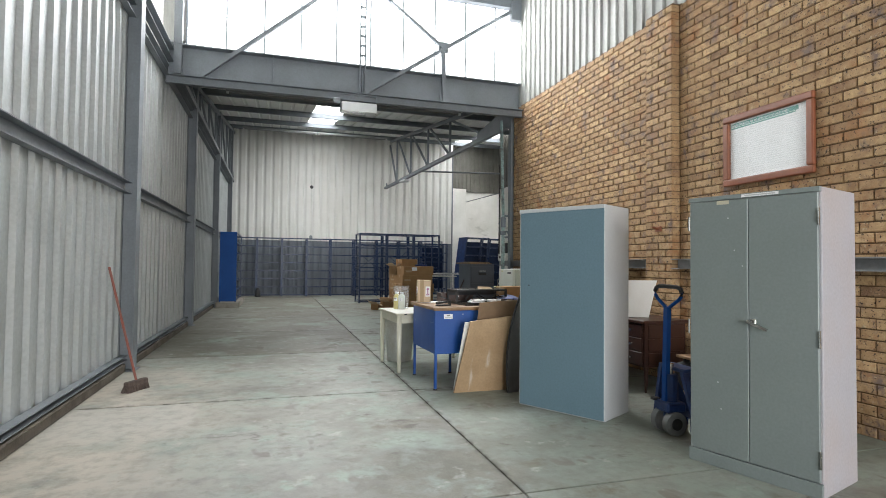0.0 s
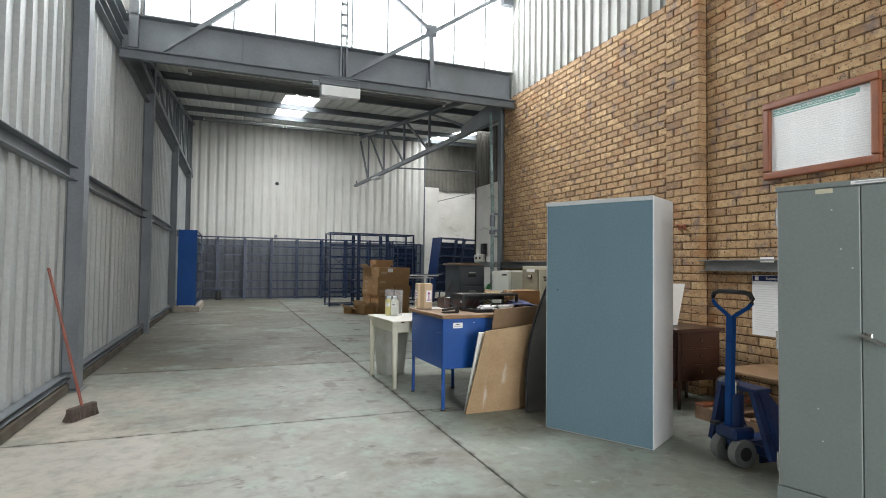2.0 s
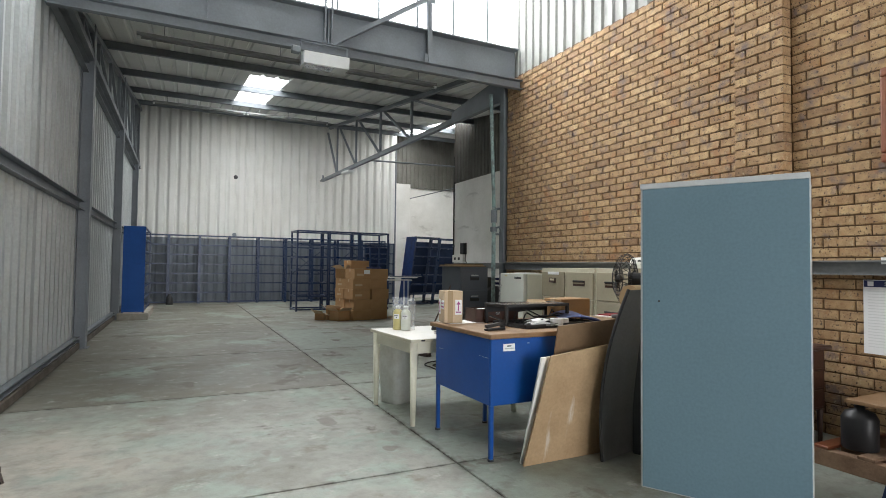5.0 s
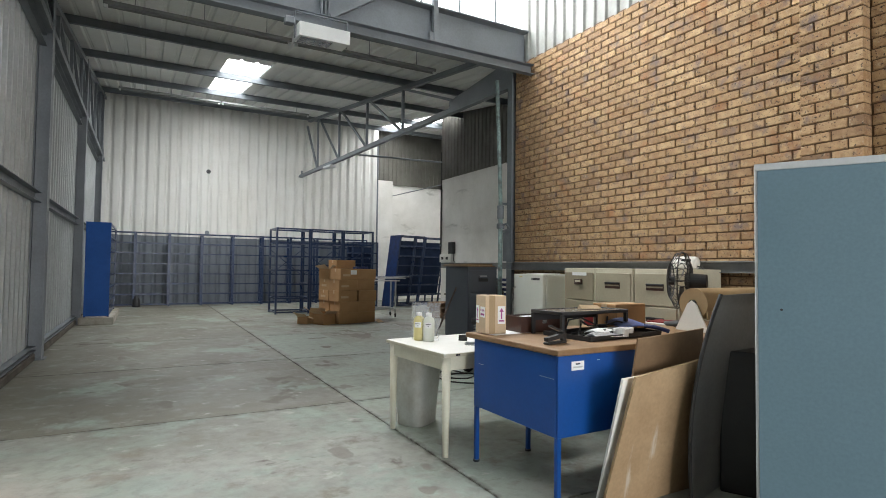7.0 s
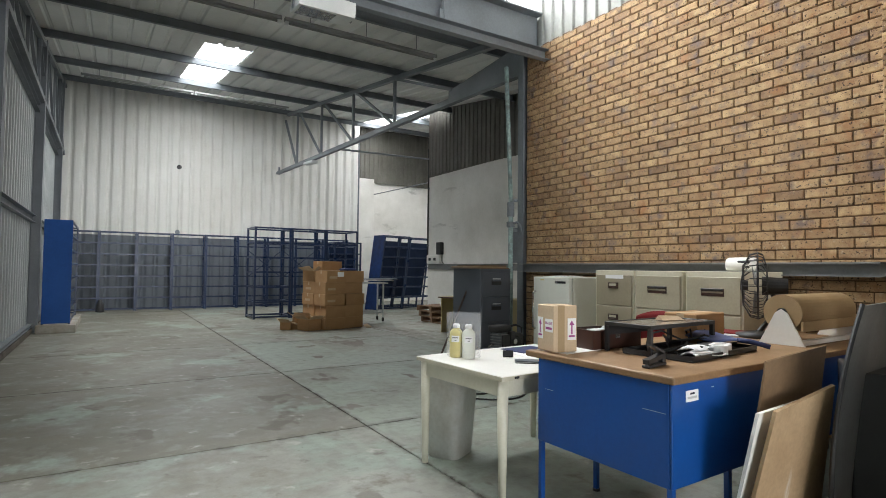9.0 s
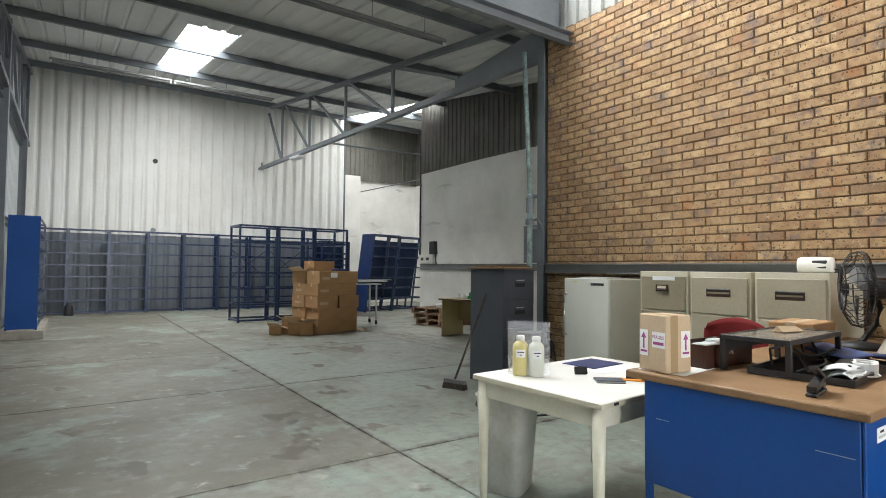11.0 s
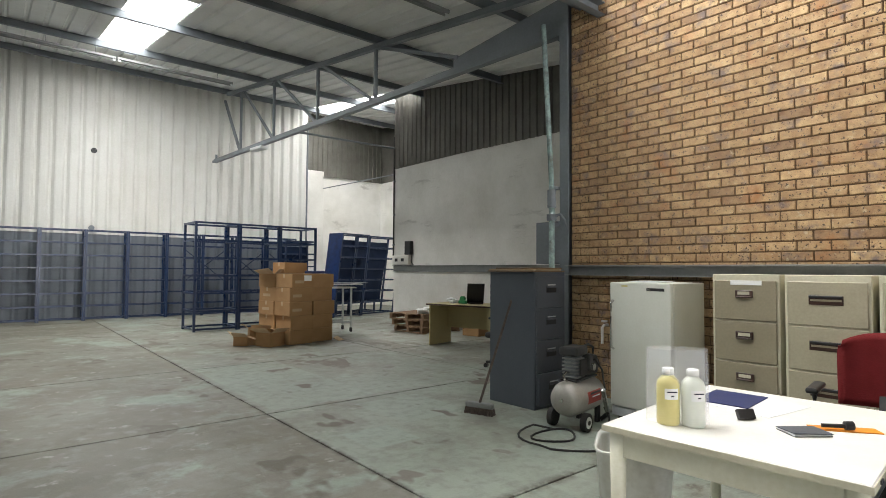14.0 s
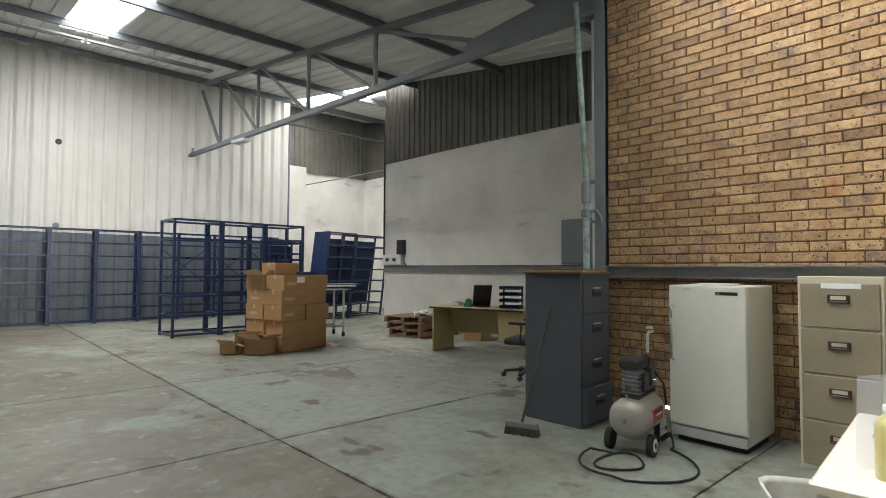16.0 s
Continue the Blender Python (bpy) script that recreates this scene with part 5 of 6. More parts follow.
part("cover", plate(bmesh.new(), [(0, 0, 0.012), (0.15, 0, 0.009), (0.15, 0.11, 0.0085), (0, 0.11, 0.0085)], 0.003), M_SLATE, nb)
flat_item("orange_scraper", pose(1.90, 7.94, 0.7155, 0, 0, -52), 0.24, 0.07, 0.004, M_ORANGE, "flat orange plastic strip on the table", "scraper")
st = thing("rubber_stamp", pose(1.965, 7.885, 0.7205, 0, 0, -52), "small black tool lying on the orange strip", "tool")
part("shaft", rod(bmesh.new(), (-0.05, 0, 0.012), (0.03, 0, 0.014), 0.008), M_BLACK, st)
part("head", rod(bmesh.new(), (0.03, 0, 0.016), (0.06, 0, 0.018), 0.017, 12), M_BLACK, st)

# ---- blue desk ----
DK = pose(1.59, 6.72, 0, 0, 0, 1.5)
dk = thing("metal_desk", DK, "bright blue steel desk with a worn wooden top", "desk")
DW, DD, DH = 2.45, 0.92, 0.857
part("desktop", bx(-0.015, DW, -0.02, DD, DH - 0.035, DH, 0.008, 2), M_WOOD, dk, "worn brown wooden top")
part("front_panel", bx(0.002, DW - 0.03, 0.0, 0.012, 0.37, DH - 0.036, 0.003), M_DESKBLUE, dk)
part("side_panel", bx(0.0, 0.012, 0.014, DD - 0.09, 0.37, DH - 0.036, 0.003), M_DESKBLUE, dk)
part("side_panel", bx(DW - 0.045, DW - 0.033, 0.014, DD - 0.09, 0.37, DH - 0.036, 0.003), M_DESKBLUE, dk)
part("inner_panel", bx(0.47, 0.482, 0.014, DD - 0.09, 0.37, DH - 0.036), M_DESKBLUE, dk)
part("bottom_panel", bx(0.014, 0.468, 0.014, DD - 0.09, 0.37, 0.38), M_DESKBLUE, dk)
for x in (0.016, 0.46, DW - 0.06):
    for y in (0.016, DD - 0.105):
        lg = part("leg", bx(x - 0.014, x + 0.014, y - 0.014, y + 0.014, 0.012, 0.372, 0.003), M_DESKBLUE, dk)
        part("foot", rod(bmesh.new(), (x, y, 0), (x, y, 0.012), 0.022, 12), M_BLACK, lg)
stk = part("sticker", bx(0.10, 0.195, -0.002, -0.0006, 0.735, 0.785), M_PAPER, dk, "white asset sticker")
part("sticker_line", bx(0.112, 0.183, -0.003, -0.0022, 0.748, 0.757), M_GREYINK, stk)
part("sticker_line", bx(0.13, 0.165, -0.003, -0.0022, 0.766, 0.774), M_INK, stk)
for a, b, c, d in ((-0.001, 0.03, 0.15, 0.69), (-0.001, 0.71, 0.77, 0.66)):
    part("scratch", bx(a, -0.0004, b, c, d, d + 0.002), M_PALEGREY, dk)
part("scratch", bx(0.3, 0.32, -0.0012, -0.0004, 0.78, 0.784), M_PALEGREY, dk)
T = DH + 0.0005


def on_desk(x, y, a=0.0):
    return DK @ pose(x, y, T, 0, 0, a)


# fragile parcel
bxp = thing("cardboard_parcel", pose(1.592, 7.455, T + 0.003, 0, 0, -10) @ Matrix.Diagonal((0.97, 0.92, 1.09, 1)), "taped brown cardboard parcel with fragile labels", "parcel")
part("carton", bx(0, 0.16, 0, 0.175, 0, 0.235, 0.004), M_PARCEL, bxp)
part("tape", bx(0.03, 0.075, -0.0012, -0.0004, 0.0, 0.235), M_KRAFT, bxp)
part("tape", bx(0.03, 0.075, 0, 0.175, 0.2354, 0.2362), M_KRAFT, bxp)
lb = part("paper_label", bx(-0.0022, -0.0006, 0.004, 0.085, 0.1, 0.165), M_PAPER, bxp)
text_part("lettering", "FRAGILE", 0.02, pose(-0.0026, 0.083, 0.137, 90, 0, -90), M_PINK, lb)
part("label_line", bx(-0.003, -0.0024, 0.012, 0.078, 0.112, 0.124), M_PINK, lb)
for mm in (pose(0.123, -0.0006, 0.12, 90, 0, 0), pose(-0.0006, 0.14, 0.12, 90, 0, -90)):
    lb = part("paper_label", bx(-0.028, 0.028, -0.06, 0.05, 0, 0.0015), M_PAPER, bxp)
    lb.matrix_basis = mm
    bm = box(bmesh.new(), -0.005, 0.005, -0.03, 0.02, 0.0016, 0.0022)
    bm.faces.new([bm.verts.new(p) for p in ((-0.017, 0.015, 0.002), (0.017, 0.015, 0.002), (0, 0.04, 0.002))])
    box(bm, -0.02, 0.02, -0.045, -0.036, 0.0016, 0.0022)
    part("arrow", bm, M_PINK, lb)
flat_item("paper_sheet", pose(1.63, 7.39, T, 0, 0, 6), 0.34, 0.22, 0.0012, M_PAPER, "white paper under the parcel", "paper", 0)


# black steel tray with a low glazed stand over it, cables between
mat = thing("steel_tray", on_desk(0.40, 0.15, 5), "flat black steel tray lying on the blue desk", "tray")
part("tray", bx(0, 0.74, 0, 0.40, 0, 0.010, 0.003), M_BLACK, mat)
for a in ((0, 0.74, 0, 0.008, 0.0105, 0.03), (0, 0.74, 0.392, 0.40, 0.0105, 0.03), (0, 0.008, 0.0085, 0.3915, 0.0105, 0.03), (0.732, 0.74, 0.0085, 0.3915, 0.0105, 0.03)):
    part("lip", bx(*a), M_BLACK, mat)
ST = on_desk(0.37, 0.37, 2)
st_ = thing("glazed_stand", ST @ pose(0.0, 0.0, 0.0), "low black steel stand with a dull glossy top", "stand")
part("top", bx(0.012, 0.628, 0.012, 0.288, 0.148, 0.162, 0.002), M_GLOSSTRAY, st_, "dull glossy grey top")
for a in ((0, 0.64, 0, 0.0115, 0.144, 0.166), (0, 0.64, 0.2885, 0.30, 0.144, 0.166), (0, 0.0115, 0.012, 0.288, 0.144, 0.166), (0.6285, 0.64, 0.012, 0.288, 0.144, 0.166)):
    part("rim", bx(*a, bevel=0.002), M_BLACK, st_)
for x in (0.012, 0.628):
    for y in (0.012, 0.288):
        part("leg", bx(x - 0.011, x + 0.011, y - 0.011, y + 0.011, 0.0 if y > 0.2 else 0.011, 0.1435), M_BLACK, st_)
part("back_plate", bx(0.025, 0.615, 0.282, 0.288, 0.09, 0.142), M_BLACK, st_)
tent = thing("label_tent", ST @ pose(0.34, 0.15, 0.1665, 0, 0, -12), "small grey folded card standing on the stand", "card")
bm = bmesh.new()
vs = [bm.verts.new(p) for p in ((0, 0, 0), (0, 0.06, 0), (0, 0.035, 0.028), (0.17, 0, 0), (0.17, 0.06, 0), (0.15, 0.035, 0.022))]
for f in ((0, 1, 2), (3, 5, 4), (0, 2, 5, 3), (1, 4, 5, 2), (0, 3, 4, 1)):
    bm.faces.new([vs[i] for i in f])
part("card", bm, M_CARDIN, tent)
wires = thing("cable_tangle", on_desk(0.46, 0.27, 4) @ pose(0, 0, 0.012), "tangle of black cables under the stand", "cable")
for k in range(5):
    part("cable", sweep(bmesh.new(), [(0.075 * i + 0.02 * k, 0.05 * k + 0.07 * math.sin(i * 1.1 + k * 1.7), 0.012 + 0.022 * k * abs(math.sin(i * 0.9))) for i in range(9)], 0.006, 6), M_BLACK, wires)
plug = thing("power_adapter", on_desk(0.70, 0.28, 12) @ pose(0, 0, 0.0115), "black power adapter among the cables", "adapter")
part("body", bx(-0.11, 0.11, -0.035, 0.035, 0, 0.05, 0.012, 2), M_BLACK, plug)
part("lead", sweep(bmesh.new(), [(0.11, 0, 0.02), (0.16, 0.03, 0.03), (0.2, -0.02, 0.02), (0.15, -0.06, 0.014)], 0.005, 6), M_BLACK, plug)


def wooden_tray(m, w, d, h, label):
    t = thing("drawer_tray", m, label, "tray")
    for a in ((0, w, 0, 0.01, 0, h), (0, w, d - 0.01, d, 0, h), (0, 0.01, 0.0105, d - 0.0105, 0, h), (w - 0.01, w, 0.0105, d - 0.0105, 0, h), (0.0105, w - 0.0105, 0.0105, d - 0.0105, 0, 0.008)):
        part("board", bx(*a), M_DARKWOOD, t)
    part("latch", bx(w * 0.45, w * 0.55, -0.003, -0.0005, h * 0.55, h * 0.75), M_CHROME, t)
    return t


wooden_tray(on_desk(0.30, 0.70, -3), 0.40, 0.2, 0.11, "dark open wooden drawer tray holding small parts")
bits = thing("small_parts", on_desk(0.36, 0.73, 0) @ pose(0, 0, 0.009), "grey metal parts lying in the drawer tray", "parts")
bm = box(bx(0, 0.12, 0, 0.08, 0, 0.1, 0.01, 2), 0.15, 0.24, 0.02, 0.1, 0, 0.11, 0.015, 2)
part("metal_part", bm, M_PALEGREY, bits)
stp = thing("stapler", on_desk(0.16, 0.20, 10), "black office stapler standing open on the desk", "stapler")
part("base", bx(-0.09, 0.09, -0.02, 0.02, 0, 0.014, 0.004), M_BLACK, stp)
part("arm", plate(bmesh.new(), [(-0.085, -0.016, 0.018), (0.085, -0.016, 0.036), (0.085, 0.016, 0.036), (-0.085, 0.016, 0.018)], 0.022), M_BLACK, stp)
part("raised_cover", plate(bmesh.new(), [(-0.05, -0.014, 0.10), (0.085, -0.014, 0.052), (0.085, 0.014, 0.052), (-0.05, 0.014, 0.10)], 0.012), M_BLACK, stp)
part("hinge", bx(0.06, 0.09, -0.016, 0.016, 0.0145, 0.056, 0.003), M_BLACK, stp)
cup = thing("face_masks", on_desk(0.50, 0.185, 4) @ pose(0, 0, 0.0115), "small pile of crumpled white face masks and string", "mask")
bm = bmesh.new()
n = 16
for layer in range(2):
    rows_ = [[bm.verts.new((0.19 * i / n - 0.02 + 0.02 * layer, 0.095 * j / 6 + 0.02 * layer, 0.004 + 0.024 * layer + 0.007 * math.sin(i * 0.5 + j * 0.7 + layer) + 0.008 + 0.012 * math.sin(math.pi * j / 6))) for j in range(7)] for i in range(n + 1)]
    for p, q in zip(rows_, rows_[1:]):
        for j in range(6):
            bm.faces.new((p[j], q[j], q[j + 1], p[j + 1]))
msk = part("mask", bm, M_PAPER, cup)
msk.modifiers.new("thickness", "SOLIDIFY").thickness = 0.004
part("string", sweep(bmesh.new(), [(0.15 + 0.06 * math.cos(a), -0.02 + 0.035 * math.sin(a), 0.012) for a in [i * 0.5 for i in range(13)]], 0.003, 6), M_PAPER, cup)
part("string", sweep(bmesh.new(), [(0.02 + 0.09 * math.cos(a), 0.0 + 0.03 * math.sin(a), 0.034) for a in [i * 0.5 for i in range(12)]], 0.003, 6), M_PAPER, cup)
rl = thing("tape_roll", on_desk(0.74, 0.22) @ pose(0, 0, 0.0115), "rolls of white tape on the black tray", "tape")
for x in (0.0, 0.07):
    bm = lathe(bmesh.new(), [(0.05, 0.0), (0.05, 0.05), (0.034, 0.05), (0.034, 0.001)], 24, (x, 0.02 if x else 0, 0))
    part("roll", bm, M_PAPER, rl)
dp = thing("dustpan", on_desk(0.98, 0.27, -18) @ pose(0, 0, 0.032), "blue plastic dustpan lying upside down on the tray", "dustpan")
bm = bmesh.new()
n = 6
rows_ = [[bm.verts.new((-0.13 + 0.26 * i / n, 0.24 * j / n, 0.012 + 0.055 * math.sin(math.pi * (0.15 + 0.7 * i / n)) * (0.35 + 0.65 * j / n))) for j in range(n + 1)] for i in range(n + 1)]
for p, q in zip(rows_, rows_[1:]):
    for j in range(n):
        bm.faces.new((p[j], q[j], q[j + 1], p[j + 1]))
pan = part("pan", bm, M_PANBLUE, dp, "dusty blue-grey pan", True)
pan.modifiers.new("thickness", "SOLIDIFY").thickness = 0.004
part("handle", sweep(bmesh.new(), [(0.05, 0.02, 0.03), (0.09, -0.03, 0.026), (0.13, -0.07, 0.014), (0.16, -0.10, 0.002)], 0.014, 10), M_NAVY, dp, "dark blue handle", True)
carton(on_desk(1.03, 0.52, 3), 0.34, 0.22, 0.19, "brown cardboard box on the blue desk")
pn = thing("ring_binder_sheets", on_desk(1.72, 0.62, 12), "red and white papers lying on the desk", "paper")
part("sheet", bx(0, 0.3, 0, 0.22, 0, 0.01, 0.002), M_PAPER, pn)
part("sheet", bx(0.05, 0.28, 0.03, 0.2, 0.0105, 0.02, 0.002), M_RED, pn)

# paper roll on its stand
ks = thing("kraft_paper_roll", on_desk(1.55, 0.14, 1), "large kraft paper roll on a white dispenser", "paper roll")
for x in (0.0, 0.86):
    bm = bmesh.new()
    lo = [(x, 0.0, 0), (x, 0.27, 0), (x, 0.17, 0.20), (x, 0.135, 0.225), (x, 0.10, 0.20)]
    a = [bm.verts.new(p) for p in lo]
    b = [bm.verts.new((p[0] + 0.012, p[1], p[2])) for p in lo]
    bm.faces.new(a[::-1])
    bm.faces.new(b)
    for i in range(5):
        bm.faces.new((a[i], a[(i + 1) % 5], b[(i + 1) % 5], b[i]))
    part("end_bracket", bm, M_WHITE, ks)
part("base_rail", bx(0.013, 0.859, 0.02, 0.06, 0, 0.03, 0.003), M_WHITE, ks)
part("paper", rod(bmesh.new(), (0.02, 0.135, 0.2), (0.85, 0.135, 0.2), 0.115, 32), M_KRAFT, ks)
part("core", rod(bmesh.new(), (0.005, 0.135, 0.2), (0.019, 0.135, 0.2), 0.03, 16), M_BLACK, ks)
part("cutter_bar", bar(bmesh.new(), (0.015, 0.02, 0.12), (0.855, 0.02, 0.12), 0.012, 0.06), M_KRAFT, ks)

# fan
fn = thing("desk_fan", on_desk(1.84, 0.56, 206) @ Matrix.Diagonal((1.2, 1.2, 1.2, 1)), "black wire cage desk fan", "fan")
part("foot", lathe(bmesh.new(), [(0.12, 0), (0.12, 0.02), (0.03, 0.035)], 24), M_BLACK, fn, "", True)
part("stem", sweep(bmesh.new(), [(0, 0.0, 0.03), (-0.05, 0.07, 0.12), (-0.05, 0.09, 0.2), (0, 0.06, 0.3)], 0.014), M_BLACK, fn)
part("motor", rod(bmesh.new(), (0, 0.02, 0.3), (0, 0.15, 0.3), 0.055, 18, 0.045), M_BLACK, fn)
for i in range(28):
    a = 2 * math.pi * i / 28
    p = [(r * math.cos(a), y, 0.3 + r * math.sin(a)) for r, y in ((0.03, -0.085), (0.12, -0.075), (0.185, -0.04), (0.195, 0.0), (0.185, 0.025), (0.12, 0.045), (0.05, 0.05))]
    part("cage_wire", sweep(bmesh.new(), p, 0.0022, 4), M_BLACK, fn)
for r, y in ((0.196, 0.0), (0.12, -0.076), (0.12, 0.046)):
    part("cage_ring", sweep(bmesh.new(), [(r * math.cos(2 * math.pi * k / 28), y, 0.3 + r * math.sin(2 * math.pi * k / 28)) for k in range(28)], 0.004, 5, True), M_BLACK, fn)
for i in range(3):
    a = 2 * math.pi * i / 3 + 0.4
    c, s = math.cos(a), math.sin(a)
    part("blade", plate(bmesh.new(), [(0.03 * c, -0.02, 0.3 + 0.03 * s), (0.16 * c - 0.06 * s, -0.03, 0.3 + 0.16 * s + 0.06 * c), (0.17 * c + 0.03 * s, -0.005, 0.3 + 0.17 * s - 0.03 * c), (0.05 * c + 0.03 * s, 0.0, 0.3 + 0.05 * s - 0.03 * c)], 0.003), M_GREYPLAST, fn)
part("hub", rod(bmesh.new(), (0, -0.09, 0.3), (0, -0.05, 0.3), 0.03, 16), M_BLACK, fn)

lg = thing("label_printer", pose(4.13, 7.845, 1.316, 0, 0, 100), "small white and black label printer on the filing cabinet", "printer")
bm = lathe(bmesh.new(), [(0.055, -0.115), (0.062, -0.10), (0.065, 0.0), (0.062, 0.10), (0.055, 0.115)], 22)
bmesh.ops.transform(bm, matrix=pose(0, 0, 0.058, 0, 90, 0), verts=bm.verts)
for v in bm.verts:
    v.co.z = max(0.0, v.co.z)
part("body", bm, M_WHITE, lg, "", True)
part("display", bx(-0.085, 0.02, 0.035, 0.062, 0.03, 0.095, 0.012, 2), M_BLACK, lg)
part("cable", sweep(bmesh.new(), [(-0.11, 0.0, 0.03), (-0.16, 0.02, 0.02), (-0.2, 0.03, -0.01), (-0.215, 0.03, -0.12), (-0.215, 0.03, -0.3)], 0.005, 6), M_BLACK, lg)

# ---- boards leaning between the desk and the steel cabinet ----
def leaning(name, corners, thick, mat, label, category="board"):
    t = thing(name, pose(corners[0][0], corners[0][1], 0), label, category)
    o = Vector((corners[0][0], corners[0][1], 0))
    part("sheet", plate(bmesh.new(), [Vector(c) - o for c in corners], thick), mat, t)
    return t


leaning("plywood_board", [(1.75, 6.57, 0.004), (2.50, 6.585, 0.004), (2.42, 6.46, 0.79), (1.88, 6.45, 0.735)], 0.016, M_PLY, "stained plywood board leaning by the desk")
leaning("white_board", [(1.76, 6.62, 0.004), (2.45, 6.64, 0.004), (2.40, 6.51, 0.74), (1.84, 6.50, 0.72)], 0.014, M_WHITE, "white faced board leaning by the desk")
leaning("hardboard_sheet", [(1.95, 6.665, 0.004), (2.62, 6.68, 0.004), (2.60, 6.565, 0.95), (2.02, 6.555, 0.915)], 0.01, M_BROWNBOARD, "dark brown hardboard sheet leaning by the desk")
gp = thing("curved_plastic_panel", pose(2.27, 6.42, 0), "curved grey plastic panel leaning beside the boards", "panel")
bm = bmesh.new()
n = 14
vs = []
for k in range(2):
    for i in range(n + 1):
        v = i / n
        for u in (0, 0.5, 1):
            w = 0.15 + 0.6 * u
            edge = 0.05 * math.sin(math.pi * v) if u == 0 else 0
            vs.append(bm.verts.new((w * 0.97 - 0.13 - edge + 0.13 * v * v + 0.05 * v, -0.02 + 0.15 * u - 0.16 * v + 0.1 * math.sin(math.pi * v * 0.5) * (1 - u) + 0.012 * k, 0.004 + v * 1.16 + 0.01 * u * v)))
q = (n + 1) * 3
for i in range(n):
    for j in range(2):
        a, b, c, d = i * 3 + j, i * 3 + j + 1, (i + 1) * 3 + j + 1, (i + 1) * 3 + j
        bm.faces.new((vs[a], vs[b], vs[c], vs[d]))
        bm.faces.new((vs[q + d], vs[q + c], vs[q + b], vs[q + a]))
loop = [i * 3 for i in range(n)] + [n * 3, n * 3 + 1] + [(n - i) * 3 + 2 for i in range(n)] + [2, 1]
for a, b in zip(loop, loop[1:] + loop[:1]):
    bm.faces.new((vs[b], vs[a], vs[q + a], vs[q + b]))
rim = [v.co.copy() for v in vs[0:(n + 1) * 3:3]]
part("sheet", bm, M_GREYPLAST, gp, "", True)
part("edge_trim", sweep(bmesh.new(), [p + Vector((-0.006, 0.004, 0.006)) for p in rim], 0.011, 6), M_BLACK, gp, "dark rubber edge trim")
# black block stands in for a shaded recess, with a pale patch added on it
bc = thing("black_case", pose(2.665, 6.375, 0, 0, 0, 28), "black block filling the dark recess behind the steel cabinet", "case")
part("dark_block", bx(-0.02, 0.5, -0.1, 0.1, 0, 0.83, 0.012, 2), M_BLACK, bc)
part("pale_patch", bx(0.02, 0.3, -0.112, -0.1005, 0.2, 0.45, 0.01), M_PALEGREY, bc)

# ---- steel cabinets ----
CB = pose(2.21, 5.996, 0, 0, 0, -60.4)
cb = thing("steel_cabinet", CB, "blue-grey steel cabinet with pale grey sides, shut", "cabinet")
W, D, H = 0.865, 0.47, 1.83
part("body", bx(0, W, 0.004, D, 0.0, H, 0.008, 2), M_PALEGREY, cb)
part("back_sheet", bx(0.014, W - 0.004, -0.002, 0.0035, 0.01, H - 0.035, 0.002), M_BLUEGREY, cb, "plain blue-grey sheet face")
part("rim", bx(0.0, W, -0.004, 0.0035, H - 0.034, H - 0.001, 0.002), M_PALEGREY, cb)
part("bolt", rod(bmesh.new(), (0.11, -0.005, 1.12), (0.11, 0.0, 1.12), 0.006), M_BLACK, cb)

GC = pose(2.715, 4.36, 0, 0, 0, -72.7)
gc = thing("steel_cabinet", GC, "grey two door steel cabinet with a chrome handle, shut", "cabinet")
W, D, H = 0.80, 0.50, 1.775
# body paler than the doors: doorway brightness is in its colour
part("body", bx(0, W, 0.022, D, 0, H, 0.006, 2), M_CABSIDE_LIT, gc)
part("plinth", bx(0.0, W, 0.0, 0.0215, 0, 0.085, 0.003), M_CABGREY, gc)
part("top_rail", bx(0.0, W, 0.0, 0.0215, H - 0.03, H, 0.003), M_CABGREY, gc)
for i in range(2):
    x0, x1 = (0.012, W / 2 - 0.0015) if i == 0 else (W / 2 + 0.0015, W - 0.012)
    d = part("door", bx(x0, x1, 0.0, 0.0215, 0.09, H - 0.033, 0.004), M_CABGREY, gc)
    for z in (0.22, 0.9, 1.6):
        hx = 0.006 if i == 0 else W - 0.006
        part("hinge", rod(bmesh.new(), (hx, -0.004, z - 0.05), (hx, -0.004, z + 0.05), 0.006, 8), M_CHROME, d)
    if i == 0:
        for px, pz in ((0.27, 1.62), (0.31, 1.41), (0.36, 1.31), (0.2, 0.55), (0.22, 0.38)):
            part("paint_chip", bx(px, px + 0.008, -0.0008, 0.0, pz, pz + 0.008), M_PALEGREY, d)
        part("label_scrap", bx(0.2, 0.28, -0.0012, -0.0002, 1.715, 1.74), M_TANFRAME, d)
    else:
        part("lock_plate", bx(x0 + 0.01, x0 + 0.045, -0.008, -0.0005, 0.94, 0.985, 0.004), M_CHROME, d)
        part("handle", bar(rod(bmesh.new(), (x0 + 0.028, -0.03, 0.962), (x0 + 0.028, -0.008, 0.962), 0.01), (x0 + 0.0, -0.032, 0.972), (x0 + 0.12, -0.03, 0.925), 0.012, 0.016), M_CHROME, d, "chrome lever handle")
part("label_strip", bx(0.36, 0.58, -0.0012, -0.0002, H - 0.024, H - 0.006), M_PAPER, gc)
part("label_writing", bx(0.38, 0.56, -0.002, -0.0013, H - 0.019, H - 0.011), M_GREYINK, gc)

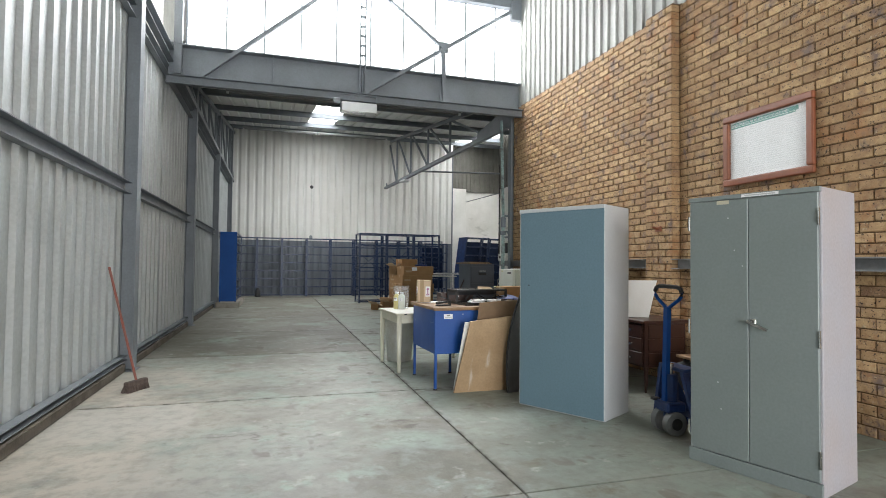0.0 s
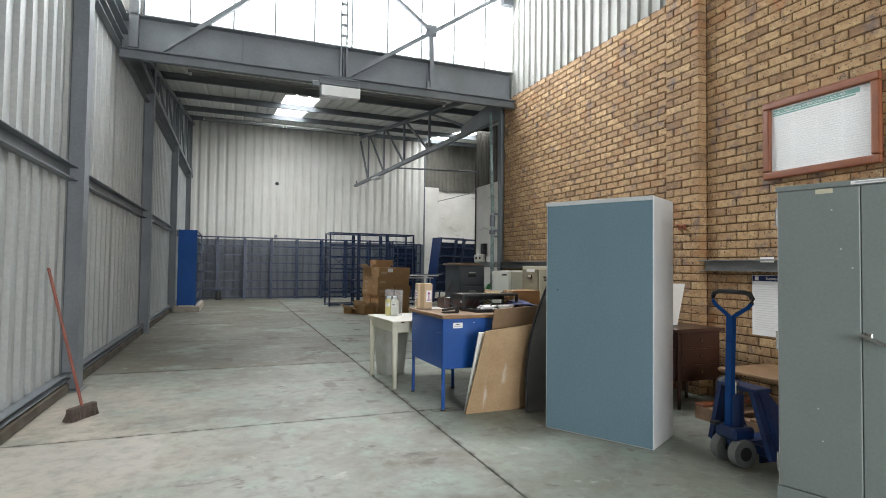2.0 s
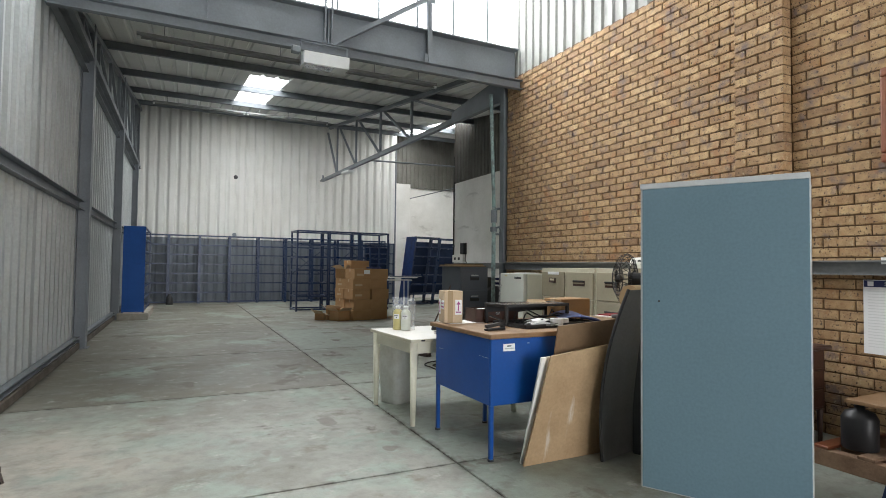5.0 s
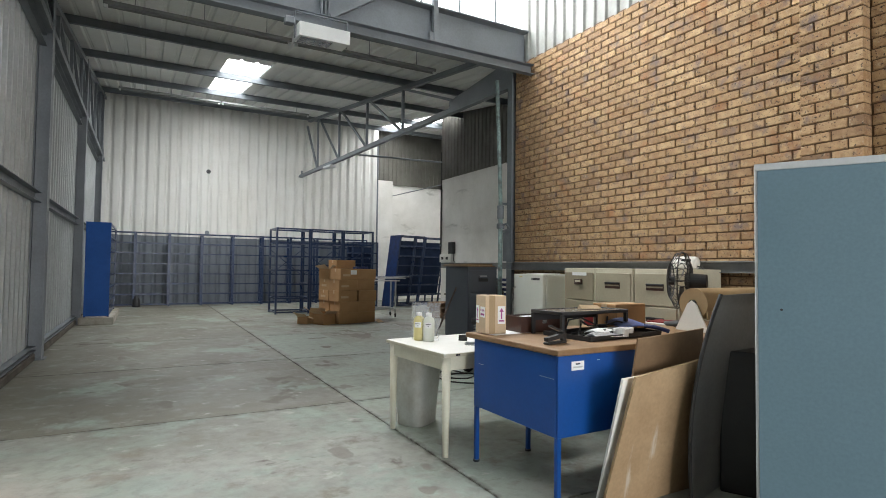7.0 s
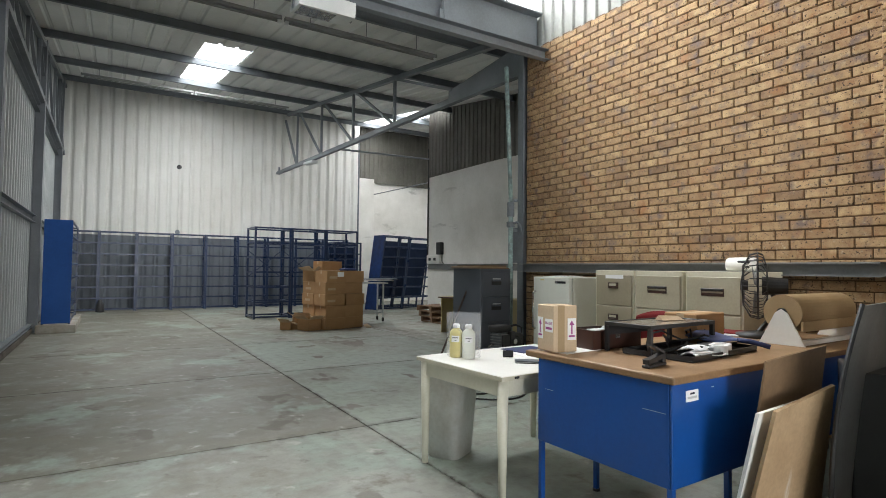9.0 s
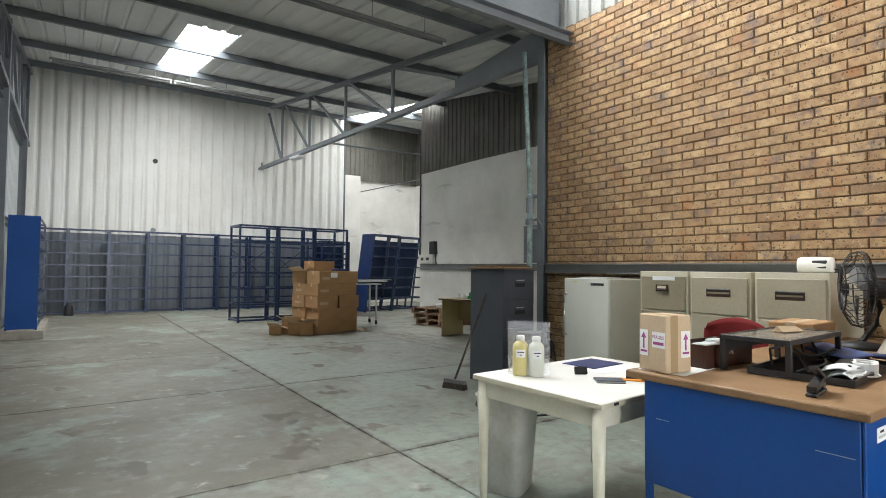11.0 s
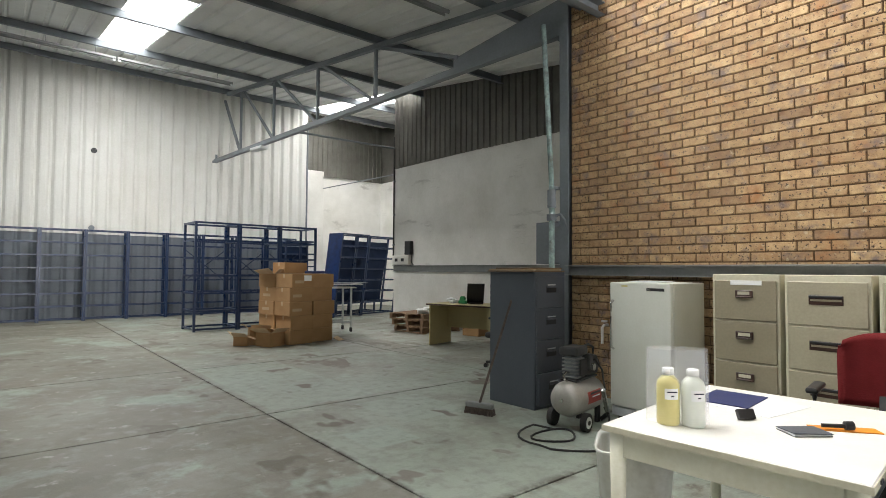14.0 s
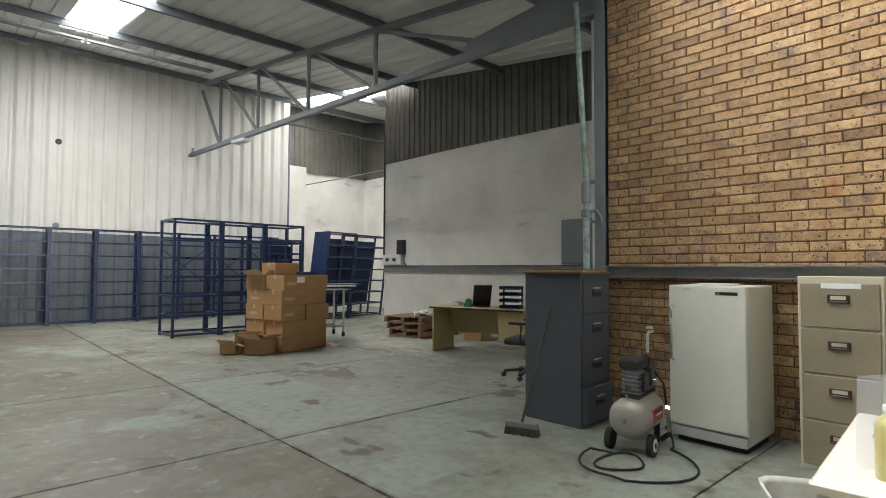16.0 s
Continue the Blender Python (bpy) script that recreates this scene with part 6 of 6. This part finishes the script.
# ---- framed notice on the brick wall ----
PF = pose(BRICK_X - 0.006, 5.748, 2.125, 90, 0, -90)
pf = thing("framed_notice", PF, "framed printed notice with a red-brown wooden frame", "notice")
W, H = 0.985, 0.715
for a in ((0, W, 0, 0.07, 0.0, 0.045), (0, W, H - 0.07, H, 0.0, 0.045), (0, 0.07, 0.0705, H - 0.0705, 0.0, 0.045), (W - 0.07, W, 0.0705, H - 0.0705, 0.0, 0.045)):
    part("frame", bx(*a, bevel=0.014, seg=2), M_FRAME, pf)
sh = part("paper", bx(0.071, W - 0.071, 0.071, H - 0.071, 0.004, 0.008), M_PAPER, pf)
part("heading_band", bx(0.08, W - 0.16, H - 0.122, H - 0.084, 0.0085, 0.0092), M_TEAL, sh)
part("heading_line", bx(0.08, W - 0.19, H - 0.14, H - 0.127, 0.0085, 0.0092), M_TEAL, sh)
part("emblem", bx(W - 0.135, W - 0.1, H - 0.13, H - 0.085, 0.0085, 0.0092), M_FAINT, sh)
text_part("lettering", "BASIC CONDITIONS OF EMPLOYMENT ACT, 1997", 0.0285, pose(0.086, H - 0.114, 0.0095), M_PAPER, sh)
for c in range(4):
    for r in range(22):
        x0 = 0.085 + 0.205 * c
        part("text_line", bx(x0, x0 + 0.19 - 0.03 * ((r * 7 + c * 3) % 4 == 0), H - 0.168 - 0.021 * r, H - 0.160 - 0.021 * r, 0.0085, 0.009), M_FAINT, sh)
pane = part("glass", bx(0.0705, W - 0.0705, 0.0705, H - 0.0705, 0.014, 0.016), M_GLASS, pf)
pane.visible_shadow = False
ps = thing("wall_poster", pose(BRICK_X - 0.006, 5.895, 0.69, 90, 0, -90), "white printed poster with a dark heading under the ledge", "poster")
shp = part("paper", bx(0, 0.85, 0, 0.56, 0, 0.002), M_PAPER, ps)
part("heading_band", bx(0.005, 0.845, 0.505, 0.555, 0.0022, 0.0028), M_NAVY, shp)
text_part("lettering", "Summary of the Employment", 0.038, pose(0.14, 0.518, 0.003), M_PAPER, shp)
part("emblem", bx(0.03, 0.07, 0.512, 0.548, 0.003, 0.0036), M_PAPER, shp)
for c in range(3):
    for r in range(20):
        part("text_line", bx(0.03 + 0.27 * c, 0.27 + 0.27 * c - 0.05 * ((r * 5 + c) % 3 == 0), 0.47 - 0.022 * r, 0.477 - 0.022 * r, 0.0022, 0.0026), M_FAINT, shp)
nl = thing("ledge_papers", pose(BRICK_X - 0.09, 5.72, 1.397, 0, 0, -92), "white paper strips on the steel ledge", "paper")
part("strip", bx(0.0, 0.14, -0.03, -0.028, -0.03, 0.02), M_PAPER, nl)
part("strip", bx(0.16, 0.34, -0.02, 0.05, 0.0, 0.006), M_TANFRAME, nl)

# ---- pallet truck ----
PJ = pose(2.98, 4.88, 0, 0, 0, -4)
pj = thing("pallet_truck", PJ, "worn blue hand pallet truck with a loop handle", "pallet truck")
for s in (-1, 1):
    w = part("steer_wheel", rod(bmesh.new(), (0, s * 0.045, 0.09), (0, s * 0.105, 0.09), 0.09, 26), M_LEDGE, pj, "grey rimmed steering wheel", False)
    part("hub", rod(bmesh.new(), (0, s * 0.104, 0.09), (0, s * 0.11, 0.09), 0.045, 16), M_RUBBER, w)
part("axle", rod(bmesh.new(), (0, -0.045, 0.09), (0, 0.045, 0.09), 0.02), M_BLACK, pj)
part("pump", box(rod(bmesh.new(), (0.02, 0, 0.12), (0.02, 0, 0.46), 0.055, 18), -0.07, 0.1, -0.09, 0.09, 0.17, 0.25, 0.015), M_TRUCK, pj)
part("ram", rod(bmesh.new(), (0.02, 0, 0.46), (0.02, 0, 0.54), 0.025, 14), M_CHROME, pj)
bm = bmesh.new()
for sd in (-1, 1):
    # slanting side cheek with a folded front edge on each side of the pump
    bar(bm, (0.08, sd * 0.25, 0.09), (0.05, sd * 0.13, 0.5), 0.035, 0.07, (1, 0, 0))
    plate(bm, [(0.1, sd * 0.265, 0.09), (0.42, sd * 0.265, 0.08), (0.12, sd * 0.15, 0.5), (0.06, sd * 0.14, 0.5)], 0.012)
box(bm, 0.09, 0.13, -0.25, 0.25, 0.085, 0.14, 0.006)
box(bm, 0.02, 0.16, -0.16, 0.16, 0.49, 0.52, 0.006)
part("frame", bm, M_TRUCK, pj)
for s in (-1, 1):
    f = part("fork", box(box(bx(0.1, 1.2, s * 0.19 - 0.075, s * 0.19 + 0.075, 0.075, 0.085), 0.1, 1.2, s * 0.19 - 0.075, s * 0.19 - 0.065, 0.03, 0.0745), 0.1, 1.2, s * 0.19 + 0.065, s * 0.19 + 0.075, 0.03, 0.0745), M_TRUCK, pj)
    part("load_roller", rod(bmesh.new(), (1.08, s * 0.19 - 0.04, 0.04), (1.08, s * 0.19 + 0.04, 0.04), 0.04, 16), M_RUBBER, f)
bm = bmesh.new()
bar(bm, (-0.03, 0, 0.22), (-0.01, 0, 0.98), 0.05, 0.035, (1, 0, 0))
part("tiller", bm, M_BLUE, pj)
loop = [(-0.01, 0.0, 0.97), (-0.008, -0.05, 1.0), (-0.006, -0.135, 1.05), (-0.005, -0.163, 1.078), (-0.004, -0.168, 1.105), (-0.004, -0.15, 1.135), (-0.004, -0.11, 1.147), (-0.004, 0.0, 1.15), (-0.004, 0.11, 1.147), (-0.004, 0.15, 1.135), (-0.004, 0.168, 1.105), (-0.005, 0.163, 1.078), (-0.006, 0.135, 1.05), (-0.008, 0.05, 1.0)]
part("handle_loop", sweep(bmesh.new(), loop, 0.014, 10, True), M_BLUE, pj, "", True)
part("handle_grip", sweep(bmesh.new(), loop[3:11], 0.0165, 10), M_BLACK, pj, "black rubber grip", True)
part("pedal", bx(-0.09, -0.03, 0.06, 0.11, 0.24, 0.26, 0.004), M_BLACK, pj)

# ---- pallet with bottles, brown desk ----
pal = thing("wooden_pallet", pose(3.62, 4.62, 0, 0, 0, 0), "orange-brown wooden pallet carrying bottles", "pallet")
for i in range(5):
    part("deck_board", bx(0, 0.74, 0.02 + 0.27 * i, 0.12 + 0.27 * i, 0.112, 0.132, 0.003), M_FRAME if i == 4 else M_PALLET, pal)
for x in (0.0, 0.33, 0.66):
    part("stringer", bx(x, x + 0.08, 0, 1.2, 0.0, 0.111, 0.004), M_PALLET, pal)
drum = thing("black_canister", pose(3.80, 5.62, 0.1325), "glossy black plastic canister on the pallet", "canister")
part("body", lathe(bmesh.new(), [(0.10, 0), (0.105, 0.01), (0.105, 0.2), (0.085, 0.24), (0.03, 0.26), (0.03, 0.3)], 24), M_BLACK, drum, "", True)
lt = thing("low_bench", pose(3.72, 4.45, 0.1325), "low wooden bench board standing on the pallet", "bench")
part("board", bx(0, 0.62, 0, 1.22, 0.30, 0.325, 0.004), M_WOOD, lt)
for y in (0.08, 0.9):
    part("support", bx(0.35, 0.58, y, y + 0.03, 0, 0.299, 0.003), M_PLY, lt)
for i, (x, y, h, mt, cp_) in enumerate(((3.95, 5.12, 0.2, M_BLACK, M_YELLOW), (4.05, 5.0, 0.24, M_DARKWOOD, M_YELLOW), (4.1, 4.88, 0.26, M_BLACK, M_RED), (3.98, 4.82, 0.22, M_MILK, M_RED), (4.15, 4.72, 0.24, M_DARKWOOD, M_RED))):
    b = thing("chemical_bottle", pose(x, y, 0.458), "dark bottle with a coloured cap on the low bench" if mt is not M_MILK else "clear plastic jar with a red lid on the low bench", "bottle", "bottles on the low bench")
    part("body", lathe(bmesh.new(), [(0.045, 0), (0.05, 0.008), (0.05, h * 0.62), (0.04, h * 0.75), (0.02, h * 0.84), (0.02, h * 0.9)], 20), mt, b, "", True)
    part("cap", lathe(bmesh.new(), [(0.026, h * 0.88), (0.026, h), (0.022, h + 0.004)], 16), cp_, b, "", True)
bdk = thing("wooden_desk", pose(4.19, 6.02, 0, 0, 0, 90), "dark stained wooden desk with drawers by the brick wall", "desk")
# local x runs along the wall, local y out from the wall into the room
part("desktop", bx(-0.02, 1.25, -0.0, 0.58, 0.715, 0.745, 0.006), M_DARKWOOD, bdk)
part("pedestal", bx(0.02, 0.42, 0.03, 0.54, 0.26, 0.714, 0.004), M_DARKWOOD, bdk)
part("back_panel", bx(0.425, 1.2, 0.03, 0.05, 0.3, 0.714), M_DARKWOOD, bdk)
for x in (0.04, 0.4, 1.2):
    for y in (0.06, 0.51):
        part("leg", rod(bmesh.new(), (x, y, 0), (x, y, 0.262 if x < 1 else 0.714), 0.014, 10, 0.024), M_DARKWOOD, bdk)
for i in range(3):
    d = part("drawer_front", bx(0.05, 0.39, 0.5405, 0.555, 0.28 + 0.145 * i, 0.41 + 0.145 * i, 0.004), M_DARKWOOD, bdk)
    part("knob", rod(bmesh.new(), (0.22, 0.556, 0.345 + 0.145 * i), (0.22, 0.575, 0.345 + 0.145 * i), 0.012, 10), M_CHROME, d)
    d = part("drawer_front", bx(0.008, 0.0195, 0.06, 0.5, 0.28 + 0.145 * i, 0.41 + 0.145 * i, 0.003), M_DARKWOOD, bdk)
    part("knob", rod(bmesh.new(), (-0.008, 0.28, 0.345 + 0.145 * i), (0.0075, 0.28, 0.345 + 0.145 * i), 0.012, 10), M_CHROME, d)
leaning("white_board", [(3.64, 6.45, 0.7465), (3.92, 6.33, 0.7465), (4.06, 6.37, 1.15), (3.64, 6.53, 1.15)], 0.012, M_WHITE, "plain white board standing on the brown desk")

# ---- lamps, pipes and wall fittings ----
fl = thing("flood_light", pose(1.30, 10.52, 3.86, 0, 0, 0), "white metal flood light hung under the girder", "lamp")
bm = bmesh.new()
plate(bm, [(-0.29, -0.16, 0.0), (0.29, -0.16, 0.0), (0.29, 0.14, 0.03), (-0.29, 0.14, 0.03)], 0.15)
part("housing", bm, M_LAMPWHITE, fl)
part("reflector", plate(bmesh.new(), [(-0.26, -0.13, -0.004), (0.1, -0.13, -0.004), (0.1, 0.11, 0.022), (-0.26, 0.11, 0.022)], 0.003), M_CHROME, fl)
part("bracket", box(box(bx(-0.31, -0.3, -0.02, 0.02, 0.02, 0.32), 0.3, 0.31, -0.02, 0.02, 0.02, 0.32), -0.31, 0.31, -0.02, 0.02, 0.3205, 0.33), M_STEEL, fl)
part("junction_box", bx(-0.42, -0.315, -0.05, 0.05, 0.16, 0.24, 0.008), M_STEEL, fl)


def batten(m, w, label):
    t = thing("fluorescent_batten", m, label, "lamp", "fluorescent battens")
    part("spine", bx(0, w, -0.04, 0.04, 0, 0.05, 0.006), M_LEDGE, t)
    part("tube", rod(bmesh.new(), (0.05, 0, -0.025), (w - 0.05, 0, -0.025), 0.014, 10), M_GREYPLAST, t)
    for x in (0.03, w - 0.03):
        part("end_cap", bx(x - 0.025, x + 0.025, -0.02, 0.02, -0.045, -0.0005, 0.004), M_LAMPWHITE, t)
    for i in range(3):
        xx = w * (0.15 + 0.35 * i)
        part("hanger", rod(bmesh.new(), (xx, 0, 0.05), (xx, 0, 0.30), 0.005, 6), M_STEEL, t)
    return t


for i in range(2):
    batten(pose(-0.98 + 2.42 * i, 12.48, 4.62), 2.38, "unlit fluorescent batten hung below the roof")
    batten(pose(-1.15 + 2.5 * i, 20.72, 5.86), 2.46, "unlit fluorescent batten hung below the roof")
tl = thing("flood_light", pose(TX, 20.6, chord_low(20.6) - 0.11, 0, 0, 8), "small white lamp box under the truss chord", "lamp")
part("housing", bx(-0.1, 0.1, -0.28, 0.28, -0.02, 0.055, 0.015, 2), M_LAMPWHITE, tl)
pv = thing("standpipe", pose(4.28, 11.17, 0), "flaking green pipe with a valve by the brick corner", "pipe")
part("pipe", rod(rod(bmesh.new(), (0, 0, 0), (0, 0, 2.3), 0.034, 14), (0, 0, 2.3), (0.0, 0.12, 4.2), 0.03, 14), M_PIPE, pv, "", True)
part("valve", box(rod(bmesh.new(), (0, 0, 2.05), (0, 0, 2.25), 0.05, 14), -0.05, 0.05, -0.04, 0.04, 1.9, 1.98, 0.01), M_STEEL, pv)
part("elbow", sweep(bmesh.new(), [(0, 0, 1.95), (0.05, -0.08, 1.97), (0.08, -0.12, 1.9), (0.1, -0.15, 1.78)], 0.018), M_STEEL, pv)
for z in (2.28, 1.86):
    part("bracket", bx(-0.01, 0.13, -0.03, 0.03, z - 0.015, z + 0.015), M_STEEL, pv)
eb = thing("switch_panel", pose(4.80, 11.35, 1.42), "grey steel electrical panel beside the brick corner", "electrical box")
part("enclosure", bx(0, 0.40, 0, 0.5, 0, 0.53, 0.006), M_STEEL, eb)
part("door", bx(-0.010, -0.0005, 0.012, 0.488, 0.012, 0.518, 0.003), M_STEEL, eb)
part("lock", rod(bmesh.new(), (-0.018, 0.05, 0.27), (-0.0105, 0.05, 0.27), 0.012, 10), M_CHROME, eb)
sw = thing("socket_box", pose(RIGHT_X - 0.004, 19.2, 1.47, 0, 0, -90), "white double socket box with a black isolator", "socket")
part("box", bx(0, 0.72, -0.08, 0.0, 0.0, 0.24, 0.008), M_WHITE, sw)
for x in (0.12, 0.4):
    part("socket", bx(x, x + 0.13, -0.086, -0.0805, 0.08, 0.16, 0.003), M_BLACK, sw)
part("isolator", bx(0.6, 0.84, -0.12, 0.0, 0.25, 0.6, 0.012), M_BLACK, sw)
part("cable", sweep(bmesh.new(), [(0.78, -0.02, 0.25), (0.78, -0.02, 0.05), (0.86, -0.02, -0.01)], 0.012), M_BLACK, sw)
cd = thing("wall_conduit", pose(RIGHT_X - 0.03, RIGHT_END - 0.02, 0), "black conduit running up the wall corner", "conduit")
part("conduit", rod(bmesh.new(), (0, 0, 1.62), (0, 0, 4.9), 0.022, 10), M_BLACK, cd)
for z in (2.0, 2.8, 3.7):
    part("clamp", bx(-0.03, 0.03, -0.03, 0.01, z - 0.02, z + 0.02), M_STEEL, cd)
cd2 = thing("wall_conduit", pose(7.46, BACK_Y - 0.07, 0), "dark conduit at the end of the white sheet wall", "conduit")
part("conduit", rod(bmesh.new(), (0, 0, 0.0), (0, 0, 6.3), 0.03, 10), M_STEEL, cd2)
sp = thing("wall_bolt", pose(1.364, BACK_Y - 0.088, 4.44), "dark round hole plug in the white sheet wall", "plug")
part("ring", lathe(bmesh.new(), [(0.07, 0), (0.07, 0.03), (0.045, 0.03), (0.045, 0.002)], 20), M_BLACK, sp)
part("plug", rod(bmesh.new(), (0, 0, 0.002), (0, 0, 0.02), 0.04, 14), M_BLACK, sp)
sp.rotation_euler = (radians(90), 0, 0)
sp2 = thing("wall_bolt", pose(1.36, BACK_Y - 0.088, 2.38), "dark round plug above the shelving", "plug")
part("plug", rod(bmesh.new(), (0, 0, 0), (0, 0, 0.035), 0.07, 16), M_STEEL, sp2)
sp2.rotation_euler = (radians(90), 0, 0)
tp = thing("wall_bell", pose(BRICK_X - 0.1, 6.655, 1.75), "small rusty fitting on the brick pier", "fitting")
part("plate", bx(-0.02, 0.0, -0.05, 0.05, -0.03, 0.03, 0.004), M_FRAME, tp)
part("pin", rod(bmesh.new(), (-0.09, 0, 0.02), (-0.02, 0, 0.0), 0.012), M_FRAME, tp)
dj = thing("dark_can", pose(-0.63, 23.25, 0), "dark jug on the floor before the shelving", "jug")
part("body", lathe(bmesh.new(), [(0.1, 0), (0.11, 0.02), (0.1, 0.22), (0.05, 0.3), (0.05, 0.34)], 18), M_BLACK, dj, "", True)

# ---- floor slabs ----
xs = [WALL_L - 0.15, 1.384, 4.5, 7.9, FAR_X + 0.1]
ys = [REAR_Y, -1.1, 1.5, 4.15, 6.8, 9.45, 12.12, 14.85, 17.62, 20.3, 22.9, BACK2_Y + 0.1]
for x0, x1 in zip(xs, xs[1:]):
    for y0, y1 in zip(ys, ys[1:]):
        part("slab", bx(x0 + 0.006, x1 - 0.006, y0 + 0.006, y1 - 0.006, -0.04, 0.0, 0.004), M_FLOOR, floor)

# ---- bricks ----
COURSE, BRICK_L, BRICK_H, JOINT = 0.0836, 0.2245, 0.0735, 0.0105
rnd = random.Random(7)


def brick_into(verts, faces, y0, y1, z0, xf, thick):
    """A brick face with worn, slightly chamfered edges, standing out by its own small amount."""
    o = rnd.uniform(-0.003, 0.002)
    c = 0.005
    j = [rnd.uniform(-0.0025, 0.0025) for _ in range(4)]
    z1 = z0 + BRICK_H
    n = len(verts)
    verts += [(xf + o + c, y0, z0), (xf + o + c, y1, z0), (xf + o + c, y1, z1), (xf + o + c, y0, z1)]
    verts += [(xf + o, y0 + c + j[0], z0 + c), (xf + o, y1 - c + j[1], z0 + c + j[2]), (xf + o, y1 - c, z1 - c + j[3]), (xf + o, y0 + c, z1 - c)]
    verts += [(xf + thick, y0, z0), (xf + thick, y1, z0), (xf + thick, y1, z1), (xf + thick, y0, z1)]
    faces += [(n + 7, n + 6, n + 5, n + 4)]
    for i in range(4):
        k = (i + 1) % 4
        faces += [(n + i, n + 4 + i, n + 4 + k, n + k), (n + i, n + k, n + 8 + k, n + 8 + i)]


verts, faces = [], []
wall_brick = tagged(new("wall_brick"), "yellow-brown face brick wall with brown recessed joints", "wall", "", "structure")
wall_brick.matrix_world = pose(BRICK_X, 8.0, 0)
near = []
for r in range(52):
    z0 = 0.004 + r * COURSE
    y = BRICK_END - (0.0 if r % 2 else (BRICK_L + JOINT) / 2)
    if r % 2 == 0:
        brick_into(verts, faces, BRICK_END - (BRICK_L - JOINT) / 2, BRICK_END, z0, BRICK_X, 0.03)
        y = BRICK_END - (BRICK_L + JOINT) / 2
    while y - BRICK_L > REAR_Y + 0.01:
        inside = y > 6.45 and y - BRICK_L < 6.88
        if inside:
            # bricks cut to butt against the pier
            if y - BRICK_L < 6.40:
                brick_into(verts, faces, y - BRICK_L, 6.428, z0, BRICK_X, 0.03)
            if y > 6.93:
                brick_into(verts, faces, 6.902, y, z0, BRICK_X, 0.03)
        else:
            if 9.2 < y - BRICK_L and y < 10.98 and 8 <= r < 42 and len(near) < 290:
                near.append((y, z0))
            else:
                brick_into(verts, faces, y - BRICK_L, y, z0, BRICK_X, 0.03)
        y -= BRICK_L + JOINT
    cuts = ((6.435, 6.435 + BRICK_L), (6.435 + BRICK_L + 0.012, 6.895)) if r % 2 == 0 else ((6.435, 6.54), (6.552, 6.774), (6.786, 6.895))
    for a, b in cuts:
        brick_into(verts, faces, a, b, z0, BRICK_X - 0.1, 0.11)
me = bpy.data.meshes.new("brickwork")
me.from_pydata(verts, [], faces)
me.update()
me.materials.append(M_BRICK)
ob = new("brickwork", me)
ob.parent = wall_brick
ob.matrix_parent_inverse = wall_brick.matrix_world.inverted()
tagged(ob, "yellow-brown face bricks", "", "", "stuff")
M_BRICK_ONE = M_BRICK.copy()
M_BRICK_ONE.name = "yellow_face_brick_single"
nt = M_BRICK_ONE.node_tree
for nd in list(nt.nodes):
    if nd.bl_idname == "ShaderNodeNewGeometry":
        info = nt.nodes.new("ShaderNodeObjectInfo")
        for lk in list(nd.outputs["Random Per Island"].links):
            nt.links.new(info.outputs["Random"], lk.to_socket)
    if nd.bl_idname == "ShaderNodeTexCoord":
        # object coordinates plus each brick's own place, so that no two bricks look the same
        geo = nt.nodes.new("ShaderNodeNewGeometry")
        for lk in list(nd.outputs["Object"].links):
            nt.links.new(geo.outputs["Position"], lk.to_socket)
shapes = []
for i in range(6):
    v, f = [], []
    brick_into(v, f, -BRICK_L / 2, BRICK_L / 2, 0, 0, 0.03)
    me = bpy.data.meshes.new("brick")
    me.from_pydata(v, [], f)
    me.update()
    me.materials.append(M_BRICK_ONE)
    shapes.append(me)
for i, (y, z0) in enumerate(near):
    ob = new("brick", shapes[i % 6])
    ob.parent = wall_brick
    ob.location = (0, y - BRICK_L / 2 - 8.0, z0)
